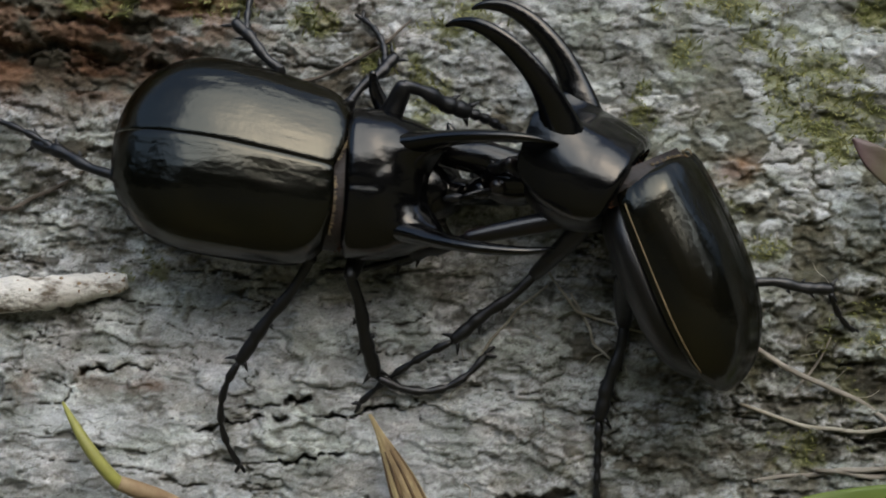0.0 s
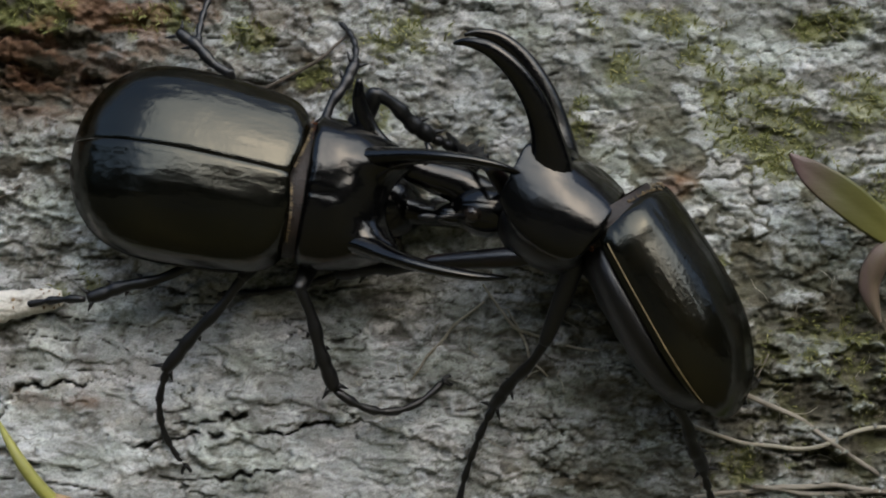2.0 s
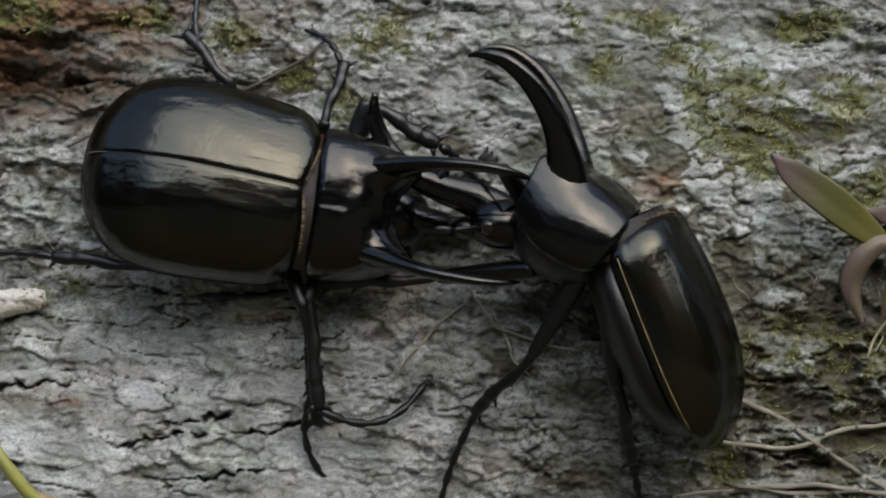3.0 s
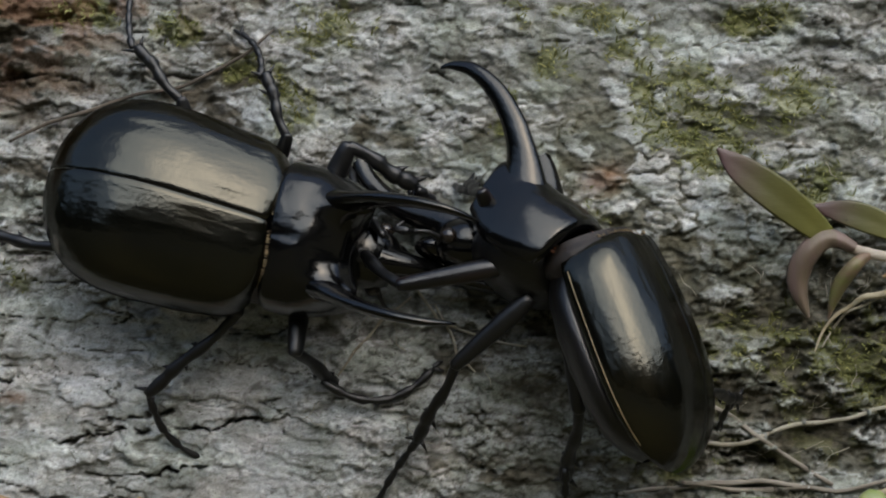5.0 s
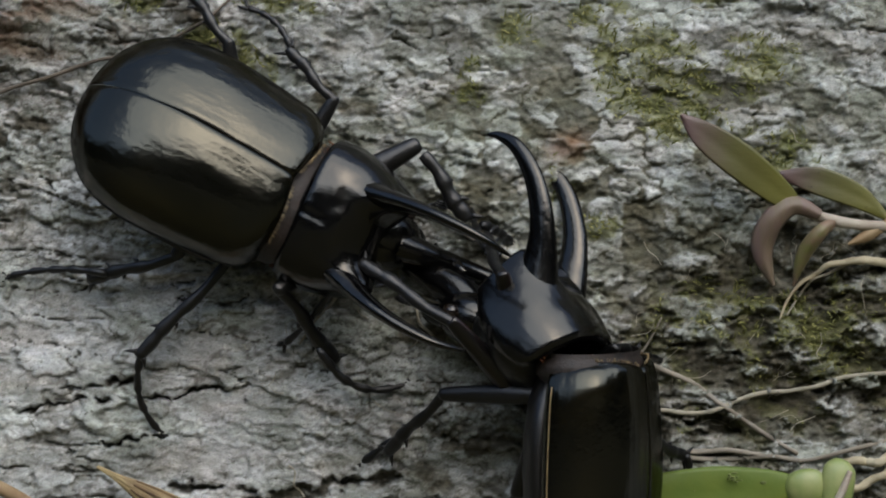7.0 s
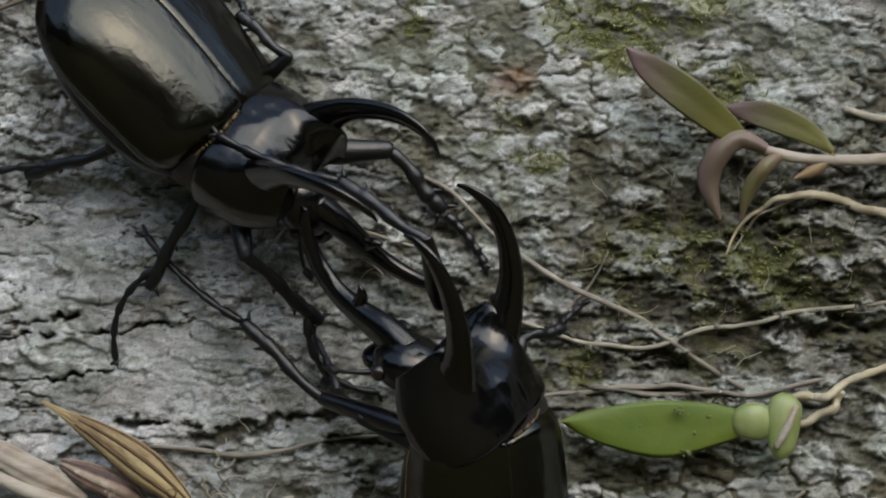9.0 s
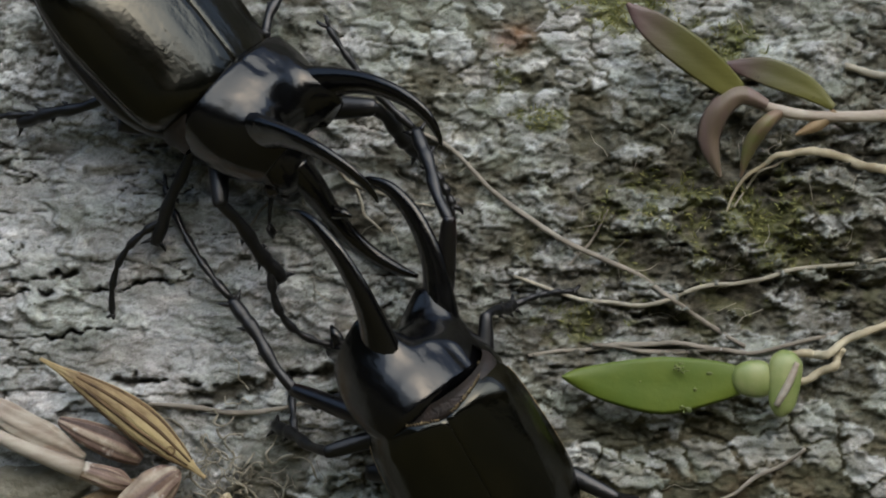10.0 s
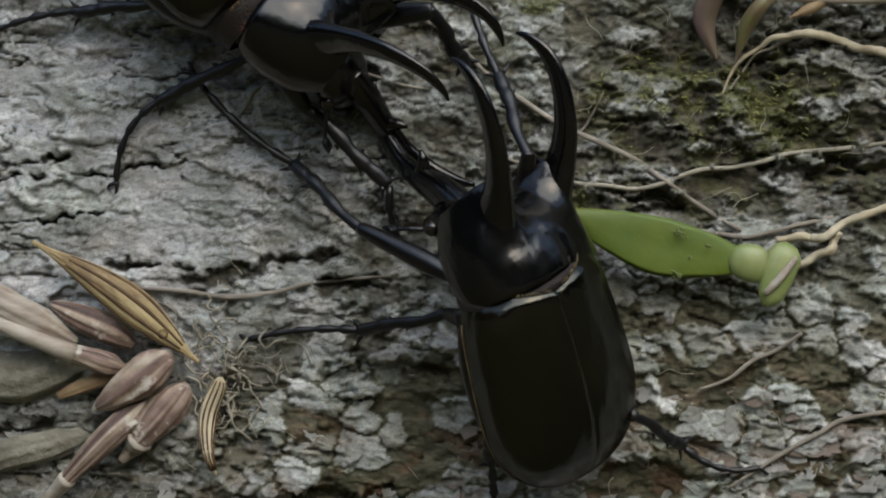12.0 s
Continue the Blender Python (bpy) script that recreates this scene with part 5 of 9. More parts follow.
def bark_flakes():
    kinds = [flake_mesh(50 + k) for k in range(14)]
    rnd = random.Random(77)
    made = 0
    zones = [(0.095, -0.108, 0.055, 0.022, 130, 2.3), (-0.01, -0.115, 0.05, 0.018, 50, 2.3)]
    for cx, cz, rx, rz, n, size in zones:
        for i in range(n):
            x, z = rnd.uniform(cx - rx, cx + rx), rnd.uniform(cz - rz, cz + rz)
            s = size * rnd.uniform(0.5, 1.25) * MM
            ob = new("bark_flake", rnd.choice(kinds))
            ob.parent = TRUNK
            ob.matrix_local = Matrix.Translation((x, -bark_height(x, z) + 0.30 * s, z)) @ Euler((radians(rnd.uniform(-24, 14)), radians(rnd.gauss(-4, 16)), radians(rnd.uniform(-12, 12)))).to_matrix().to_4x4() @ Matrix.Diagonal((s, s * 0.8, s, 1))
            made += 1


orchid_with_purple_leaves()
bark_flakes()


# ---- all movement ----
def motions():
    walk(first, [
        (0, pose(-0.03744, -0.01419, 0.01022, 75.0, 12.2, 0.4)),
        (0.5, pose(-0.03194, -0.01415, 0.01094, 75.2, 13.1, -0.2)),
        (1, pose(-0.03165, -0.01399, 0.01161, 76.3, 14.8, -1.6)),
        (1.5, pose(-0.03086, -0.01399, 0.01189, 75.5, 11.5, -2.4)),
        (2, pose(-0.03205, -0.01410, 0.01215, 74.4, 11.6, -2.1)),
        (2.5, pose(-0.03154, -0.01421, 0.00988, 75.9, 16.8, -1.4)),
        (3, pose(-0.02596, -0.01426, 0.00967, 75.9, 11.5, -0.7)),
        (3.5, pose(-0.02453, -0.01433, 0.00868, 76.4, 12.3, -0.1)),
        (5.5, pose(-0.01794, -0.01447, -0.00004, 74.4, 17.1, 1.3)),
        (6, pose(-0.01252, -0.01441, 0.00372, 72.5, 17.5, 0.2)),
        (6.5, pose(-0.00878, -0.01444, 0.00194, 71.2, 21.5, 0.2)),
        (8.5, pose(-0.01067, -0.01469, 0.00044, 50.0, 48.1, 0.3)),
        (8.7, pose(-0.00798, -0.01472, -0.00074, 48.5, 48.6, 0.4)),
        (9, pose(-0.01260, -0.01473, 0.00032, 47.3, 48.8, -0.2)),
        (9.2, pose(-0.01356, -0.01473, 0.00031, 46.6, 48.8, -0.8)),
        (9.5, pose(-0.01804, -0.01470, 0.00185, 45.7, 49.1, -1.4)),
        (9.8, pose(-0.01700, -0.01473, 0.00075, 44.7, 47.5, -1.2)),
        (10, pose(-0.01411, -0.01473, -0.00131, 44.4, 49.6, -0.6)),
        (10.2, pose(-0.00560, -0.01475, -0.00222, 44.1, 55.6, 0.6)),
        (10.5, pose(-0.00195, -0.01471, -0.00444, 43.7, 54.5, 0.8)),
        (11, pose(-0.00438, -0.01474, -0.00386, 44.5, 47.3, -1.5)),
        (11.5, pose(-0.00269, -0.01480, -0.00486, 45.7, 48.3, -1.7)),
        (12, pose(-0.00336, -0.01481, -0.00447, 46.2, 48.2, -1.8))])
    walk(first_shield, [
        (0, pose(-0.00075, 0.00028, 0.00036, 15.4, 8.2, 10.7)),
        (0.5, pose(-0.00096, 0.00015, 0.00043, 16.2, 7.2, 9.8)),
        (1, pose(-0.00062, -0.00026, 0.00044, 15.0, 9.3, 9.6)),
        (1.5, pose(-0.00138, 0.00045, 0.00059, 14.8, 11.2, 4.9)),
        (2, pose(-0.00058, 0.00026, 0.00066, 15.3, 13.4, 5.3)),
        (2.5, pose(-0.00142, 0.00095, 0.00062, 14.8, 11.4, 8.0)),
        (3, pose(-0.00104, 0.00017, 0.00034, 12.6, 12.6, 5.9)),
        (3.5, pose(-0.00109, 0.00041, 0.00066, 11.6, 12.6, 5.8)),
        (5.5, pose(-0.00090, 0.00080, 0.00019, 14.1, -6.2, 1.4)),
        (6, pose(-0.00154, 0.00099, 0.00033, 20.5, -1.7, 0.5)),
        (6.5, pose(0.00014, 0.00064, 0.00028, 27.9, 5.4, 5.1)),
        (8.5, pose(0.00237, 0.00043, -0.00051, 11.4, -15.0, 2.2)),
        (8.7, pose(0.00307, 0.00090, 0.00041, 9.7, -15.7, 2.7)),
        (9, pose(0.00118, 0.00129, 0.00065, 12.3, -18.2, 2.1)),
        (9.2, pose(0.00168, 0.00134, 0.00081, 13.2, -18.2, 0.1)),
        (9.5, pose(0.00078, 0.00207, 0.00144, 13.8, -17.2, -1.4)),
        (9.8, pose(0.00035, 0.00228, 0.00244, 10.2, -6.7, 2.4)),
        (10, pose(-0.00173, 0.00260, 0.00306, 9.2, -4.8, 1.4)),
        (10.2, pose(-0.00025, 0.00036, -0.00057, 11.2, -4.8, 3.2)),
        (10.5, pose(0.00154, 0.00172, 0.00184, 2.7, -11.2, 4.0)),
        (11, pose(0.00155, 0.00147, 0.00077, 5.6, -14.8, 5.4)),
        (11.5, pose(0.00106, 0.00158, 0.00079, 7.3, -13.6, 4.6)),
        (12, pose(0.00250, 0.00198, 0.00182, 2.3, -3.7, 4.3))])
    walk(first_head, [
        (0, pose(0.00366, -0.00147, 0.00907, 19.7, 38.8, 21.1)),
        (0.5, pose(0.00330, -0.00181, 0.00918, 20.5, 37.7, 20.5)),
        (1, pose(0.00393, -0.00199, 0.00909, 19.4, 40.0, 19.9)),
        (1.5, pose(0.00329, -0.00159, 0.00910, 19.6, 41.9, 15.3)),
        (2, pose(0.00442, -0.00180, 0.00898, 20.8, 44.0, 16.5)),
        (2.5, pose(0.00337, -0.00083, 0.00913, 19.6, 42.0, 18.5)),
        (3, pose(0.00384, -0.00141, 0.00883, 17.1, 43.6, 15.1)),
        (3.5, pose(0.00379, -0.00101, 0.00919, 15.7, 43.7, 14.3)),
        (5.5, pose(0.00088, -0.00149, 0.00968, 15.5, 24.8, 9.6)),
        (6, pose(0.00096, -0.00232, 0.00935, 23.3, 28.1, 12.7)),
        (6.5, pose(0.00403, -0.00349, 0.00842, 33.8, 33.1, 22.3)),
        (8.5, pose(0.00514, -0.00564, 0.01227, 19.0, 26.8, 24.7)),
        (8.7, pose(0.00570, -0.00481, 0.01338, 17.1, 26.8, 24.0)),
        (9, pose(0.00326, -0.00501, 0.01344, 18.6, 23.4, 24.7)),
        (9.2, pose(0.00359, -0.00518, 0.01352, 19.4, 23.2, 23.3)),
        (9.5, pose(0.00275, -0.00464, 0.01404, 20.4, 23.8, 22.5)),
        (9.8, pose(0.00494, -0.00345, 0.01484, 21.5, 34.8, 26.1)),
        (10, pose(0.00316, -0.00300, 0.01541, 21.3, 37.0, 24.8)),
        (10.2, pose(0.00487, -0.00549, 0.01157, 23.6, 36.3, 28.2)),
        (10.5, pose(0.00507, -0.00237, 0.01520, 11.2, 33.2, 20.7)),
        (11, pose(0.00445, -0.00323, 0.01408, 13.1, 28.9, 23.8)),
        (11.5, pose(0.00425, -0.00350, 0.01389, 15.4, 29.6, 24.5)),
        (12, pose(0.00776, -0.00189, 0.01466, 13.7, 40.5, 22.4))])
    walk(first_legs[0][0], [
        (0, pose(0.00815, 0.02282, 0.00703, 4.1, -42.5, 74.4)),
        (0.5, pose(0.00663, 0.02436, 0.00357, 2.2, -28.9, 82.5)),
        (1, pose(0.00922, 0.02150, 0.00851, 7.3, -47.0, 69.8)),
        (1.5, pose(0.00921, 0.02259, 0.00617, 7.6, -39.7, 70.8)),
        (2, pose(0.01103, 0.02317, 0.00691, 8.7, -39.5, 66.8)),
        (2.5, pose(0.00725, 0.02585, 0.00163, 4.0, -22.7, 78.7)),
        (3, pose(0.00676, 0.02386, 0.00192, 2.6, -27.6, 82.4)),
        (3.5, pose(0.00577, 0.02444, 0.00134, 0.9, -24.6, 86.3)),
        (5.5, pose(0.01114, 0.02299, 0.00463, 3.5, -29.1, 73.0)),
        (6, pose(0.01332, 0.02373, 0.00414, 8.0, -23.4, 62.3)),
        (6.5, pose(0.01548, 0.02403, 0.00365, 10.1, -20.2, 56.7)),
        (8.5, pose(0.02263, 0.02130, 0.01024, 27.5, -37.9, 44.4)),
        (8.7, pose(0.02543, 0.01302, 0.01565, 48.6, -51.0, 11.4)),
        (9, pose(0.02427, 0.02560, 0.00998, 28.4, -27.4, 45.7)),
        (9.2, pose(0.02307, 0.02161, 0.01175, 31.1, -36.2, 41.5)),
        (9.5, pose(0.01477, 0.02373, 0.01773, 15.7, -52.4, 68.6)),
        (9.8, pose(0.02091, 0.01978, 0.01157, 37.0, -40.3, 33.4)),
        (10, pose(0.02202, 0.01886, 0.01684, 42.8, -45.9, 24.8)),
        (10.2, pose(0.02193, 0.01711, 0.02029, 44.4, -56.7, 26.9)),
        (10.5, pose(0.02266, 0.01697, 0.02458, 46.5, -61.9, 26.6)),
        (11, pose(0.01930, 0.02199, 0.01703, 28.9, -52.7, 49.5)),
        (11.5, pose(0.02195, 0.01638, 0.01786, 45.7, -55.4, 23.1)),
        (12, pose(0.02614, 0.01635, 0.01927, 46.9, -53.3, 19.1))])
    walk(first_legs[0][1], [
        (0, pose(0.00816, 0.02282, 0.00703, 17.0, 27.7, -1.3)),
        (0.5, pose(0.00672, 0.02433, 0.00354, 14.4, 16.1, -16.1)),
        (1, pose(0.00922, 0.02150, 0.00851, 15.3, 36.4, -8.1)),
        (1.5, pose(0.00923, 0.02259, 0.00616, 13.9, 30.6, -16.5)),
        (2, pose(0.01105, 0.02317, 0.00690, 15.1, 32.8, -18.6)),
        (2.5, pose(0.00758, 0.02575, 0.00156, 12.8, 12.1, -17.3)),
        (3, pose(0.00750, 0.02365, 0.00177, 13.2, 11.0, -16.2)),
        (3.5, pose(0.00599, 0.02441, 0.00131, 13.5, 8.9, -8.6)),
        (5.5, pose(0.01121, 0.02298, 0.00460, 16.4, 18.8, -14.1)),
        (6, pose(0.01340, 0.02370, 0.00411, 16.8, 19.2, -21.2)),
        (6.5, pose(0.01718, 0.02323, 0.00319, 17.1, 13.9, -25.3)),
        (8.5, pose(0.02279, 0.02132, 0.01023, 40.2, 2.9, 6.5)),
        (8.7, pose(0.02544, 0.01302, 0.01565, 44.0, 16.8, 20.6)),
        (9, pose(0.02513, 0.02566, 0.00991, 42.7, 4.8, 4.1)),
        (9.2, pose(0.02363, 0.02170, 0.01175, 42.4, 0.6, 9.5)),
        (9.5, pose(0.01480, 0.02376, 0.01774, 33.8, -7.0, 41.9)),
        (9.8, pose(0.02096, 0.01980, 0.01156, 45.2, 10.6, 18.7)),
        (10, pose(0.02202, 0.01886, 0.01684, 49.7, 22.0, 31.4)),
        (10.2, pose(0.02193, 0.01711, 0.02029, 48.3, 16.6, 29.5)),
        (10.5, pose(0.02266, 0.01697, 0.02458, 53.7, 25.0, 29.5)),
        (11, pose(0.01930, 0.02199, 0.01703, 54.5, 35.5, 15.7)),
        (11.5, pose(0.02195, 0.01638, 0.01786, 50.6, 28.2, 27.3)),
        (12, pose(0.02614, 0.01635, 0.01927, 52.2, 32.2, 26.3))])
    walk(first_legs[0][2], [
        (0, pose(0.02322, 0.02246, -0.00086, 18.5, 37.3, -4.7)),
        (0.5, pose(0.02250, 0.01977, -0.00119, 18.4, 35.9, 14.0)),
        (1, pose(0.02274, 0.01958, -0.00155, 16.2, 42.1, -10.0)),
        (1.5, pose(0.02328, 0.01841, -0.00251, 14.5, 48.5, -27.6)),
        (2, pose(0.02460, 0.01860, -0.00233, 18.1, 42.0, -10.1)),
        (2.5, pose(0.02377, 0.02072, -0.00207, 17.1, 38.1, 2.0)),
        (3, pose(0.02426, 0.01879, -0.00163, 16.4, 45.9, -21.1)),
        (3.5, pose(0.02283, 0.02187, -0.00135, 16.5, 47.2, -23.1)),
        (5.5, pose(0.02688, 0.01905, -0.00089, 19.9, 39.4, -10.2)),
        (6, pose(0.02845, 0.01786, -0.00150, 23.0, 40.2, 7.0)),
        (6.5, pose(0.03379, 0.01537, -0.00135, 29.2, 49.2, 13.2)),
        (8.5, pose(0.03982, 0.02327, 0.00937, 39.4, 15.5, 36.3)),
        (8.7, pose(0.04068, 0.01874, 0.01074, 55.7, 43.0, 12.6)),
        (9, pose(0.04289, 0.02694, 0.00843, 42.5, 3.9, -1.0)),
        (9.2, pose(0.04096, 0.02461, 0.01158, 44.8, 15.6, 15.3)),
        (9.5, pose(0.02739, 0.03506, 0.01983, 59.8, 37.6, 48.5)),
        (9.8, pose(0.03684, 0.02518, 0.00841, 44.4, -0.5, 3.2)),
        (10, pose(0.03519, 0.02689, 0.01062, 45.0, 6.4, -4.2)),
        (10.2, pose(0.03608, 0.02511, 0.01544, 48.1, 30.2, -7.8)),
        (10.5, pose(0.03539, 0.02416, 0.01777, 62.3, 37.3, 26.8)),
        (11, pose(0.03256, 0.02573, 0.00722, 44.0, 9.2, -5.4)),
        (11.5, pose(0.03487, 0.02306, 0.01006, 57.2, 35.9, 39.8)),
        (12, pose(0.03817, 0.02231, 0.01082, 63.3, 44.5, 30.8))])
    walk(first_legs[1][0], [
        (0, pose(0.00543, -0.01783, -0.00744, -1.5, -4.9, -97.0)),
        (0.5, pose(0.00465, -0.02182, -0.00638, -2.2, -7.0, -97.4)),
        (1, pose(0.00343, -0.02122, -0.00396, -4.9, -15.9, -102.4)),
        (1.5, pose(0.00292, -0.02122, -0.00134, -5.7, -24.3, -99.0)),
        (2, pose(0.00339, -0.01996, -0.00427, -5.4, -17.2, -99.7)),
        (2.5, pose(0.00499, -0.02053, -0.00083, -2.4, -25.7, -92.5)),
        (3, pose(0.00266, -0.01937, -0.00740, -4.0, -5.7, -102.7)),
        (3.5, pose(0.00283, -0.02139, -0.00166, -3.1, -22.7, -100.4)),
        (5.5, pose(0.01203, -0.02224, -0.00509, 5.1, -5.2, -76.7)),
        (6, pose(0.00991, -0.02325, -0.00292, 3.5, -14.4, -80.5)),
        (6.5, pose(0.00559, -0.02022, -0.00181, -2.6, -23.8, -96.7)),
        (8.5, pose(0.00629, -0.01354, -0.00509, -28.3, -3.2, -127.9)),
        (8.7, pose(0.01465, -0.01035, -0.00372, 18.2, -7.9, -71.7)),
        (9, pose(0.02181, -0.01147, -0.00588, 36.0, 8.5, -32.3)),
        (9.2, pose(0.01538, -0.01105, -0.00695, 21.1, 22.9, -58.2)),
        (9.5, pose(0.01970, -0.00825, -0.01011, 39.5, 33.4, -22.3)),
        (9.8, pose(0.01933, -0.01124, -0.00586, 36.0, 9.2, -35.6)),
        (10, pose(0.01693, -0.01159, -0.00606, 35.9, 11.9, -37.0)),
        (10.2, pose(0.01292, -0.01270, -0.00758, 28.4, 1.9, -58.4)),
        (10.5, pose(0.01647, -0.00990, -0.00425, 36.4, 11.2, -40.5)),
        (11, pose(0.01993, -0.00773, -0.00296, 43.5, -4.9, -18.4)),
        (11.5, pose(0.02273, -0.00898, -0.00367, 41.3, -2.0, -19.6)),
        (12, pose(0.02299, -0.00199, -0.00944, 47.3, 24.5, 15.2))])
    walk(first_legs[1][1], [
        (0, pose(0.00543, -0.01783, -0.00744, 8.2, 33.0, -60.5)),
        (0.5, pose(0.00465, -0.02182, -0.00638, 6.9, 39.8, -64.2)),
        (1, pose(0.00343, -0.02122, -0.00396, 5.9, 37.1, -59.9)),
        (1.5, pose(0.00292, -0.02122, -0.00134, 5.0, 34.0, -61.0)),
        (2, pose(0.00340, -0.01997, -0.00427, 6.5, 26.8, -57.6)),
        (2.5, pose(0.00499, -0.02053, -0.00083, 7.3, 37.6, -55.5)),
        (3, pose(0.00271, -0.01950, -0.00745, 3.6, 18.2, -72.0)),
        (3.5, pose(0.00283, -0.02139, -0.00167, 4.4, 34.0, -72.1)),
        (5.5, pose(0.01203, -0.02224, -0.00509, 26.9, 53.3, 5.6)),
        (6, pose(0.00991, -0.02325, -0.00292, 25.1, 51.0, -9.2)),
        (6.5, pose(0.00559, -0.02022, -0.00181, 22.5, 39.3, -10.3)),
        (8.5, pose(0.00629, -0.01354, -0.00509, 55.5, 47.9, 8.4)),
        (8.7, pose(0.01465, -0.01035, -0.00372, 54.0, 39.0, 15.1)),
        (9, pose(0.02181, -0.01147, -0.00588, 44.9, 18.0, 25.6)),
        (9.2, pose(0.01538, -0.01105, -0.00695, 51.2, 38.7, 4.6)),
        (9.5, pose(0.01970, -0.00825, -0.01011, 49.9, 33.0, 7.1)),
        (9.8, pose(0.01933, -0.01124, -0.00586, 49.9, 25.0, 17.1)),
        (10, pose(0.01693, -0.01159, -0.00606, 50.6, 23.5, 21.8)),
        (10.2, pose(0.01292, -0.01270, -0.00758, 49.1, 18.4, 30.6)),
        (10.5, pose(0.01647, -0.00990, -0.00425, 50.2, 20.9, 38.4)),
        (11, pose(0.01993, -0.00773, -0.00296, 44.9, 11.8, 25.4)),
        (11.5, pose(0.02273, -0.00898, -0.00367, 42.6, 10.6, 28.4)),
        (12, pose(0.02334, -0.00194, -0.00944, 42.3, 0.8, 7.8))])
    walk(first_legs[1][2], [
        (0, pose(0.01534, -0.03534, -0.02052, 13.8, -5.2, 22.9)),
        (0.5, pose(0.01223, -0.03753, -0.02090, 13.6, -4.8, 23.9)),
        (1, pose(0.01302, -0.03776, -0.01841, 12.9, 1.1, 22.7)),
        (1.5, pose(0.01258, -0.03861, -0.01477, 14.5, 13.5, 20.7)),
        (2, pose(0.01488, -0.03805, -0.01511, 15.7, 14.5, 20.1)),
        (2.5, pose(0.01550, -0.03582, -0.01510, 13.5, 9.0, 23.3)),
        (3, pose(0.00978, -0.04132, -0.01499, 13.2, 11.9, 28.6)),
        (3.5, pose(0.00895, -0.04034, -0.01507, 12.6, 11.7, 27.6)),
        (5.5, pose(0.01947, -0.02151, -0.01512, 14.6, 0.2, 20.4)),
        (6, pose(0.01863, -0.02467, -0.01383, 17.9, 15.8, 16.6)),
        (6.5, pose(0.01925, -0.02270, -0.01317, 19.0, 16.2, 20.6)),
        (8.5, pose(0.01679, -0.01200, -0.01684, 42.8, 18.6, 9.9)),
        (8.7, pose(0.02699, -0.00702, -0.01408, 41.8, 9.7, 21.1)),
        (9, pose(0.03885, -0.00329, -0.01201, 44.1, 13.9, 12.2)),
        (9.2, pose(0.03114, -0.00978, -0.01959, 45.6, 20.8, 6.6)),
        (9.5, pose(0.03801, -0.00598, -0.02210, 43.5, 6.3, 3.5)),
        (9.8, pose(0.03750, -0.00566, -0.01474, 45.7, 12.2, 16.1)),
        (10, pose(0.03344, -0.00500, -0.01377, 46.8, 13.1, 15.2)),
        (10.2, pose(0.02718, -0.00425, -0.01309, 47.2, 10.6, 17.7)),
        (10.5, pose(0.02734, -0.00129, -0.00955, 46.2, 5.5, 20.6)),
        (11, pose(0.04081, 0.00220, -0.00777, 47.6, 19.2, 16.3)),
        (11.5, pose(0.04254, 0.00173, -0.00790, 45.5, 17.2, 21.3)),
        (12, pose(0.04747, 0.00137, -0.00978, 45.9, 20.1, 17.3))])
    walk(first_legs[2][0], [
        (0, pose(-0.00269, 0.01876, 0.00061, 3.9, -43.5, 75.3)),
        (0.5, pose(-0.00066, 0.01790, 0.00164, 8.7, -46.9, 61.2)),
        (1, pose(-0.00024, 0.01690, -0.00030, 10.3, -42.6, 55.4)),
        (1.5, pose(-0.00013, 0.01908, 0.00275, 10.5, -46.2, 61.8)),
        (2, pose(0.00121, 0.01619, 0.00185, 15.5, -48.3, 44.9)),
        (2.5, pose(-0.00074, 0.01841, 0.00018, 8.4, -40.9, 63.2)),
        (3, pose(-0.00140, 0.01780, 0.00105, 7.8, -46.5, 65.2)),
        (3.5, pose(-0.00132, 0.01945, 0.00167, 5.7, -43.6, 68.7)),
        (5.5, pose(-0.00475, 0.02202, 0.00208, -1.0, -40.0, 88.8)),
        (6, pose(-0.00245, 0.02202, -0.00192, 3.5, -26.3, 78.0)),
        (6.5, pose(-0.00399, 0.02461, -0.00076, 1.1, -26.3, 86.1)),
        (8.5, pose(-0.00300, 0.01948, 0.01286, 8.3, -65.1, 78.1)),
        (8.7, pose(-0.00694, 0.01750, 0.01193, -11.1, -68.7, 104.5)),
        (9, pose(-0.00478, 0.01829, 0.01311, 1.3, -68.5, 88.5)),
        (9.2, pose(-0.00570, 0.01795, 0.01285, -3.2, -69.1, 95.0)),
        (9.5, pose(-0.00397, 0.01836, 0.01333, 6.3, -68.4, 83.0)),
        (9.8, pose(-0.00257, 0.01764, 0.01109, 14.2, -67.2, 72.4)),
        (10, pose(-0.00513, 0.01652, 0.00893, -0.5, -68.9, 91.1)),
        (10.2, pose(-0.00811, 0.01442, 0.00747, -28.3, -70.7, 125.1)),
        (10.5, pose(-0.00509, 0.01755, 0.01166, -1.0, -69.0, 90.7)),
        (11, pose(-0.00121, 0.01936, 0.01266, 17.4, -63.9, 68.0)),
        (11.5, pose(-0.00420, 0.01919, 0.01225, 4.9, -65.5, 85.0)),
        (12, pose(-0.00415, 0.01949, 0.01268, 5.1, -65.3, 84.9))])
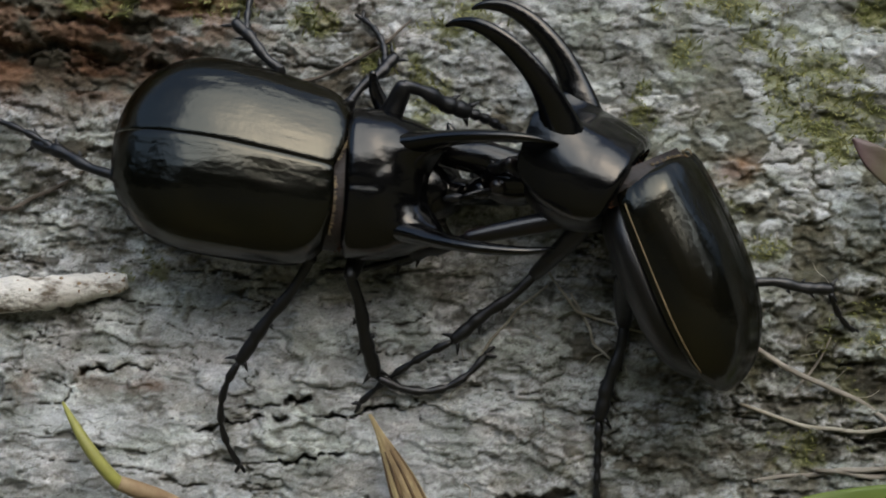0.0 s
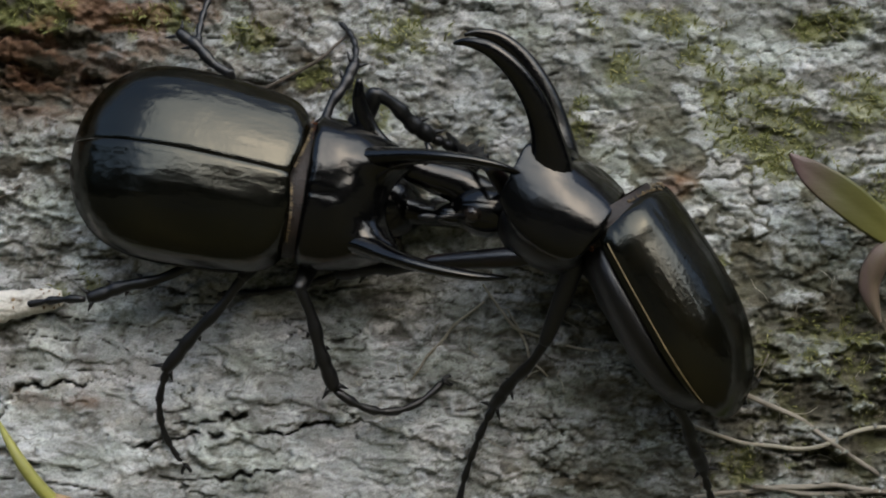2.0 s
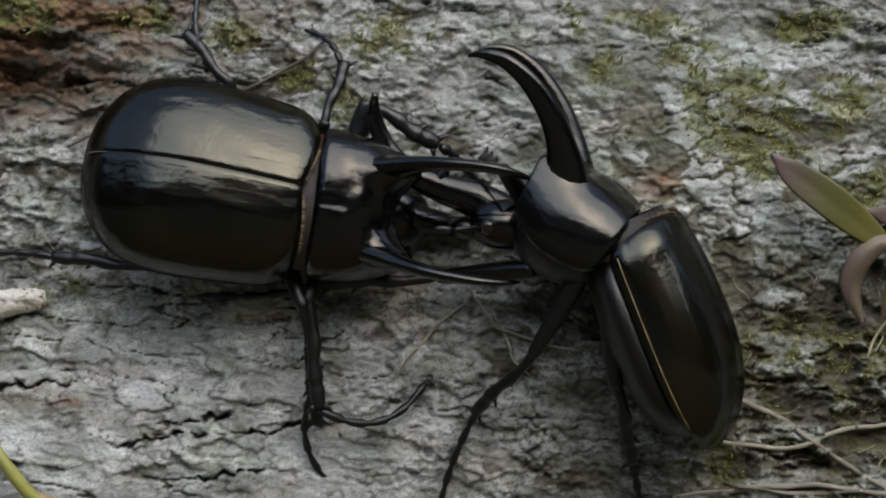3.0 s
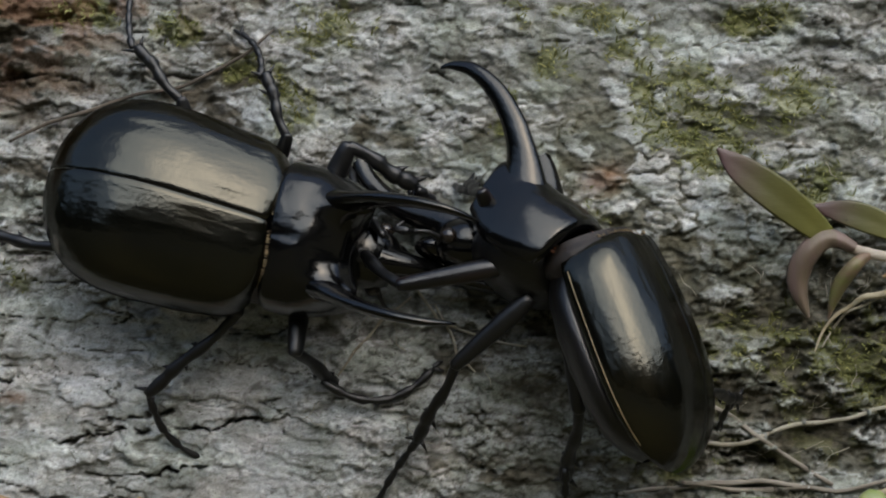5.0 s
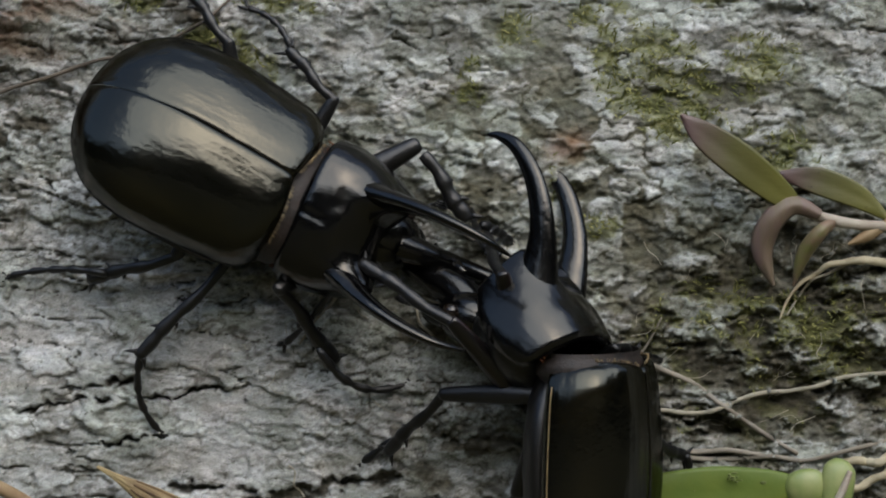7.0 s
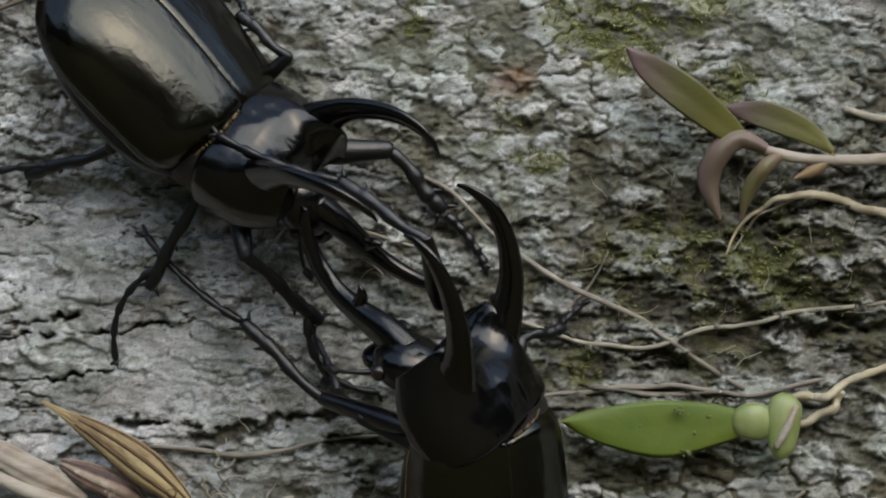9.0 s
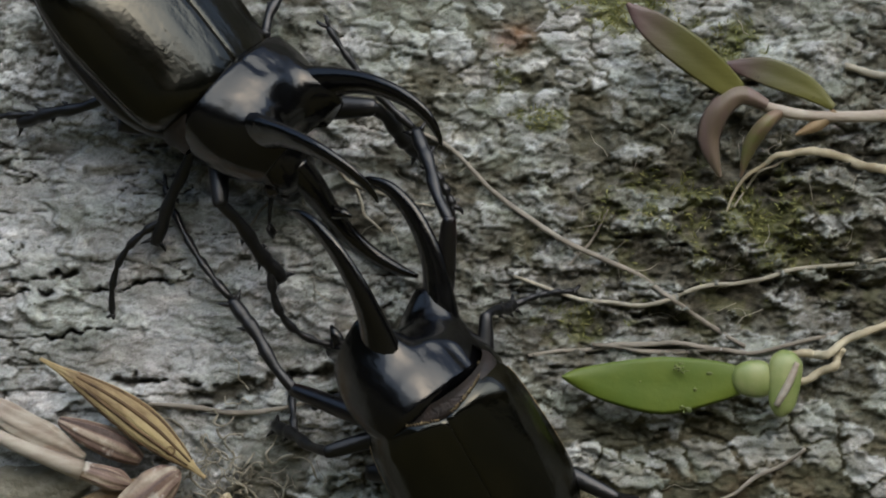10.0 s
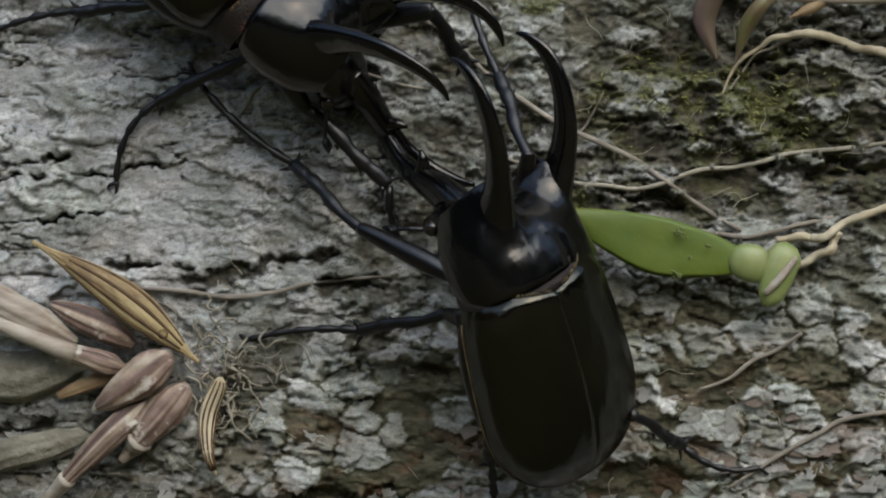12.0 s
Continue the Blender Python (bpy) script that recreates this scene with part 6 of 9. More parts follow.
    walk(first_legs[2][1], [
        (0, pose(-0.00269, 0.01876, 0.00061, 7.6, 2.7, 59.3)),
        (0.5, pose(0.00002, 0.01901, 0.00178, 7.9, -6.0, 58.5)),
        (1, pose(-0.00024, 0.01690, -0.00030, 7.4, 2.0, 63.7)),
        (1.5, pose(-0.00013, 0.01908, 0.00275, 8.4, 3.4, 64.4)),
        (2, pose(0.00121, 0.01619, 0.00185, 5.9, -1.4, 75.5)),
        (2.5, pose(-0.00074, 0.01841, 0.00018, 2.7, -5.8, 84.3)),
        (3, pose(-0.00140, 0.01780, 0.00105, 2.2, 0.5, 84.3)),
        (3.5, pose(-0.00132, 0.01945, 0.00167, -0.6, -0.2, 92.8)),
        (5.5, pose(-0.00475, 0.02202, 0.00208, -12.0, -2.8, 133.9)),
        (6, pose(-0.00245, 0.02202, -0.00192, -14.6, 4.0, 143.9)),
        (6.5, pose(-0.00404, 0.02462, -0.00076, -17.7, 1.0, 158.4)),
        (8.5, pose(-0.00300, 0.01948, 0.01286, -38.7, 2.2, 158.7)),
        (8.7, pose(-0.00694, 0.01750, 0.01193, -42.1, 7.9, 165.5)),
        (9, pose(-0.00478, 0.01829, 0.01311, -44.1, 15.9, 175.8)),
        (9.2, pose(-0.00570, 0.01795, 0.01285, -42.9, 7.2, 166.2)),
        (9.5, pose(-0.00397, 0.01836, 0.01333, -38.3, -6.0, 152.7)),
        (9.8, pose(-0.00257, 0.01764, 0.01109, -31.4, -13.4, 136.0)),
        (10, pose(-0.00513, 0.01652, 0.00893, -23.7, -17.9, 122.5)),
        (10.2, pose(-0.00811, 0.01442, 0.00747, -39.8, -5.4, 146.2)),
        (10.5, pose(-0.00509, 0.01755, 0.01166, -46.9, 5.8, 164.7)),
        (11, pose(-0.00121, 0.01936, 0.01266, -42.6, 1.1, 160.5)),
        (11.5, pose(-0.00420, 0.01919, 0.01225, -41.6, 2.6, 161.0)),
        (12, pose(-0.00415, 0.01949, 0.01268, -41.0, 3.2, 160.6))])
    walk(first_legs[2][2], [
        (0, pose(0.00291, 0.02822, 0.00010, -9.4, 14.8, 122.5)),
        (0.5, pose(0.00850, 0.03284, 0.00349, -10.2, 18.8, 127.3)),
        (1, pose(0.00556, 0.02865, -0.00076, -7.5, 8.4, 128.3)),
        (1.5, pose(0.00489, 0.02959, 0.00206, -5.3, 22.4, 117.6)),
        (2, pose(0.00463, 0.02938, 0.00220, -6.1, 23.5, 116.4)),
        (2.5, pose(0.00073, 0.03323, 0.00170, -11.1, 30.8, 132.7)),
        (3, pose(-0.00018, 0.02994, 0.00095, -10.3, 21.4, 132.3)),
        (3.5, pose(-0.00195, 0.03246, 0.00173, -13.8, 28.9, 145.9)),
        (5.5, pose(-0.01495, 0.03264, 0.00281, -11.0, 18.4, 122.0)),
        (6, pose(-0.01248, 0.02933, -0.00278, -15.1, -5.4, 149.4)),
        (6.5, pose(-0.01802, 0.03017, -0.00103, -18.1, 3.8, 160.9)),
        (8.5, pose(-0.01370, 0.02366, 0.01242, -41.7, 16.6, 153.0)),
        (8.7, pose(-0.01791, 0.02033, 0.01036, -45.0, 19.8, 155.2)),
        (9, pose(-0.01614, 0.01913, 0.00985, -48.1, 25.1, 159.4)),
        (9.2, pose(-0.01675, 0.02066, 0.01141, -47.7, 23.4, 155.9)),
        (9.5, pose(-0.01457, 0.02384, 0.01459, -46.4, 20.5, 150.3)),
        (9.8, pose(-0.00920, 0.02404, 0.01328, -46.9, 19.0, 148.7)),
        (10, pose(-0.00943, 0.02327, 0.01151, -48.6, 20.1, 149.3)),
        (10.2, pose(-0.01561, 0.01944, 0.00831, -54.1, 27.3, 155.3)),
        (10.5, pose(-0.01641, 0.02065, 0.01046, -56.5, 31.5, 160.1)),
        (11, pose(-0.01194, 0.02315, 0.01244, -49.8, 23.8, 155.1)),
        (11.5, pose(-0.01455, 0.02276, 0.01175, -47.1, 22.0, 152.8)),
        (12, pose(-0.01408, 0.02298, 0.01209, -44.6, 19.1, 149.5))])
    walk(first_legs[3][0], [
        (0, pose(-0.00390, -0.01684, -0.00524, 3.4, -21.7, -80.9)),
        (0.5, pose(-0.00543, -0.01747, -0.00998, -1.0, 14.8, -93.3)),
        (1, pose(-0.00719, -0.02056, -0.00523, -4.7, -14.4, -101.7)),
        (1.5, pose(-0.00850, -0.01830, -0.00472, -8.9, -20.0, -112.9)),
        (2, pose(-0.00922, -0.01974, -0.00552, -8.8, -13.2, -113.4)),
        (2.5, pose(-0.00336, -0.01577, -0.00695, 2.7, -10.0, -74.1)),
        (3, pose(0.00176, -0.02099, -0.00676, 6.9, -5.5, -58.4)),
        (3.5, pose(-0.00197, -0.01686, -0.00663, 5.8, -10.4, -66.2)),
        (5.5, pose(-0.00489, -0.01647, -0.00764, 1.6, -3.2, -89.0)),
        (6, pose(-0.00683, -0.01570, -0.01126, -5.2, 28.6, -107.8)),
        (6.5, pose(-0.00727, -0.01559, -0.01146, -6.9, 29.8, -112.1)),
        (8.5, pose(0.00095, -0.00617, -0.00890, 37.2, 7.2, 32.8)),
        (8.7, pose(0.00270, -0.00472, -0.00707, 35.1, -5.7, 34.4)),
        (9, pose(0.00299, -0.00438, -0.00742, 36.1, -3.4, 35.1)),
        (9.2, pose(0.00399, -0.00418, -0.00770, 37.7, -1.6, 32.9)),
        (9.5, pose(0.00442, -0.00373, -0.00700, 37.4, -5.0, 33.7)),
        (9.8, pose(0.00099, -0.00221, -0.00634, 28.8, -9.6, 52.5)),
        (10, pose(0.00090, -0.00202, -0.00637, 28.5, -9.3, 53.5)),
        (10.2, pose(0.00059, -0.00115, -0.00904, 31.4, 5.7, 57.7)),
        (10.5, pose(0.00266, -0.00132, -0.00985, 39.1, 9.1, 48.6)),
        (11, pose(0.00335, -0.00102, -0.00904, 36.1, 4.9, 47.1)),
        (11.5, pose(0.00512, -0.00072, -0.00843, 35.7, 1.8, 42.5)),
        (12, pose(0.00758, -0.00074, -0.00705, 36.2, -3.5, 36.4))])
    walk(first_legs[3][1], [
        (0, pose(-0.00390, -0.01684, -0.00524, -6.2, 26.4, -115.3)),
        (0.5, pose(-0.00543, -0.01747, -0.00998, -7.3, 17.1, -118.9)),
        (1, pose(-0.00719, -0.02056, -0.00523, -7.9, 24.3, -118.7)),
        (1.5, pose(-0.00850, -0.01830, -0.00472, -9.3, 23.1, -120.4)),
        (2, pose(-0.00922, -0.01974, -0.00552, -10.0, 25.9, -122.0)),
        (2.5, pose(-0.00336, -0.01577, -0.00695, -2.8, 30.1, -96.0)),
        (3, pose(0.00176, -0.02099, -0.00676, 4.2, 31.1, -70.0)),
        (3.5, pose(-0.00197, -0.01686, -0.00663, -1.9, 27.3, -97.6)),
        (5.5, pose(-0.00489, -0.01647, -0.00764, -8.4, 27.1, -125.3)),
        (6, pose(-0.00715, -0.01634, -0.01152, -7.8, 19.7, -117.1)),
        (6.5, pose(-0.00757, -0.01618, -0.01172, -8.2, 21.0, -116.7)),
        (8.5, pose(0.00095, -0.00617, -0.00890, 29.8, 44.7, -41.9)),
        (8.7, pose(0.00270, -0.00472, -0.00707, 20.0, 54.0, -60.7)),
        (9, pose(0.00299, -0.00438, -0.00742, 24.0, 53.9, -54.4)),
        (9.2, pose(0.00399, -0.00418, -0.00770, 26.7, 54.6, -50.0)),
        (9.5, pose(0.00442, -0.00373, -0.00700, 33.0, 50.1, -38.8)),
        (9.8, pose(0.00099, -0.00221, -0.00634, 36.2, 48.7, -34.5)),
        (10, pose(0.00090, -0.00202, -0.00637, 33.0, 52.7, -41.9)),
        (10.2, pose(0.00059, -0.00115, -0.00904, 14.1, 60.6, -71.4)),
        (10.5, pose(0.00266, -0.00132, -0.00985, -2.6, 62.4, -94.1)),
        (11, pose(0.00335, -0.00102, -0.00904, -4.0, 61.0, -94.1)),
        (11.5, pose(0.00512, -0.00072, -0.00843, -14.2, 57.4, -108.6)),
        (12, pose(0.00758, -0.00074, -0.00705, -20.0, 55.7, -117.3))])
    walk(first_legs[3][2], [
        (0, pose(-0.01451, -0.03932, -0.01761, 3.9, 34.2, -77.2)),
        (0.5, pose(-0.01828, -0.04079, -0.01817, 5.4, 35.3, -69.3)),
        (1, pose(-0.01868, -0.04158, -0.01606, 3.8, 33.7, -68.1)),
        (1.5, pose(-0.02149, -0.04043, -0.01568, 2.0, 34.4, -72.7)),
        (2, pose(-0.02123, -0.03894, -0.01650, 3.0, 34.6, -71.4)),
        (2.5, pose(-0.00524, -0.03383, -0.01749, -6.7, 23.1, -113.1)),
        (3, pose(0.00756, -0.03691, -0.01696, 5.9, 35.3, -63.8)),
        (3.5, pose(-0.00493, -0.03899, -0.01814, 10.4, 31.6, -44.0)),
        (5.5, pose(-0.01850, -0.03569, -0.01969, 16.7, 28.8, -20.9)),
        (6, pose(-0.01947, -0.04046, -0.02121, 17.5, 34.5, -26.1)),
        (6.5, pose(-0.01961, -0.04013, -0.02199, 18.7, 34.5, -26.4)),
        (8.5, pose(0.01467, -0.01848, -0.02712, 10.3, 60.7, -75.4)),
        (8.7, pose(0.00927, -0.01640, -0.02553, 20.2, 56.6, -60.8)),
        (9, pose(0.01055, -0.01494, -0.02525, 26.9, 55.7, -50.3)),
        (9.2, pose(0.01157, -0.01321, -0.02431, 24.3, 56.1, -53.8)),
        (9.5, pose(0.01526, -0.01245, -0.02367, 27.1, 56.9, -49.5)),
        (9.8, pose(0.01320, -0.01059, -0.02318, 23.1, 58.2, -56.6)),
        (10, pose(0.01089, -0.01098, -0.02400, 26.4, 58.2, -52.8)),
        (10.2, pose(0.00411, -0.01164, -0.02869, 34.8, 45.9, -39.6)),
        (10.5, pose(0.00191, -0.01174, -0.02980, 30.7, 48.7, -47.1)),
        (11, pose(0.00264, -0.01108, -0.02726, 12.0, 52.8, -71.4)),
        (11.5, pose(0.00133, -0.01196, -0.02701, 12.7, 51.8, -69.9)),
        (12, pose(0.00199, -0.01157, -0.02492, 12.1, 52.6, -70.4))])
    walk(first_legs[4][0], [
        (0, pose(-0.01914, 0.02157, 0.00406, -3.2, -40.9, 99.7)),
        (0.5, pose(-0.02191, 0.02213, 0.00334, -5.4, -36.4, 110.5)),
        (1, pose(-0.02311, 0.02319, 0.00003, -3.9, -24.5, 113.3)),
        (1.5, pose(-0.02089, 0.02217, 0.00405, -1.8, -38.8, 106.5)),
        (2, pose(-0.02129, 0.02173, 0.00437, -3.1, -40.2, 108.6)),
        (2.5, pose(-0.02354, 0.02350, 0.00397, -4.7, -34.6, 114.3)),
        (3, pose(-0.02375, 0.02243, 0.00255, -5.9, -32.4, 116.7)),
        (3.5, pose(-0.02595, 0.02264, 0.00211, -7.7, -29.2, 123.3)),
        (5.5, pose(-0.02832, 0.02301, 0.00239, -11.3, -27.5, 128.9)),
        (6, pose(-0.02546, 0.02309, 0.00202, -9.3, -28.8, 121.0)),
        (6.5, pose(-0.02949, 0.02355, 0.00308, -12.6, -27.7, 130.6)),
        (8.5, pose(-0.02933, 0.01904, 0.00792, -31.1, -43.2, 140.8)),
        (8.7, pose(-0.03375, 0.01690, 0.00726, -38.5, -37.6, 154.7)),
        (9, pose(-0.03236, 0.01733, 0.00924, -37.9, -42.9, 151.5)),
        (9.2, pose(-0.03337, 0.01677, 0.00981, -39.4, -42.8, 154.6)),
        (9.5, pose(-0.03175, 0.01684, 0.01139, -38.9, -47.7, 152.0)),
        (9.8, pose(-0.02937, 0.01865, 0.01260, -34.5, -51.3, 142.0)),
        (10, pose(-0.03137, 0.01821, 0.01168, -37.9, -47.6, 147.3)),
        (10.2, pose(-0.03681, 0.01256, 0.00507, -47.4, -31.0, 169.8)),
        (10.5, pose(-0.03733, 0.01345, 0.00518, -47.1, -30.3, 167.7)),
        (11, pose(-0.03469, 0.01578, 0.00879, -41.9, -39.8, 159.0)),
        (11.5, pose(-0.03807, 0.01345, 0.00706, -43.4, -33.1, 168.1)),
        (12, pose(-0.03852, 0.01209, 0.00656, -44.0, -32.0, 171.8))])
    walk(first_legs[4][1], [
        (0, pose(-0.01914, 0.02157, 0.00406, -12.7, 2.5, 144.6)),
        (0.5, pose(-0.02191, 0.02213, 0.00334, -13.5, 5.5, 154.0)),
        (1, pose(-0.02311, 0.02319, 0.00003, -12.3, 7.8, 160.0)),
        (1.5, pose(-0.02089, 0.02217, 0.00405, -11.4, 3.8, 151.8)),
        (2, pose(-0.02129, 0.02173, 0.00437, -12.5, 3.5, 150.8)),
        (2.5, pose(-0.02354, 0.02350, 0.00397, -12.1, 4.8, 155.4)),
        (3, pose(-0.02375, 0.02243, 0.00255, -10.7, 2.2, 142.0)),
        (3.5, pose(-0.02595, 0.02264, 0.00211, -10.7, 2.7, 141.3)),
        (5.5, pose(-0.02891, 0.02336, 0.00239, -14.5, 0.1, 149.7)),
        (6, pose(-0.02573, 0.02320, 0.00202, -16.2, 0.6, 156.3)),
        (6.5, pose(-0.02949, 0.02355, 0.00308, -16.7, 0.4, 151.1)),
        (8.5, pose(-0.02933, 0.01904, 0.00792, -40.6, 7.3, 175.4)),
        (8.7, pose(-0.03375, 0.01690, 0.00726, -42.3, 8.9, 176.7)),
        (9, pose(-0.03236, 0.01733, 0.00924, -43.1, 10.7, 178.9)),
        (9.2, pose(-0.03337, 0.01677, 0.00981, -43.4, 12.0, -179.5)),
        (9.5, pose(-0.03175, 0.01684, 0.01139, -43.9, 14.2, -176.9)),
        (9.8, pose(-0.02937, 0.01865, 0.01260, -45.1, 12.2, -179.4)),
        (10, pose(-0.03137, 0.01821, 0.01168, -45.9, 13.2, -178.9)),
        (10.2, pose(-0.03681, 0.01256, 0.00507, -46.9, 17.3, -176.0)),
        (10.5, pose(-0.03733, 0.01345, 0.00518, -47.6, 15.7, -177.8)),
        (11, pose(-0.03469, 0.01578, 0.00879, -44.9, 9.4, 178.7)),
        (11.5, pose(-0.03807, 0.01345, 0.00706, -43.6, 10.0, 179.7)),
        (12, pose(-0.03852, 0.01209, 0.00656, -43.0, 9.9, 179.8))])
    walk(first_legs[4][2], [
        (0, pose(-0.02783, 0.02774, 0.00360, -1.1, 10.3, 92.5)),
        (0.5, pose(-0.03053, 0.02634, 0.00241, -1.8, 11.4, 97.0)),
        (1, pose(-0.03104, 0.02608, -0.00113, -1.2, 3.4, 101.6)),
        (1.5, pose(-0.02913, 0.02658, 0.00343, 1.6, 11.8, 93.6)),
        (2, pose(-0.02928, 0.02619, 0.00380, 2.4, 11.5, 89.7)),
        (2.5, pose(-0.03263, 0.02765, 0.00314, 0.1, 16.5, 95.1)),
        (3, pose(-0.03184, 0.02874, 0.00216, -2.3, 11.4, 101.8)),
        (3.5, pose(-0.03404, 0.02913, 0.00163, -3.3, 15.1, 102.9)),
        (5.5, pose(-0.04245, 0.03128, 0.00236, -7.9, 11.0, 112.2)),
        (6, pose(-0.03973, 0.02935, 0.00187, -12.5, 15.1, 128.6)),
        (6.5, pose(-0.04044, 0.02961, 0.00299, -13.4, 16.1, 127.5)),
        (8.5, pose(-0.04295, 0.02015, 0.00617, -38.3, 8.8, 149.1)),
        (8.7, pose(-0.04707, 0.01766, 0.00518, -40.8, 10.2, 150.9)),
        (9, pose(-0.04526, 0.01757, 0.00679, -42.7, 12.5, 153.7)),
        (9.2, pose(-0.04599, 0.01665, 0.00713, -43.8, 14.1, 155.7)),
        (9.5, pose(-0.04393, 0.01619, 0.00831, -45.5, 16.8, 158.8)),
        (9.8, pose(-0.04188, 0.01851, 0.00991, -46.2, 15.3, 157.2)),
        (10, pose(-0.04397, 0.01797, 0.00872, -47.6, 16.5, 157.9)),
        (10.2, pose(-0.04928, 0.01169, 0.00117, -50.5, 20.5, 160.6)),
        (10.5, pose(-0.05015, 0.01296, 0.00158, -50.8, 19.5, 159.5)),
        (11, pose(-0.04783, 0.01608, 0.00662, -45.9, 15.1, 156.0)),
        (11.5, pose(-0.05118, 0.01352, 0.00474, -44.9, 16.6, 156.0)),
        (12, pose(-0.05162, 0.01214, 0.00427, -44.4, 17.2, 155.1))])
    walk(first_legs[5][0], [
        (0, pose(-0.04959, -0.00795, -0.00275, -15.2, -7.4, 178.2)),
        (0.5, pose(-0.04875, -0.00885, -0.00744, -14.8, 0.8, 179.7)),
        (1, pose(-0.04385, -0.01426, -0.00245, -13.6, -9.4, -168.9)),
        (1.5, pose(-0.02594, -0.01998, -0.00748, -10.7, 1.9, -129.1)),
        (2, pose(-0.02185, -0.01995, -0.00749, -8.1, 2.4, -113.9)),
        (2.5, pose(-0.02713, -0.02026, -0.00427, -10.7, -10.2, -132.0)),
        (3, pose(-0.03296, -0.01961, -0.00537, -12.2, -4.9, -146.4)),
        (3.5, pose(-0.03725, -0.01871, -0.00496, -12.5, -5.2, -154.4)),
        (5.5, pose(-0.04531, -0.01341, -0.00549, -15.7, -3.0, -171.1)),
        (6, pose(-0.03366, -0.01791, -0.00675, -15.5, -0.8, -151.9)),
        (6.5, pose(-0.01885, -0.01962, -0.00957, -3.0, 13.4, -99.9)),
        (8.5, pose(-0.01617, -0.01566, -0.01201, 4.8, 36.8, -82.9)),
        (8.7, pose(-0.01732, -0.01460, -0.01245, -2.0, 44.2, -93.3)),
        (9, pose(-0.01502, -0.01177, -0.01605, 26.7, 69.4, -54.5)),
        (9.2, pose(-0.01281, -0.01277, -0.01588, 32.5, 57.6, -42.0)),
        (9.5, pose(-0.01152, -0.01317, -0.01577, 34.2, 51.9, -37.3)),
        (9.8, pose(-0.01500, -0.01123, -0.01332, 30.2, 64.6, -48.1)),
        (10, pose(-0.01645, -0.01075, -0.01347, 13.8, 74.2, -72.5)),
        (10.2, pose(-0.01947, -0.01199, -0.01327, -28.5, 58.3, -129.6)),
        (10.5, pose(-0.02072, -0.01163, -0.01308, -38.2, 53.2, -144.7)),
        (11, pose(-0.01845, -0.01100, -0.01403, -29.1, 70.6, -125.9)),
        (11.5, pose(-0.01685, -0.01171, -0.01471, 1.1, 70.6, -86.9)),
        (12, pose(-0.01283, -0.00919, -0.01086, 49.4, 42.8, -2.6))])
    walk(first_legs[5][1], [
        (0, pose(-0.04959, -0.00795, -0.00275, -16.0, 20.9, 163.7)),
        (0.5, pose(-0.04875, -0.00885, -0.00744, -14.5, 15.6, 156.5)),
        (1, pose(-0.04385, -0.01426, -0.00245, -12.9, 14.7, 161.5)),
        (1.5, pose(-0.02594, -0.01998, -0.00748, -13.2, 10.9, -148.1)),
        (2, pose(-0.02249, -0.02027, -0.00762, -14.5, 10.2, -153.1)),
        (2.5, pose(-0.02713, -0.02026, -0.00427, -14.2, 17.5, -168.0)),
        (3, pose(-0.03296, -0.01961, -0.00537, -14.4, 14.7, -177.0)),
        (3.5, pose(-0.03725, -0.01871, -0.00496, -14.3, 18.8, -177.8)),
        (5.5, pose(-0.04531, -0.01341, -0.00549, -17.2, 24.0, -179.2)),
        (6, pose(-0.03366, -0.01791, -0.00675, -17.1, 21.3, -161.1)),
        (6.5, pose(-0.01885, -0.01962, -0.00957, -15.4, 32.6, -141.4)),
        (8.5, pose(-0.01617, -0.01566, -0.01201, -44.6, 38.5, -172.8)),
        (8.7, pose(-0.01732, -0.01460, -0.01245, -45.8, 44.5, -167.9)),
        (9, pose(-0.01502, -0.01177, -0.01605, -35.6, 59.7, -141.1)),
        (9.2, pose(-0.01281, -0.01277, -0.01588, -39.3, 59.7, -145.9)),
        (9.5, pose(-0.01152, -0.01317, -0.01577, -34.7, 61.0, -137.7)),
        (9.8, pose(-0.01500, -0.01123, -0.01332, -37.5, 58.6, -142.1)),
        (10, pose(-0.01645, -0.01075, -0.01347, -39.1, 59.3, -144.1)),
        (10.2, pose(-0.01947, -0.01199, -0.01327, -42.0, 53.6, -150.8)),
        (10.5, pose(-0.02072, -0.01163, -0.01308, -45.8, 47.5, -158.9)),
        (11, pose(-0.01845, -0.01100, -0.01403, -36.7, 52.3, -142.8)),
        (11.5, pose(-0.01685, -0.01171, -0.01471, -37.2, 46.7, -146.5)),
        (12, pose(-0.01283, -0.00919, -0.01086, -37.7, 48.5, -147.3))])
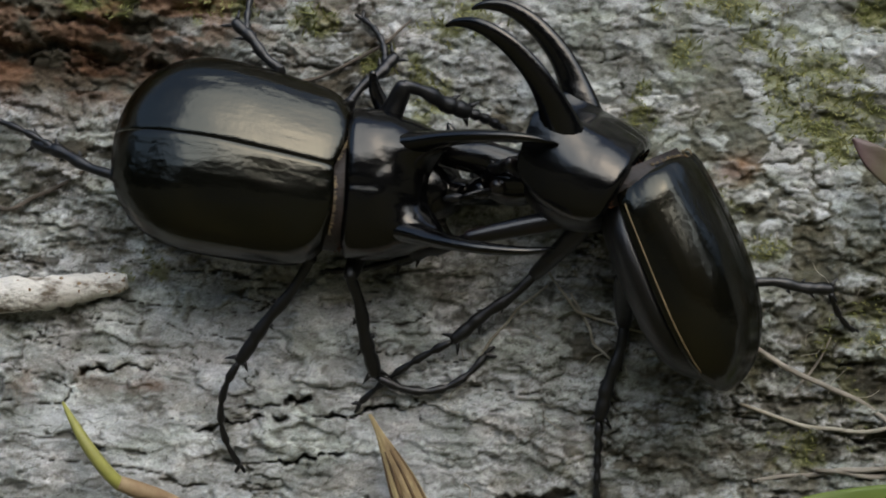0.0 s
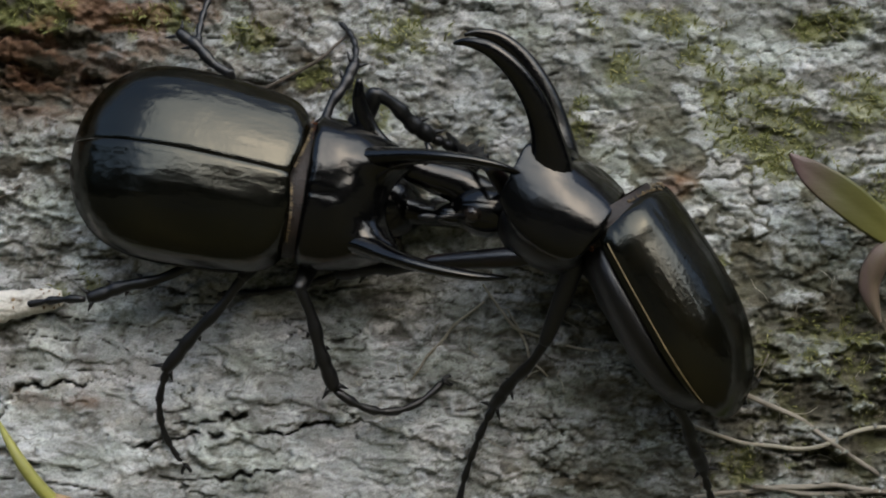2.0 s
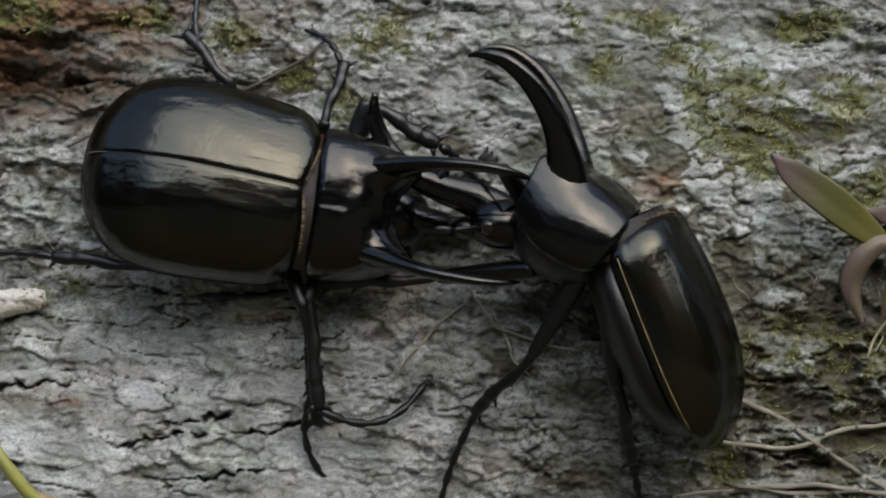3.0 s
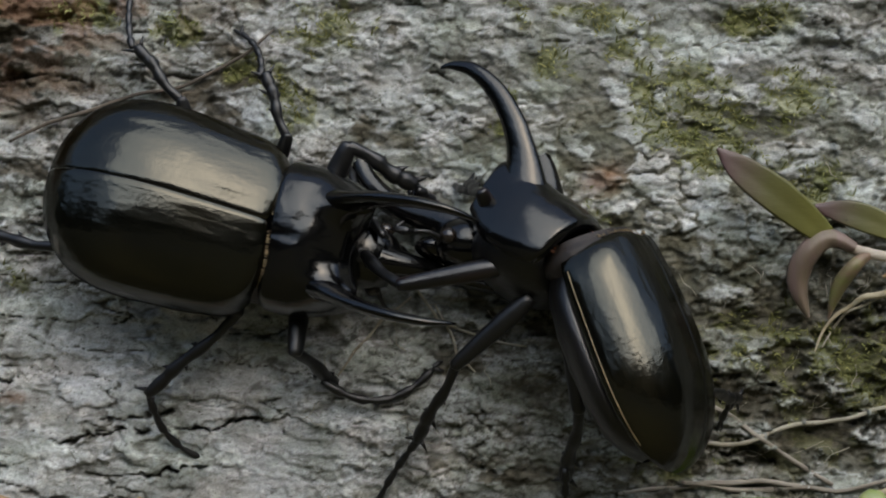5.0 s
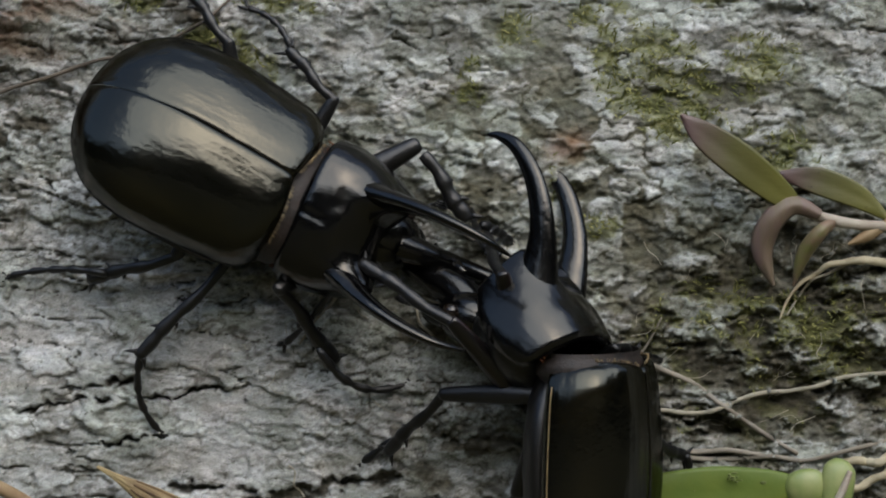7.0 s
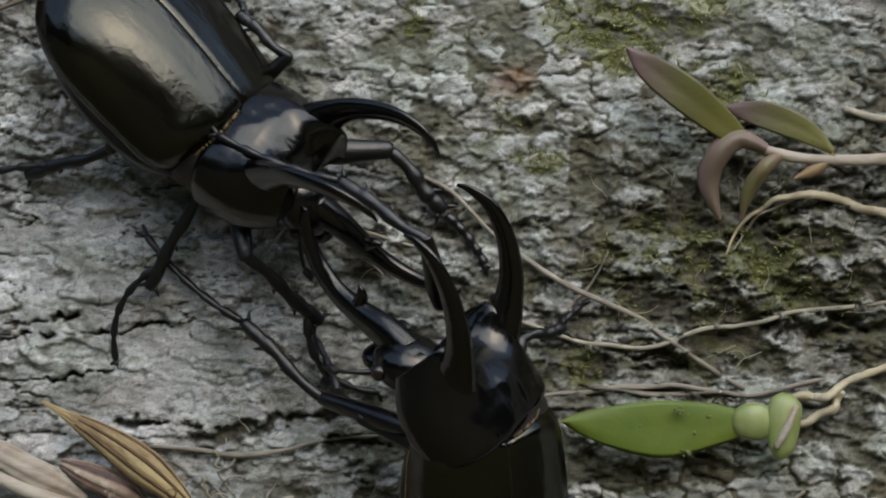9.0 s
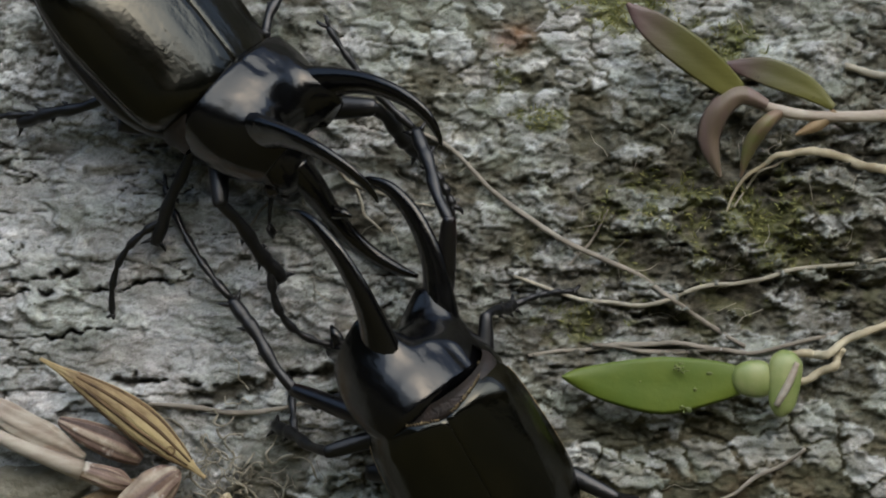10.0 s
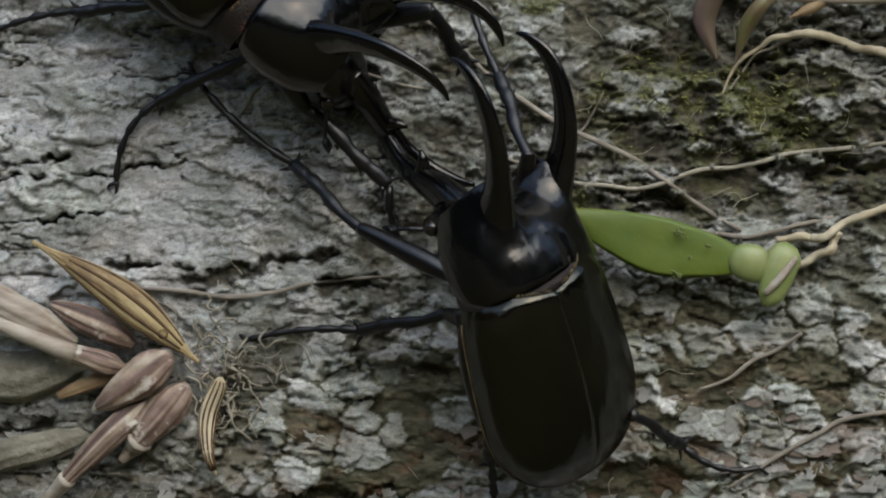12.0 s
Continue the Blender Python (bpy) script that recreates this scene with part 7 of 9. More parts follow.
    walk(first_legs[5][2], [
        (0, pose(-0.06284, -0.00407, -0.00801, -15.4, 13.7, 165.5)),
        (0.5, pose(-0.06346, -0.00244, -0.01190, -14.1, 3.1, 162.3)),
        (1, pose(-0.05993, -0.00888, -0.00692, -12.3, 10.9, 158.4)),
        (1.5, pose(-0.04395, -0.03120, -0.01158, -15.1, 22.9, -163.7)),
        (2, pose(-0.04245, -0.03038, -0.01163, -16.0, 22.6, -162.7)),
        (2.5, pose(-0.04745, -0.02457, -0.01080, -14.2, 19.6, -164.4)),
        (3, pose(-0.05395, -0.02072, -0.01089, -14.5, 19.0, -171.3)),
        (3.5, pose(-0.05585, -0.01942, -0.01129, -14.2, 20.7, -172.5)),
        (5.5, pose(-0.06019, -0.01363, -0.01212, -17.0, 23.5, -177.3)),
        (6, pose(-0.05281, -0.02446, -0.01465, -18.0, 23.5, -167.2)),
        (6.5, pose(-0.03056, -0.02896, -0.01914, -18.4, 26.8, -158.5)),
        (8.5, pose(-0.02756, -0.01710, -0.02114, -43.8, 39.6, -170.1)),
        (8.7, pose(-0.02729, -0.01674, -0.02248, -44.5, 41.2, -167.2)),
        (9, pose(-0.02057, -0.01626, -0.02827, -34.5, 51.0, -142.4)),
        (9.2, pose(-0.01844, -0.01658, -0.02750, -32.6, 52.6, -138.2)),
        (9.5, pose(-0.01666, -0.01784, -0.02828, -36.6, 53.6, -143.3)),
        (9.8, pose(-0.02129, -0.01613, -0.02639, -38.1, 54.4, -144.5)),
        (10, pose(-0.02270, -0.01528, -0.02648, -39.1, 51.9, -146.8)),
        (10.2, pose(-0.02853, -0.01704, -0.02733, -38.1, 53.6, -144.8)),
        (10.5, pose(-0.03248, -0.01616, -0.02686, -39.1, 48.1, -147.5)),
        (11, pose(-0.02772, -0.01804, -0.02906, -35.2, 50.8, -140.8)),
        (11.5, pose(-0.02885, -0.01967, -0.03000, -36.8, 50.1, -144.6)),
        (12, pose(-0.02322, -0.01586, -0.02479, -33.7, 49.3, -140.2))])
    walk(second, [
        (0, pose(0.02668, -0.02000, 0.01017, -21.0, -66.7, 180.0)),
        (0.5, pose(0.03607, -0.02000, 0.00942, -19.0, -65.0, 180.0)),
        (1, pose(0.03572, -0.02000, 0.00720, -15.0, -69.6, 180.0)),
        (1.5, pose(0.03629, -0.02000, 0.00632, -15.0, -66.0, 180.0)),
        (2, pose(0.03545, -0.02000, 0.00531, -17.0, -59.9, 180.0)),
        (2.5, pose(0.03604, -0.02000, 0.00230, -17.0, -62.9, 180.0)),
        (3, pose(0.04142, -0.02000, 0.00149, -15.0, -67.7, 180.0)),
        (3.5, pose(0.04343, -0.02000, 0.00101, -13.0, -68.1, 180.0)),
        (5.5, pose(0.04764, -0.02109, -0.00639, 8.2, -65.5, 144.3)),
        (6, pose(0.05031, -0.02093, -0.00992, 31.4, -75.0, 126.7)),
        (6.5, pose(0.05472, -0.02031, -0.02193, 52.3, -84.8, 105.6)),
        (8.5, pose(0.04409, -0.03087, -0.05624, -143.2, -64.0, -91.6)),
        (8.7, pose(0.04531, -0.03088, -0.05779, -148.8, -63.9, -86.6)),
        (9, pose(0.04186, -0.03087, -0.05821, -149.4, -63.9, -95.0)),
        (9.2, pose(0.04175, -0.03087, -0.06020, -152.3, -63.9, -95.2)),
        (9.5, pose(0.04126, -0.03088, -0.05797, -142.6, -62.9, -105.6)),
        (9.8, pose(0.03470, -0.03087, -0.06343, -133.7, -57.0, -126.4)),
        (10, pose(0.03242, -0.03140, -0.06261, -126.0, -51.6, -135.1)),
        (10.2, pose(0.03312, -0.03140, -0.06139, -123.5, -50.0, -137.1)),
        (10.5, pose(0.04309, -0.03141, -0.05818, -120.9, -50.2, -136.7)),
        (11, pose(0.05049, -0.03140, -0.05650, -117.8, -51.5, -135.2)),
        (11.5, pose(0.05036, -0.03141, -0.06117, -114.3, -55.1, -129.9)),
        (12, pose(0.05173, -0.03140, -0.06354, -118.8, -59.8, -119.4))])
    walk(second_shield, [
        (0, pose(-0.00020, 0.00085, -0.00439, 2.9, 48.5, 9.0)),
        (0.5, pose(0.00005, 0.00146, -0.00636, 7.3, 43.4, 9.2)),
        (1, pose(-0.00130, 0.00046, -0.00571, 9.3, 46.5, 8.6)),
        (1.5, pose(-0.00067, 0.00056, -0.00574, 10.1, 40.4, 9.0)),
        (2, pose(-0.00059, 0.00087, -0.00650, 8.4, 32.3, 9.2)),
        (2.5, pose(-0.00115, 0.00060, -0.00556, 4.5, 34.0, 10.8)),
        (3, pose(-0.00092, 0.00033, -0.00481, 8.5, 40.7, 9.6)),
        (3.5, pose(-0.00043, 0.00049, -0.00649, 8.8, 38.5, 8.6)),
        (5.5, pose(0.00050, 0.00086, -0.00573, 21.0, 41.6, 2.1)),
        (6, pose(-0.00032, 0.00049, -0.00532, 14.9, 39.7, 1.3)),
        (6.5, pose(-0.00102, 0.00127, -0.00642, 15.1, 43.9, -2.8)),
        (8.5, pose(0.00014, -0.00049, -0.00086, 23.0, 65.2, 13.3)),
        (8.7, pose(-0.00008, -0.00315, -0.00032, 28.0, 39.9, 13.3)),
        (9, pose(-0.00342, -0.00148, -0.00021, 42.7, 30.1, 28.9)),
        (9.2, pose(-0.00295, -0.00183, -0.00095, 38.5, 26.0, 27.9)),
        (9.5, pose(-0.00419, -0.00292, -0.00007, 42.6, 33.6, 26.8)),
        (9.8, pose(0.00180, -0.00219, -0.00130, 62.2, 46.9, 37.5)),
        (10, pose(-0.00532, -0.00089, -0.00121, 65.0, 47.5, 31.4)),
        (10.2, pose(-0.00677, -0.00099, -0.00182, 58.5, 38.7, 24.9)),
        (10.5, pose(-0.00335, -0.00028, -0.00243, 41.6, 35.0, 15.1)),
        (11, pose(-0.00095, -0.00190, -0.00254, 38.0, 40.6, 10.4)),
        (11.5, pose(-0.00142, -0.00329, -0.00101, 27.9, 37.4, 2.9)),
        (12, pose(-0.00370, -0.00203, -0.00084, 24.2, 38.5, 1.5))])
    walk(second_head, [
        (0, pose(0.00511, 0.00138, -0.00113, 5.3, 68.5, 11.8)),
        (0.5, pose(0.00510, 0.00148, -0.00267, 11.9, 63.1, 14.7)),
        (1, pose(0.00395, 0.00024, -0.00231, 16.0, 66.0, 16.4)),
        (1.5, pose(0.00420, 0.00025, -0.00183, 15.5, 60.1, 15.9)),
        (2, pose(0.00367, 0.00065, -0.00193, 11.6, 52.0, 13.9)),
        (2.5, pose(0.00319, 0.00093, -0.00108, 6.4, 53.8, 13.4)),
        (3, pose(0.00396, 0.00023, -0.00090, 13.0, 60.4, 15.4)),
        (3.5, pose(0.00430, 0.00025, -0.00240, 13.2, 58.1, 14.3)),
        (5.5, pose(0.00521, -0.00117, -0.00215, 31.9, 59.7, 16.1)),
        (6, pose(0.00434, -0.00099, -0.00143, 22.4, 58.7, 11.2)),
        (6.5, pose(0.00380, -0.00056, -0.00291, 24.3, 62.9, 8.5)),
        (8.5, pose(0.01329, 0.00143, -0.00016, -174.0, 71.2, -178.2)),
        (8.7, pose(0.01189, -0.00249, 0.00590, 66.5, 80.7, 59.9)),
        (9, pose(0.00819, -0.00088, 0.00726, 73.2, 66.3, 73.7)),
        (9.2, pose(0.00807, -0.00067, 0.00765, 60.0, 66.5, 62.9)),
        (9.5, pose(0.00828, -0.00211, 0.00693, 82.7, 70.5, 81.3)),
        (9.8, pose(0.01718, -0.00081, 0.00153, 136.9, 62.5, 132.6)),
        (10, pose(0.01109, -0.00084, 0.00129, 144.4, 61.1, 133.7)),
        (10.2, pose(0.00983, -0.00050, 0.00363, 134.3, 68.3, 125.4)),
        (10.5, pose(0.01351, 0.00315, 0.00505, 177.5, 81.5, 171.1)),
        (11, pose(0.01570, -0.00038, 0.00342, 174.4, 79.2, 163.5)),
        (11.5, pose(0.01375, -0.00284, 0.00604, 176.8, 87.0, 163.0)),
        (12, pose(0.01049, -0.00256, 0.00594, 110.3, 87.2, 96.5))])
    walk(second_legs[0][0], [
        (0, pose(0.00435, 0.01474, -0.03556, -37.8, 71.3, 49.3)),
        (0.5, pose(0.00751, 0.01306, -0.04071, -63.8, 74.5, 22.2)),
        (1, pose(0.00522, 0.01054, -0.04123, -77.0, 77.6, 10.0)),
        (1.5, pose(0.00873, 0.01074, -0.03983, -79.6, 73.2, 6.4)),
        (2, pose(0.01300, 0.01023, -0.03765, -82.5, 64.7, 0.0)),
        (2.5, pose(0.01034, 0.00258, -0.04091, -117.4, 66.0, -36.4)),
        (3, pose(0.00812, -0.00047, -0.04140, -135.4, 65.8, -52.7)),
        (3.5, pose(0.00750, -0.00225, -0.04230, -147.7, 63.8, -63.5)),
        (5.5, pose(0.01024, 0.02533, -0.02352, -36.7, 33.3, 68.0)),
        (6, pose(0.01008, 0.02093, -0.01296, -63.2, -1.5, 58.3)),
        (6.5, pose(0.01257, 0.02086, -0.01553, -59.7, 3.5, 46.4)),
        (8.5, pose(-0.00021, 0.02497, -0.03251, 25.8, 56.0, 87.3)),
        (8.7, pose(0.00186, 0.02363, -0.03188, 29.7, 57.6, 92.8)),
        (9, pose(-0.00303, 0.02254, -0.03043, 37.3, 66.5, 96.3)),
        (9.2, pose(-0.00142, 0.02511, -0.02796, 31.8, 58.3, 91.0)),
        (9.5, pose(-0.00228, 0.02315, -0.03203, 34.2, 63.8, 90.2)),
        (9.8, pose(0.00617, 0.02538, -0.02203, 30.2, 49.0, 78.6)),
        (10, pose(0.00574, 0.02487, -0.02392, 25.6, 51.7, 59.3)),
        (10.2, pose(0.00834, 0.02572, -0.02510, 22.0, 48.8, 52.4)),
        (10.5, pose(0.00971, 0.02518, -0.02478, 21.8, 48.1, 57.7)),
        (11, pose(0.01277, 0.02240, -0.02909, 17.7, 52.7, 54.7)),
        (11.5, pose(0.01413, 0.01678, -0.03122, 4.8, 58.9, 43.0)),
        (12, pose(0.01116, 0.01558, -0.03261, -4.6, 62.9, 37.1))])
    walk(second_legs[0][1], [
        (0, pose(0.00435, 0.01474, -0.03556, -169.1, 64.8, -81.9)),
        (0.5, pose(0.00751, 0.01306, -0.04071, -143.3, 74.2, -57.6)),
        (1, pose(0.00522, 0.01054, -0.04123, -160.0, 65.5, -73.9)),
        (1.5, pose(0.00873, 0.01074, -0.03983, -142.3, 64.3, -59.4)),
        (2, pose(0.01300, 0.01023, -0.03765, -118.6, 65.0, -38.0)),
        (2.5, pose(0.01034, 0.00258, -0.04091, -70.5, 65.7, 13.9)),
        (3, pose(0.00866, -0.00017, -0.04299, -57.9, 68.9, 28.9)),
        (3.5, pose(0.00766, -0.00219, -0.04271, -66.1, 68.1, 20.7)),
        (5.5, pose(0.01024, 0.02533, -0.02352, -82.7, 27.0, -26.9)),
        (6, pose(0.01008, 0.02093, -0.01296, -121.0, 62.4, -30.5)),
        (6.5, pose(0.01257, 0.02086, -0.01553, -82.3, 59.4, 0.7)),
        (8.5, pose(-0.00021, 0.02497, -0.03251, -17.0, 67.8, 26.9)),
        (8.7, pose(0.00186, 0.02363, -0.03188, -34.0, 80.1, 10.0)),
        (9, pose(-0.00302, 0.02254, -0.03044, -2.0, 45.9, 37.4)),
        (9.2, pose(-0.00142, 0.02511, -0.02796, -1.0, 48.9, 35.7)),
        (9.5, pose(-0.00165, 0.02355, -0.03258, -1.5, 36.8, 32.3)),
        (9.8, pose(0.00617, 0.02538, -0.02203, 3.5, 46.5, 17.5)),
        (10, pose(0.00576, 0.02488, -0.02393, 0.9, 38.2, 6.1)),
        (10.2, pose(0.00834, 0.02572, -0.02510, -0.5, 54.1, 2.9)),
        (10.5, pose(0.00971, 0.02518, -0.02478, -1.2, 44.5, 7.5)),
        (11, pose(0.01277, 0.02240, -0.02909, -3.8, 60.2, 12.6)),
        (11.5, pose(0.01413, 0.01678, -0.03122, -18.4, 60.3, 4.4)),
        (12, pose(0.01116, 0.01558, -0.03261, -27.5, 63.6, 3.0))])
    walk(second_legs[0][2], [
        (0, pose(0.00535, 0.00768, -0.05067, -100.8, 74.7, -17.1)),
        (0.5, pose(0.01081, 0.00785, -0.06245, -79.4, 68.2, 3.6)),
        (1, pose(0.00744, 0.00284, -0.05883, -93.6, 74.0, -8.2)),
        (1.5, pose(0.01318, 0.00319, -0.05802, -98.1, 73.9, -12.8)),
        (2, pose(0.02077, 0.00415, -0.05879, -89.0, 69.3, -5.6)),
        (2.5, pose(0.01994, 0.00495, -0.06275, -88.0, 70.5, -4.1)),
        (3, pose(0.01675, 0.00432, -0.06698, -99.6, 71.8, -15.0)),
        (3.5, pose(0.01617, 0.00103, -0.06539, 170.6, 83.1, -99.1)),
        (5.5, pose(0.02322, 0.01872, -0.03095, -55.5, 2.7, -38.0)),
        (6, pose(0.01793, 0.01630, -0.03047, 136.6, 61.4, -109.4)),
        (6.5, pose(0.02478, 0.02101, -0.03617, 95.1, 40.6, -138.9)),
        (8.5, pose(0.00787, 0.02906, -0.05473, -14.7, 58.5, 28.6)),
        (8.7, pose(0.00506, 0.02420, -0.05048, -5.1, 56.1, 42.2)),
        (9, pose(0.01023, 0.03269, -0.04769, -0.2, 50.6, 40.5)),
        (9.2, pose(0.01140, 0.03433, -0.04604, 1.5, 48.7, 40.2)),
        (9.5, pose(0.01523, 0.03421, -0.04751, 1.3, 48.4, 37.4)),
        (9.8, pose(0.02193, 0.03034, -0.03943, 4.3, 39.9, 19.6)),
        (10, pose(0.02454, 0.02686, -0.03876, -1.4, 39.4, 0.9)),
        (10.2, pose(0.02240, 0.02644, -0.04454, -0.8, 27.4, 2.1)),
        (10.5, pose(0.02667, 0.02740, -0.04160, -1.2, 40.0, 7.5)),
        (11, pose(0.02356, 0.02482, -0.04840, 0.1, 30.5, 19.8)),
        (11.5, pose(0.02585, 0.01768, -0.05183, -8.8, 37.6, 18.5)),
        (12, pose(0.02172, 0.01613, -0.05385, -14.8, 41.3, 19.3))])
    walk(second_legs[1][0], [
        (0, pose(0.01537, 0.01525, -0.02053, -43.6, 12.8, 57.7)),
        (0.5, pose(0.02151, 0.01424, -0.01950, -59.7, 5.3, 45.6)),
        (1, pose(0.02047, 0.01282, -0.01889, -65.9, 4.9, 43.2)),
        (1.5, pose(0.02261, 0.01215, -0.01677, -70.1, 0.6, 41.0)),
        (2, pose(0.02348, 0.01289, -0.01455, -71.3, -4.7, 42.7)),
        (2.5, pose(0.02416, 0.01308, -0.01472, -68.7, -1.6, 42.6)),
        (3, pose(0.02432, 0.01258, -0.01625, -69.6, 1.7, 40.0)),
        (3.5, pose(0.02392, 0.01244, -0.01615, -74.5, -1.8, 40.8)),
        (5.5, pose(0.01825, 0.01605, -0.01099, -69.6, -13.4, 50.0)),
        (6, pose(0.01532, 0.01613, -0.01138, -71.9, -11.0, 56.7)),
        (6.5, pose(0.01821, 0.01505, -0.01378, -67.8, -7.9, 46.1)),
        (8.5, pose(0.02613, 0.00809, -0.00829, -21.8, -6.0, 26.4)),
        (8.7, pose(0.03083, 0.00539, -0.01244, -22.3, 0.1, 23.0)),
        (9, pose(0.04084, 0.00736, -0.00636, -20.5, -8.5, 12.8)),
        (9.2, pose(0.04526, 0.00847, -0.00488, -16.8, -10.2, 14.1)),
        (9.5, pose(0.04385, 0.00924, -0.00674, -12.7, -7.1, 16.0)),
        (9.8, pose(0.03995, -0.01657, -0.00680, -15.1, -9.3, -19.8)),
        (10, pose(0.02400, -0.02143, -0.01956, -16.0, 8.7, -33.7)),
        (10.2, pose(0.01476, -0.02353, -0.02309, -20.0, 14.8, -46.9)),
        (10.5, pose(0.00701, -0.02231, -0.02090, -25.9, 14.8, -66.3)),
        (11, pose(0.02447, -0.01126, -0.01254, -17.4, -5.5, -15.0)),
        (11.5, pose(0.02198, -0.01870, -0.00687, -31.8, -13.9, -26.7)),
        (12, pose(0.02076, -0.01356, -0.00752, -36.3, -11.9, -15.9))])
    walk(second_legs[1][1], [
        (0, pose(0.01537, 0.01525, -0.02053, -169.3, 37.0, -86.8)),
        (0.5, pose(0.02151, 0.01424, -0.01950, -122.5, 29.1, -74.7)),
        (1, pose(0.02047, 0.01282, -0.01889, -110.7, 21.9, -73.2)),
        (1.5, pose(0.02261, 0.01215, -0.01677, -116.9, 24.3, -72.8)),
        (2, pose(0.02348, 0.01289, -0.01455, -93.3, 18.7, -72.8)),
        (2.5, pose(0.02416, 0.01308, -0.01472, -96.3, 18.9, -76.8)),
        (3, pose(0.02432, 0.01258, -0.01625, -118.5, 21.3, -78.6)),
        (3.5, pose(0.02392, 0.01244, -0.01615, -109.8, 18.3, -76.1)),
        (5.5, pose(0.01825, 0.01605, -0.01099, -108.3, 27.8, -64.1)),
        (6, pose(0.01532, 0.01613, -0.01138, -95.3, 23.0, -59.6)),
        (6.5, pose(0.01821, 0.01505, -0.01378, -111.8, 27.6, -71.1)),
        (8.5, pose(0.02613, 0.00809, -0.00829, -54.5, 58.6, -31.1)),
        (8.7, pose(0.03083, 0.00539, -0.01244, -83.3, 66.6, -60.9)),
        (9, pose(0.04084, 0.00736, -0.00636, 6.7, 54.6, 51.8)),
        (9.2, pose(0.04526, 0.00847, -0.00489, 16.9, 58.4, 65.4)),
        (9.5, pose(0.04385, 0.00924, -0.00674, 8.5, 52.9, 50.0)),
        (9.8, pose(0.03995, -0.01657, -0.00680, 23.4, 71.8, 47.1)),
        (10, pose(0.02400, -0.02143, -0.01957, -9.4, 51.4, -15.4)),
        (10.2, pose(0.01477, -0.02353, -0.02310, -21.2, 52.1, -40.8)),
        (10.5, pose(0.00701, -0.02231, -0.02090, -29.1, 46.2, -57.8)),
        (11, pose(0.02447, -0.01126, -0.01254, -12.3, 58.4, -3.4)),
        (11.5, pose(0.02198, -0.01870, -0.00687, -36.5, 60.2, -26.9)),
        (12, pose(0.02076, -0.01356, -0.00752, -47.0, 52.0, -37.4))])
    walk(second_legs[1][2], [
        (0, pose(0.01592, 0.00529, -0.02806, 152.6, 44.1, -102.1)),
        (0.5, pose(0.02440, 0.00365, -0.02560, -95.4, 21.1, -74.5)),
        (1, pose(0.02385, 0.00167, -0.02360, -112.8, 22.8, -72.9)),
        (1.5, pose(0.02602, 0.00112, -0.02199, -98.6, 17.8, -74.8)),
        (2, pose(0.02700, 0.00157, -0.01856, -94.9, 21.4, -62.9)),
        (2.5, pose(0.02683, 0.00174, -0.01870, -107.4, 23.4, -72.0)),
        (3, pose(0.02659, 0.00136, -0.02074, -148.5, 31.2, -80.1)),
        (3.5, pose(0.02676, 0.00102, -0.02005, -113.3, 20.8, -73.1)),
        (5.5, pose(0.02297, 0.00636, -0.01668, -103.8, 29.2, -57.4)),
        (6, pose(0.02115, 0.00618, -0.01627, -75.8, 15.4, -44.8)),
        (6.5, pose(0.02175, 0.00469, -0.01950, -88.3, 22.7, -63.0)),
        (8.5, pose(0.03549, 0.00244, -0.02621, -9.8, 67.2, 36.5)),
        (8.7, pose(0.03384, -0.00002, -0.02675, -42.3, 78.6, -0.5)),
        (9, pose(0.04908, 0.01783, -0.02510, 17.9, 50.4, 71.1)),
        (9.2, pose(0.05028, 0.01943, -0.02449, 23.1, 42.8, 80.6)),
        (9.5, pose(0.05278, 0.01988, -0.02508, 22.9, 42.9, 79.1)),
        (9.8, pose(0.04339, -0.01286, -0.02221, 10.1, 45.2, 31.9)),
        (10, pose(0.03785, -0.02525, -0.03755, 3.1, 26.8, 11.2)),
        (10.2, pose(0.02548, -0.03277, -0.04126, -9.2, 25.5, -17.3)),
        (10.5, pose(0.01536, -0.03556, -0.03722, -14.6, 26.9, -24.4)),
        (11, pose(0.03632, -0.01196, -0.03184, 13.3, 56.8, 44.6)),
        (11.5, pose(0.03072, -0.02314, -0.02399, -37.6, 45.9, -41.6)),
        (12, pose(0.03111, -0.02147, -0.02415, -39.8, 42.9, -29.3))])
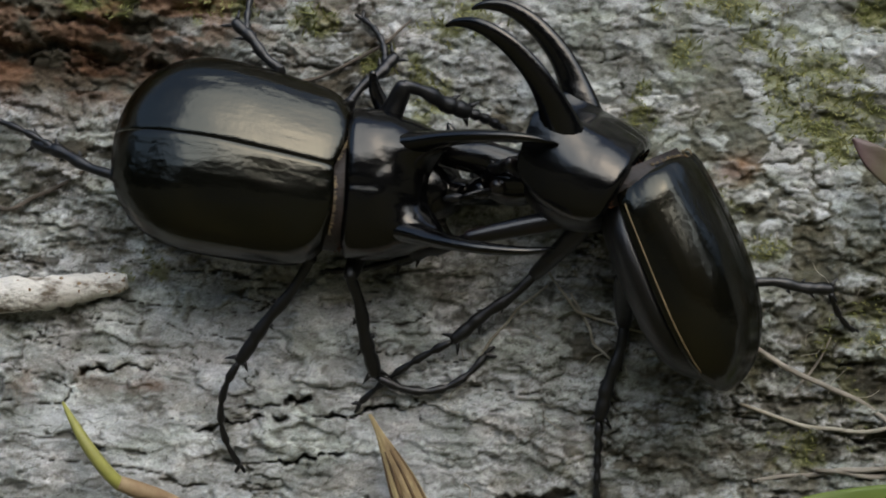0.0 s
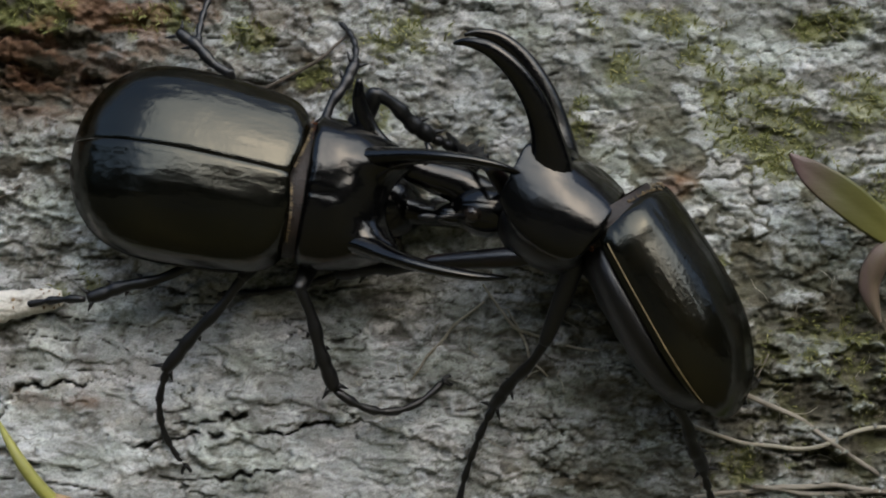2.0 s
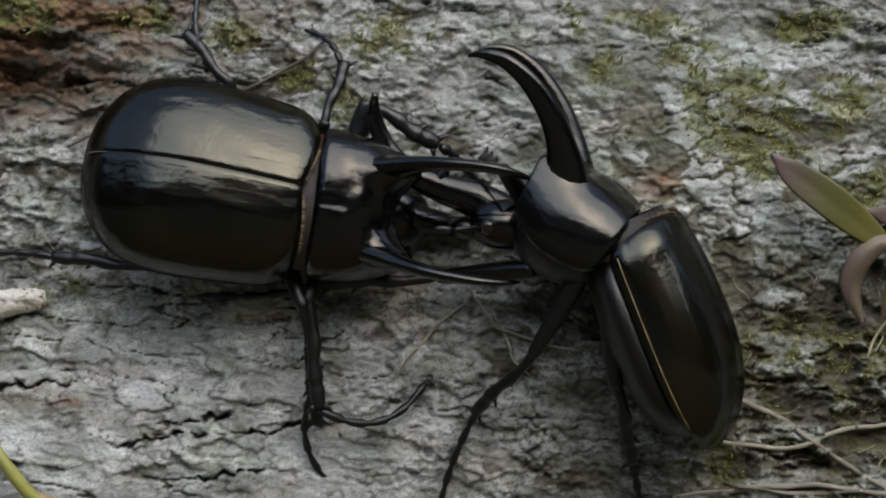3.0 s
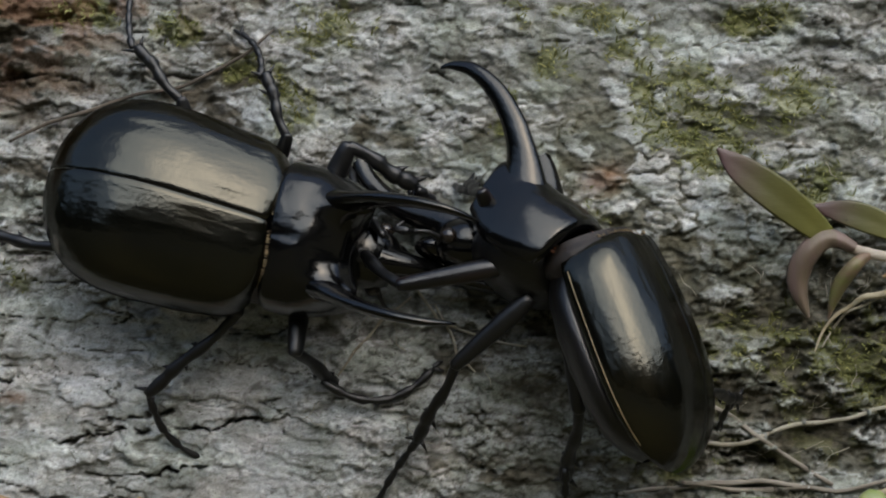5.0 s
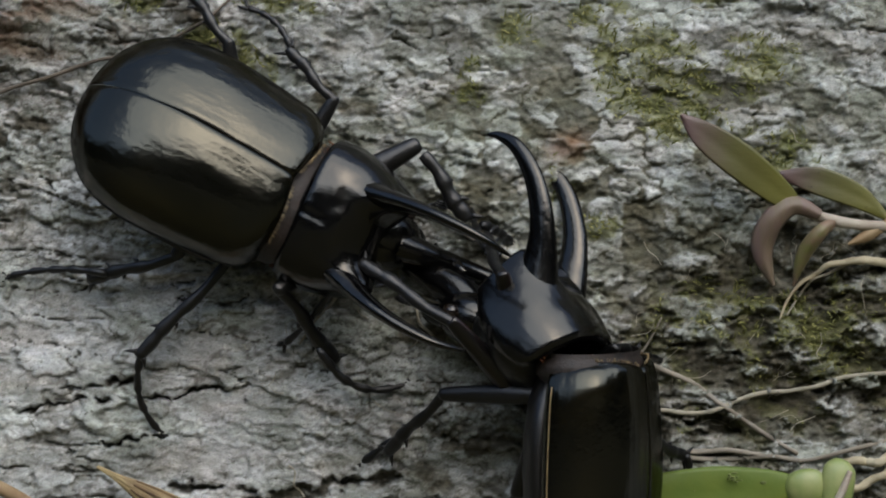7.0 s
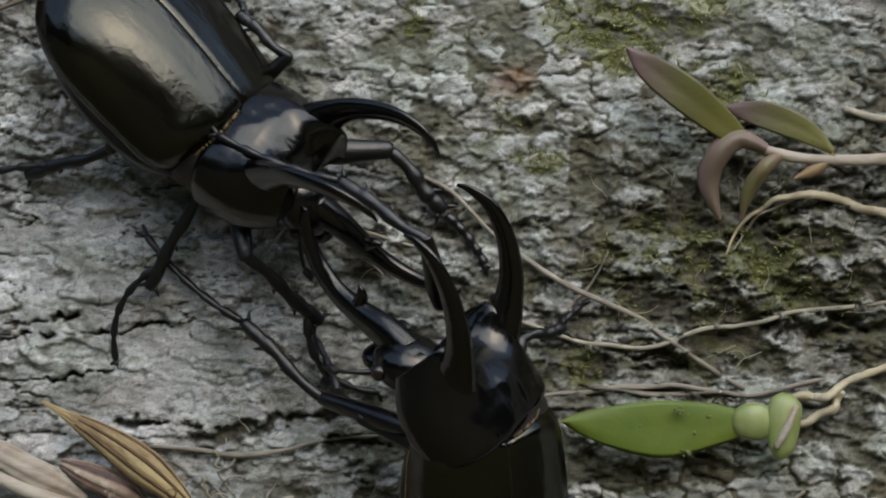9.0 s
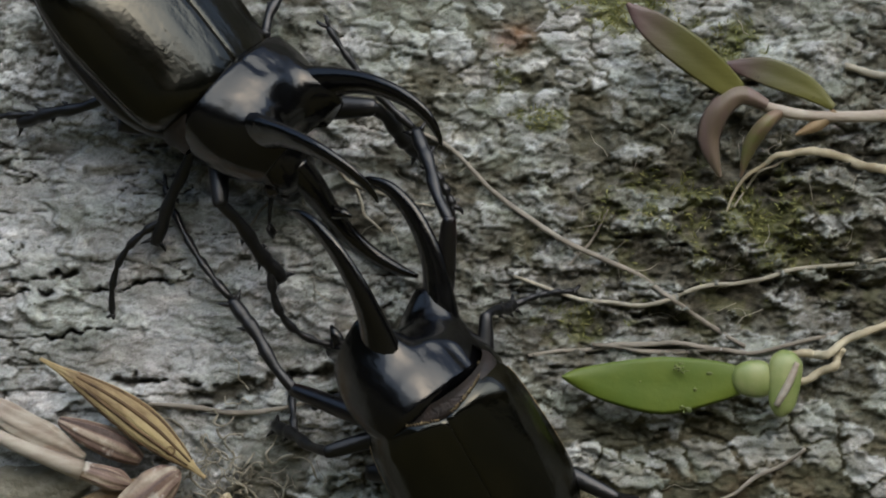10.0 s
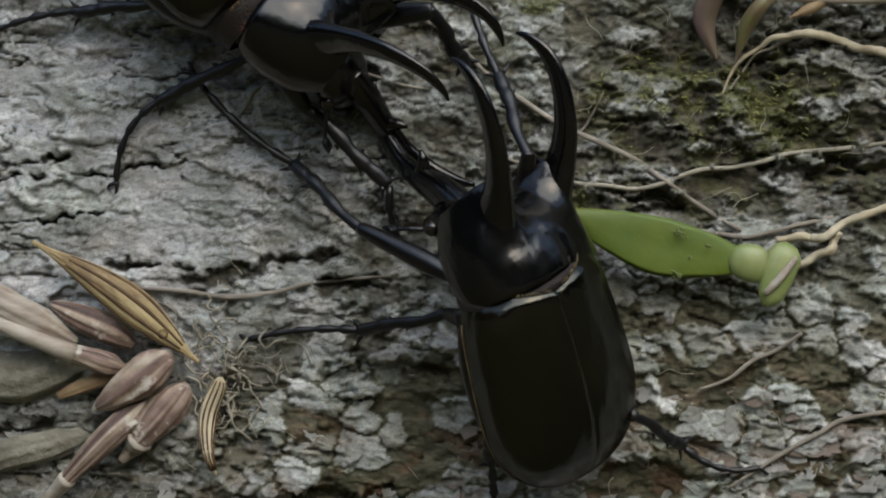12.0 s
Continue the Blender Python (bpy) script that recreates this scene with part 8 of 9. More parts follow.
    walk(second_legs[2][0], [
        (0, pose(-0.00892, -0.00083, -0.03089, 132.6, 61.1, -125.3)),
        (0.5, pose(-0.01252, 0.00717, -0.02006, 83.0, 45.7, -170.4)),
        (1, pose(-0.01999, 0.00566, -0.02472, 84.9, 40.4, -169.6)),
        (1.5, pose(-0.01723, 0.00603, -0.02551, 87.2, 46.5, -169.1)),
        (2, pose(-0.01414, 0.00684, -0.02509, 87.0, 52.3, -170.2)),
        (2.5, pose(-0.01254, 0.00633, -0.02342, 90.4, 52.8, -166.0)),
        (3, pose(-0.01457, 0.00637, -0.02679, 90.3, 54.0, -168.4)),
        (3.5, pose(-0.01339, 0.00544, -0.02695, 97.0, 56.2, -162.9)),
        (5.5, pose(-0.00848, 0.01205, -0.03461, 39.5, 71.6, 148.7)),
        (6, pose(-0.01077, 0.00812, -0.03355, 69.3, 68.8, 178.4)),
        (6.5, pose(-0.00578, 0.01050, -0.03159, 59.8, 79.7, 158.5)),
        (8.5, pose(-0.00555, 0.01476, -0.02012, 17.5, 67.7, 73.1)),
        (8.7, pose(-0.00244, 0.01774, -0.02440, 7.0, 61.3, 59.5)),
        (9, pose(-0.00312, 0.01869, -0.01854, 14.7, 47.9, 65.9)),
        (9.2, pose(-0.00454, 0.01759, -0.01801, 19.7, 51.4, 72.0)),
        (9.5, pose(-0.00444, 0.01390, -0.01515, 12.7, 56.9, 56.7)),
        (9.8, pose(-0.00196, 0.00988, -0.01185, -5.2, 37.4, -1.4)),
        (10, pose(-0.00493, 0.02504, -0.01203, 25.5, 13.2, 81.3)),
        (10.2, pose(-0.00748, 0.03162, -0.01033, 26.1, 4.5, 91.5)),
        (10.5, pose(-0.00632, 0.01555, -0.01051, 26.0, 17.6, 86.1)),
        (11, pose(-0.00839, 0.02175, -0.01348, 28.1, 21.5, 98.8)),
        (11.5, pose(-0.00727, 0.01360, -0.01566, 40.1, 61.2, 102.5)),
        (12, pose(-0.00793, 0.00996, -0.01710, 134.0, 85.1, -177.4))])
    walk(second_legs[2][1], [
        (0, pose(-0.00896, -0.00080, -0.03103, 42.5, 67.7, 136.1)),
        (0.5, pose(-0.01252, 0.00717, -0.02006, 106.5, 53.5, -146.0)),
        (1, pose(-0.01999, 0.00566, -0.02472, 114.0, 55.8, -142.5)),
        (1.5, pose(-0.01723, 0.00603, -0.02551, 127.8, 59.2, -131.0)),
        (2, pose(-0.01414, 0.00684, -0.02509, 126.4, 62.4, -133.1)),
        (2.5, pose(-0.01254, 0.00633, -0.02342, 126.2, 64.8, -134.6)),
        (3, pose(-0.01457, 0.00637, -0.02679, 126.8, 59.7, -132.3)),
        (3.5, pose(-0.01339, 0.00544, -0.02695, 125.8, 59.8, -134.3)),
        (5.5, pose(-0.00848, 0.01205, -0.03461, 95.1, 52.0, -137.9)),
        (6, pose(-0.01077, 0.00812, -0.03355, 99.5, 48.1, -135.4)),
        (6.5, pose(-0.00578, 0.01050, -0.03159, 93.0, 46.1, -147.8)),
        (8.5, pose(-0.00555, 0.01476, -0.02012, 171.3, 78.2, -136.9)),
        (8.7, pose(-0.00244, 0.01774, -0.02440, -167.6, 80.9, -120.3)),
        (9, pose(-0.00312, 0.01869, -0.01854, 168.1, 83.4, -149.0)),
        (9.2, pose(-0.00454, 0.01759, -0.01801, 157.1, 86.6, -163.3)),
        (9.5, pose(-0.00444, 0.01390, -0.01515, 54.2, 80.0, 101.8)),
        (9.8, pose(-0.00196, 0.00988, -0.01185, 36.1, 45.4, 103.4)),
        (10, pose(-0.00493, 0.02504, -0.01203, 50.2, 70.0, 86.1)),
        (10.2, pose(-0.00748, 0.03162, -0.01033, 38.8, 69.2, 68.9)),
        (10.5, pose(-0.00632, 0.01555, -0.01051, 31.0, 31.9, 130.4)),
        (11, pose(-0.00839, 0.02175, -0.01348, 33.1, 34.8, 112.5)),
        (11.5, pose(-0.00727, 0.01360, -0.01566, 36.7, 48.8, 106.8)),
        (12, pose(-0.00793, 0.00996, -0.01710, 41.8, 57.8, 110.6))])
    walk(second_legs[2][2], [
        (0, pose(-0.01530, 0.00530, -0.05245, 62.8, 78.5, 156.3)),
        (0.5, pose(-0.02278, 0.00024, -0.03682, 79.6, 59.9, 179.3)),
        (1, pose(-0.02981, -0.00189, -0.04294, 84.9, 37.7, -168.2)),
        (1.5, pose(-0.02401, -0.00176, -0.04281, 85.1, 41.8, -170.1)),
        (2, pose(-0.02067, -0.00012, -0.04335, 85.1, 51.8, -172.5)),
        (2.5, pose(-0.01901, -0.00024, -0.04296, 83.9, 44.6, -170.8)),
        (3, pose(-0.02154, -0.00130, -0.04454, 87.5, 45.5, -168.3)),
        (3.5, pose(-0.02111, -0.00249, -0.04597, 89.8, 45.7, -167.3)),
        (5.5, pose(-0.01796, 0.00347, -0.05104, 80.9, 61.2, -160.9)),
        (6, pose(-0.02044, -0.00141, -0.04868, 81.0, 47.8, -159.9)),
        (6.5, pose(-0.01835, 0.00257, -0.04702, 78.6, 42.1, -166.1)),
        (8.5, pose(-0.00764, 0.01281, -0.03382, -20.1, 59.5, 21.0)),
        (8.7, pose(-0.00359, 0.01576, -0.03863, 7.8, 64.5, 60.3)),
        (9, pose(-0.00447, 0.01788, -0.03216, -27.7, 64.0, -1.4)),
        (9.2, pose(-0.00534, 0.01735, -0.03189, -7.5, 75.4, 27.4)),
        (9.5, pose(-0.00498, 0.01646, -0.03002, -34.5, 61.2, -22.6)),
        (9.8, pose(-0.00494, 0.02236, -0.02489, 29.2, 36.2, 87.6)),
        (10, pose(-0.00459, 0.03000, -0.02573, -17.6, 59.4, -29.8)),
        (10.2, pose(-0.00549, 0.03676, -0.02484, -24.1, 53.2, -46.7)),
        (10.5, pose(-0.01626, 0.02721, -0.02006, 27.3, 16.8, 119.2)),
        (11, pose(-0.01562, 0.03912, -0.02651, 17.2, 40.6, 56.9)),
        (11.5, pose(-0.01163, 0.02801, -0.03286, 19.2, 46.1, 70.9)),
        (12, pose(-0.01209, 0.02098, -0.03579, 25.5, 47.6, 86.6))])
    walk(second_legs[3][0], [
        (0, pose(-0.00245, -0.00319, 0.00419, 174.4, -54.7, 93.4)),
        (0.5, pose(0.00014, -0.00117, -0.00231, -110.4, -23.9, 77.6)),
        (1, pose(0.00018, -0.00240, 0.00023, -147.7, -38.3, 75.6)),
        (1.5, pose(-0.00072, -0.00311, 0.00137, -162.7, -45.7, 80.7)),
        (2, pose(-0.00252, -0.00422, 0.00341, 173.3, -56.5, 94.4)),
        (2.5, pose(-0.00128, -0.00527, 0.00551, -170.7, -65.1, 82.7)),
        (3, pose(0.00023, -0.00464, 0.00259, -151.2, -54.5, 70.4)),
        (3.5, pose(-0.00036, -0.00488, 0.00249, -158.6, -55.9, 74.7)),
        (5.5, pose(-0.00787, -0.00673, 0.00269, 95.2, -39.9, 155.0)),
        (6, pose(-0.00713, -0.00579, 0.00465, 109.7, -46.5, 148.0)),
        (6.5, pose(0.00161, -0.00277, 0.00470, -149.0, -55.3, 76.1)),
        (8.5, pose(0.00729, -0.01514, -0.01038, -39.7, 8.9, -19.8)),
        (8.7, pose(0.00810, -0.01515, -0.01329, -39.0, 18.3, -18.8)),
        (9, pose(0.00680, -0.01807, -0.01576, -34.0, 25.9, -30.3)),
        (9.2, pose(0.00778, -0.01854, -0.01882, -32.0, 32.4, -30.0)),
        (9.5, pose(0.00361, -0.02016, -0.01963, -35.9, 38.4, -43.8)),
        (9.8, pose(0.00357, -0.01956, -0.02188, -22.9, 44.2, -42.1)),
        (10, pose(0.00279, -0.01812, -0.01433, -16.1, 25.1, -34.8)),
        (10.2, pose(-0.00327, -0.01627, -0.02039, -24.7, 55.4, -46.6)),
        (10.5, pose(-0.00105, -0.01503, -0.01548, -18.3, 39.0, -32.2)),
        (11, pose(0.00482, -0.01710, -0.01464, -19.9, 24.2, -27.4)),
        (11.5, pose(0.00899, -0.02130, -0.01284, -29.6, 13.8, -32.3)),
        (12, pose(0.01008, -0.01906, -0.01003, -35.2, 6.1, -26.0))])
    walk(second_legs[3][1], [
        (0, pose(-0.00245, -0.00323, 0.00420, -0.4, 3.1, -89.9)),
        (0.5, pose(0.00014, -0.00121, -0.00232, 0.1, 0.1, -90.0)),
        (1, pose(0.00018, -0.00243, 0.00024, -5.2, -4.9, -88.1)),
        (1.5, pose(-0.00072, -0.00313, 0.00137, -2.6, -6.0, -89.0)),
        (2, pose(-0.00252, -0.00424, 0.00341, 2.5, -5.0, -91.0)),
        (2.5, pose(-0.00128, -0.00529, 0.00552, -1.2, -6.1, -89.5)),
        (3, pose(0.00023, -0.00467, 0.00260, -6.4, -9.0, -87.3)),
        (3.5, pose(-0.00036, -0.00492, 0.00250, -7.6, -12.0, -86.7)),
        (5.5, pose(-0.00787, -0.00673, 0.00269, 16.6, 3.2, -81.4)),
        (6, pose(-0.00712, -0.00580, 0.00464, 10.5, -0.7, -81.3)),
        (6.5, pose(0.00162, -0.00281, 0.00470, 6.4, 0.5, -87.1)),
        (8.5, pose(0.00727, -0.01516, -0.01039, -5.1, 12.1, -126.0)),
        (8.7, pose(0.00810, -0.01515, -0.01329, -18.3, 9.5, -112.8)),
        (9, pose(0.00680, -0.01807, -0.01576, -29.4, 11.8, -95.2)),
        (9.2, pose(0.00778, -0.01854, -0.01882, -31.9, 9.9, -81.6)),
        (9.5, pose(0.00366, -0.02032, -0.01964, -31.7, 2.1, -69.2)),
        (9.8, pose(0.00357, -0.01956, -0.02188, -38.4, 44.3, -104.1)),
        (10, pose(0.00279, -0.01813, -0.01433, -36.1, 43.7, -128.7)),
        (10.2, pose(-0.00327, -0.01627, -0.02039, -36.1, 43.1, -125.5)),
        (10.5, pose(-0.00105, -0.01504, -0.01548, -39.8, 47.4, -97.1)),
        (11, pose(0.00481, -0.01711, -0.01466, -48.1, 51.3, -107.1)),
        (11.5, pose(0.00899, -0.02131, -0.01285, -51.0, 46.5, -100.5)),
        (12, pose(0.01008, -0.01908, -0.01005, -53.4, 42.4, -104.4))])
    walk(second_legs[3][2], [
        (0, pose(-0.00242, -0.01526, 0.00355, -8.0, -14.8, -85.0)),
        (0.5, pose(0.00013, -0.01324, -0.00233, -6.5, -16.9, -86.0)),
        (1, pose(0.00057, -0.01440, 0.00125, -11.4, -20.4, -83.2)),
        (1.5, pose(-0.00052, -0.01509, 0.00262, -7.6, -20.6, -85.4)),
        (2, pose(-0.00273, -0.01622, 0.00446, -1.2, -18.8, -89.3)),
        (2.5, pose(-0.00118, -0.01725, 0.00679, -4.1, -18.6, -87.5)),
        (3, pose(0.00080, -0.01655, 0.00448, -9.0, -20.3, -84.6)),
        (3.5, pose(0.00032, -0.01668, 0.00499, -9.5, -22.1, -84.4)),
        (5.5, pose(-0.00607, -0.01858, 0.00202, 34.9, -1.5, -93.9)),
        (6, pose(-0.00530, -0.01767, 0.00480, 34.1, -7.0, -96.2)),
        (6.5, pose(0.00221, -0.01484, 0.00460, 32.9, -7.8, -104.5)),
        (8.5, pose(0.00037, -0.02467, -0.01292, -35.2, 18.8, -98.1)),
        (8.7, pose(0.00394, -0.02506, -0.01508, -39.6, 19.1, -90.4)),
        (9, pose(0.00588, -0.02807, -0.01786, -39.0, 26.0, -84.4)),
        (9.2, pose(0.00932, -0.02892, -0.02065, -38.5, 28.0, -79.6)),
        (9.5, pose(0.00799, -0.03168, -0.02008, -36.4, 25.7, -77.4)),
        (9.8, pose(0.00148, -0.02789, -0.03026, -25.8, 9.3, -67.4)),
        (10, pose(-0.00264, -0.02489, -0.02263, -25.5, 19.1, -119.2)),
        (10.2, pose(-0.00836, -0.02340, -0.02859, -25.5, 10.2, -73.4)),
        (10.5, pose(-0.00206, -0.02311, -0.02431, -31.2, 33.0, -84.1)),
        (11, pose(0.00260, -0.02429, -0.02404, -43.0, 48.3, -90.5)),
        (11.5, pose(0.00749, -0.02945, -0.02158, -55.9, 51.2, -87.0)),
        (12, pose(0.00787, -0.02768, -0.01815, -57.8, 44.5, -102.3))])
    walk(second_legs[4][0], [
        (0, pose(-0.02693, -0.00860, -0.01883, 91.7, 27.1, -127.8)),
        (0.5, pose(-0.03313, 0.00501, -0.01507, 74.7, 19.9, -170.9)),
        (1, pose(-0.02997, 0.00104, -0.01093, 77.7, 9.3, -156.2)),
        (1.5, pose(-0.02929, -0.00104, -0.01206, 80.2, 12.7, -149.1)),
        (2, pose(-0.03960, 0.00247, -0.00823, 72.7, 0.4, -167.7)),
        (2.5, pose(-0.02926, 0.00589, -0.01274, 75.8, 16.9, -171.8)),
        (3, pose(-0.02726, 0.00545, -0.01291, 79.3, 19.8, -168.7)),
        (3.5, pose(-0.02801, 0.00514, -0.01442, 82.6, 24.0, -168.1)),
        (5.5, pose(-0.02698, -0.00095, -0.01509, 68.4, 19.4, -159.7)),
        (6, pose(-0.02780, -0.00146, -0.01279, 71.6, 12.2, -157.3)),
        (6.5, pose(-0.02660, 0.00177, -0.01492, 76.5, 26.1, -157.3)),
        (8.5, pose(-0.02654, 0.01085, -0.00757, 40.3, 4.2, 166.2)),
        (8.7, pose(-0.02491, 0.01059, -0.00869, 44.0, 15.4, 165.0)),
        (9, pose(-0.02254, 0.00972, -0.00740, 30.8, 6.2, 168.5)),
        (9.2, pose(-0.01995, 0.00950, -0.00829, 54.6, 50.2, 152.1)),
        (9.5, pose(-0.01975, 0.01085, -0.00887, 36.7, 43.0, 112.1)),
        (9.8, pose(-0.01739, 0.00598, -0.00539, -29.4, -25.2, -62.0)),
        (10, pose(-0.02060, 0.00566, -0.00346, -27.8, -40.3, -106.2)),
        (10.2, pose(-0.02329, 0.00681, -0.00157, -16.9, -46.5, -138.9)),
        (10.5, pose(-0.02460, 0.01564, -0.00115, 21.5, -41.4, 140.4)),
        (11, pose(-0.02450, 0.01589, -0.00477, 24.2, -23.0, 138.7)),
        (11.5, pose(-0.02740, 0.01426, -0.00649, 27.0, -11.6, 157.7)),
        (12, pose(-0.02397, 0.00963, -0.00770, 26.0, -3.3, -177.1))])
    walk(second_legs[4][1], [
        (0, pose(-0.02696, -0.00859, -0.01885, 67.5, 37.0, 170.3)),
        (0.5, pose(-0.03313, 0.00501, -0.01507, 101.6, 49.6, -148.5)),
        (1, pose(-0.02997, 0.00104, -0.01093, 102.9, 51.3, -151.8)),
        (1.5, pose(-0.02929, -0.00104, -0.01206, 92.8, 52.6, -164.7)),
        (2, pose(-0.03960, 0.00247, -0.00823, 79.1, 13.8, -143.6)),
        (2.5, pose(-0.02926, 0.00589, -0.01274, 79.6, 14.5, -143.9)),
        (3, pose(-0.02726, 0.00545, -0.01291, 81.6, 15.0, -149.1)),
        (3.5, pose(-0.02801, 0.00514, -0.01442, 83.4, 13.8, -148.6)),
        (5.5, pose(-0.02698, -0.00095, -0.01509, 98.0, 44.5, -126.6)),
        (6, pose(-0.02780, -0.00146, -0.01279, 88.9, 28.4, -125.7)),
        (6.5, pose(-0.02660, 0.00177, -0.01492, 87.7, 30.2, -135.6)),
        (8.5, pose(-0.02654, 0.01085, -0.00757, 42.7, 20.1, -176.6)),
        (8.7, pose(-0.02491, 0.01059, -0.00869, 40.5, 17.6, -175.0)),
        (9, pose(-0.02254, 0.00972, -0.00740, 30.9, 18.0, 179.6)),
        (9.2, pose(-0.01995, 0.00950, -0.00829, 27.1, 16.8, 179.0)),
        (9.5, pose(-0.01975, 0.01085, -0.00887, 26.4, 16.9, 175.3)),
        (9.8, pose(-0.01739, 0.00598, -0.00539, 16.7, 17.6, 160.3)),
        (10, pose(-0.02060, 0.00566, -0.00346, 17.2, 18.4, 153.0)),
        (10.2, pose(-0.02329, 0.00681, -0.00157, 18.2, 19.1, 150.9)),
        (10.5, pose(-0.02460, 0.01564, -0.00115, 21.1, 20.5, 151.8)),
        (11, pose(-0.02450, 0.01589, -0.00477, 18.6, 22.0, 170.7)),
        (11.5, pose(-0.02740, 0.01426, -0.00649, 33.4, 25.5, 166.3)),
        (12, pose(-0.02397, 0.00963, -0.00770, 36.0, 19.2, 177.0))])
    walk(second_legs[4][2], [
        (0, pose(-0.04432, -0.00564, -0.03212, 69.2, 25.1, 175.7)),
        (0.5, pose(-0.04479, -0.00215, -0.03114, 84.8, 40.7, -164.5)),
        (1, pose(-0.04208, -0.00546, -0.02809, 86.0, 32.8, -162.8)),
        (1.5, pose(-0.04218, -0.00458, -0.02953, 90.5, 37.6, -158.9)),
        (2, pose(-0.05468, -0.00867, -0.01286, 79.4, 17.6, -156.4)),
        (2.5, pose(-0.04445, -0.00518, -0.01759, 78.9, 18.0, -160.0)),
        (3, pose(-0.04545, -0.00546, -0.01859, 80.3, 14.9, -156.9)),
        (3.5, pose(-0.04621, -0.00597, -0.01967, 83.7, 16.4, -154.3)),
        (5.5, pose(-0.03441, -0.01093, -0.02731, 77.2, 33.5, -148.2)),
        (6, pose(-0.03645, -0.01351, -0.02080, 75.3, 17.6, -145.0)),
        (6.5, pose(-0.03732, -0.00871, -0.02364, 75.9, 20.3, -149.0)),
        (8.5, pose(-0.04277, 0.00987, -0.01352, 37.7, 4.8, 176.6)),
        (8.7, pose(-0.04160, 0.00911, -0.01401, 36.9, 3.8, 177.9)),
        (9, pose(-0.03968, 0.00983, -0.01296, 28.9, 5.5, 173.4)),
        (9.2, pose(-0.03748, 0.00980, -0.01359, 26.2, 5.4, 172.6)),
        (9.5, pose(-0.03765, 0.01233, -0.01432, 26.6, 7.5, 167.5)),
        (9.8, pose(-0.03423, 0.01199, -0.01108, 17.0, 7.0, 154.8)),
        (10, pose(-0.03644, 0.01376, -0.00937, 17.2, 7.7, 147.6)),
        (10.2, pose(-0.03878, 0.01542, -0.00768, 18.0, 8.3, 145.8)),
        (10.5, pose(-0.04006, 0.02392, -0.00770, 20.3, 9.9, 146.6)),
        (11, pose(-0.03998, 0.01843, -0.01111, 19.0, 2.1, 159.4)),
        (11.5, pose(-0.04286, 0.01805, -0.01405, 29.4, 7.2, 157.5)),
        (12, pose(-0.04129, 0.01052, -0.01374, 32.7, 3.0, 169.0))])
    walk(second_legs[5][0], [
        (0, pose(-0.02941, -0.01449, 0.01052, 63.5, -45.5, -163.0)),
        (0.5, pose(-0.04163, -0.00236, 0.00626, 77.4, -23.0, 165.0)),
        (1, pose(-0.03775, -0.00357, 0.00962, 84.5, -32.2, 165.4)),
        (1.5, pose(-0.03765, -0.00338, 0.00868, 84.3, -30.6, 164.8)),
        (2, pose(-0.03880, -0.00320, 0.00745, 81.0, -27.4, 165.1)),
        (2.5, pose(-0.03675, -0.00417, 0.01033, 83.2, -34.6, 166.1)),
        (3, pose(-0.03332, -0.00353, 0.00950, 88.3, -37.0, 162.0)),
        (3.5, pose(-0.03238, -0.00430, 0.01072, 90.7, -40.8, 163.3)),
        (5.5, pose(-0.03341, -0.01326, 0.00831, 76.4, -33.1, -179.9)),
        (6, pose(-0.02754, -0.01056, 0.01050, 88.4, -44.4, 172.7)),
        (6.5, pose(-0.01290, -0.00577, 0.00955, -179.4, -72.9, 94.9)),
        (8.5, pose(-0.01989, -0.01290, 0.00653, -21.7, -73.5, -102.9)),
        (8.7, pose(-0.01922, -0.01394, 0.00694, -29.0, -70.5, -92.5)),
        (9, pose(-0.02196, -0.01842, 0.00763, -19.4, -56.0, -107.4)),
        (9.2, pose(-0.02154, -0.02040, 0.00716, -22.5, -50.5, -102.6)),
        (9.5, pose(-0.02750, -0.01998, 0.00941, -9.6, -49.8, -127.7)),
        (9.8, pose(-0.03155, -0.02456, 0.00625, -17.4, -33.5, -128.9)),
        (10, pose(-0.03816, -0.02245, 0.00759, -15.4, -32.2, -139.3)),
        (10.2, pose(-0.04139, -0.02023, 0.00915, -12.3, -33.2, -147.2)),
        (10.5, pose(-0.04184, -0.01065, 0.00974, 0.1, -38.1, -170.0)),
        (11, pose(-0.03994, -0.00913, 0.00892, 6.2, -39.8, -173.7)),
        (11.5, pose(-0.03935, -0.01047, 0.01105, 13.5, -44.4, -169.9)),
        (12, pose(-0.03698, -0.01215, 0.00931, 18.1, -44.4, -166.1))])
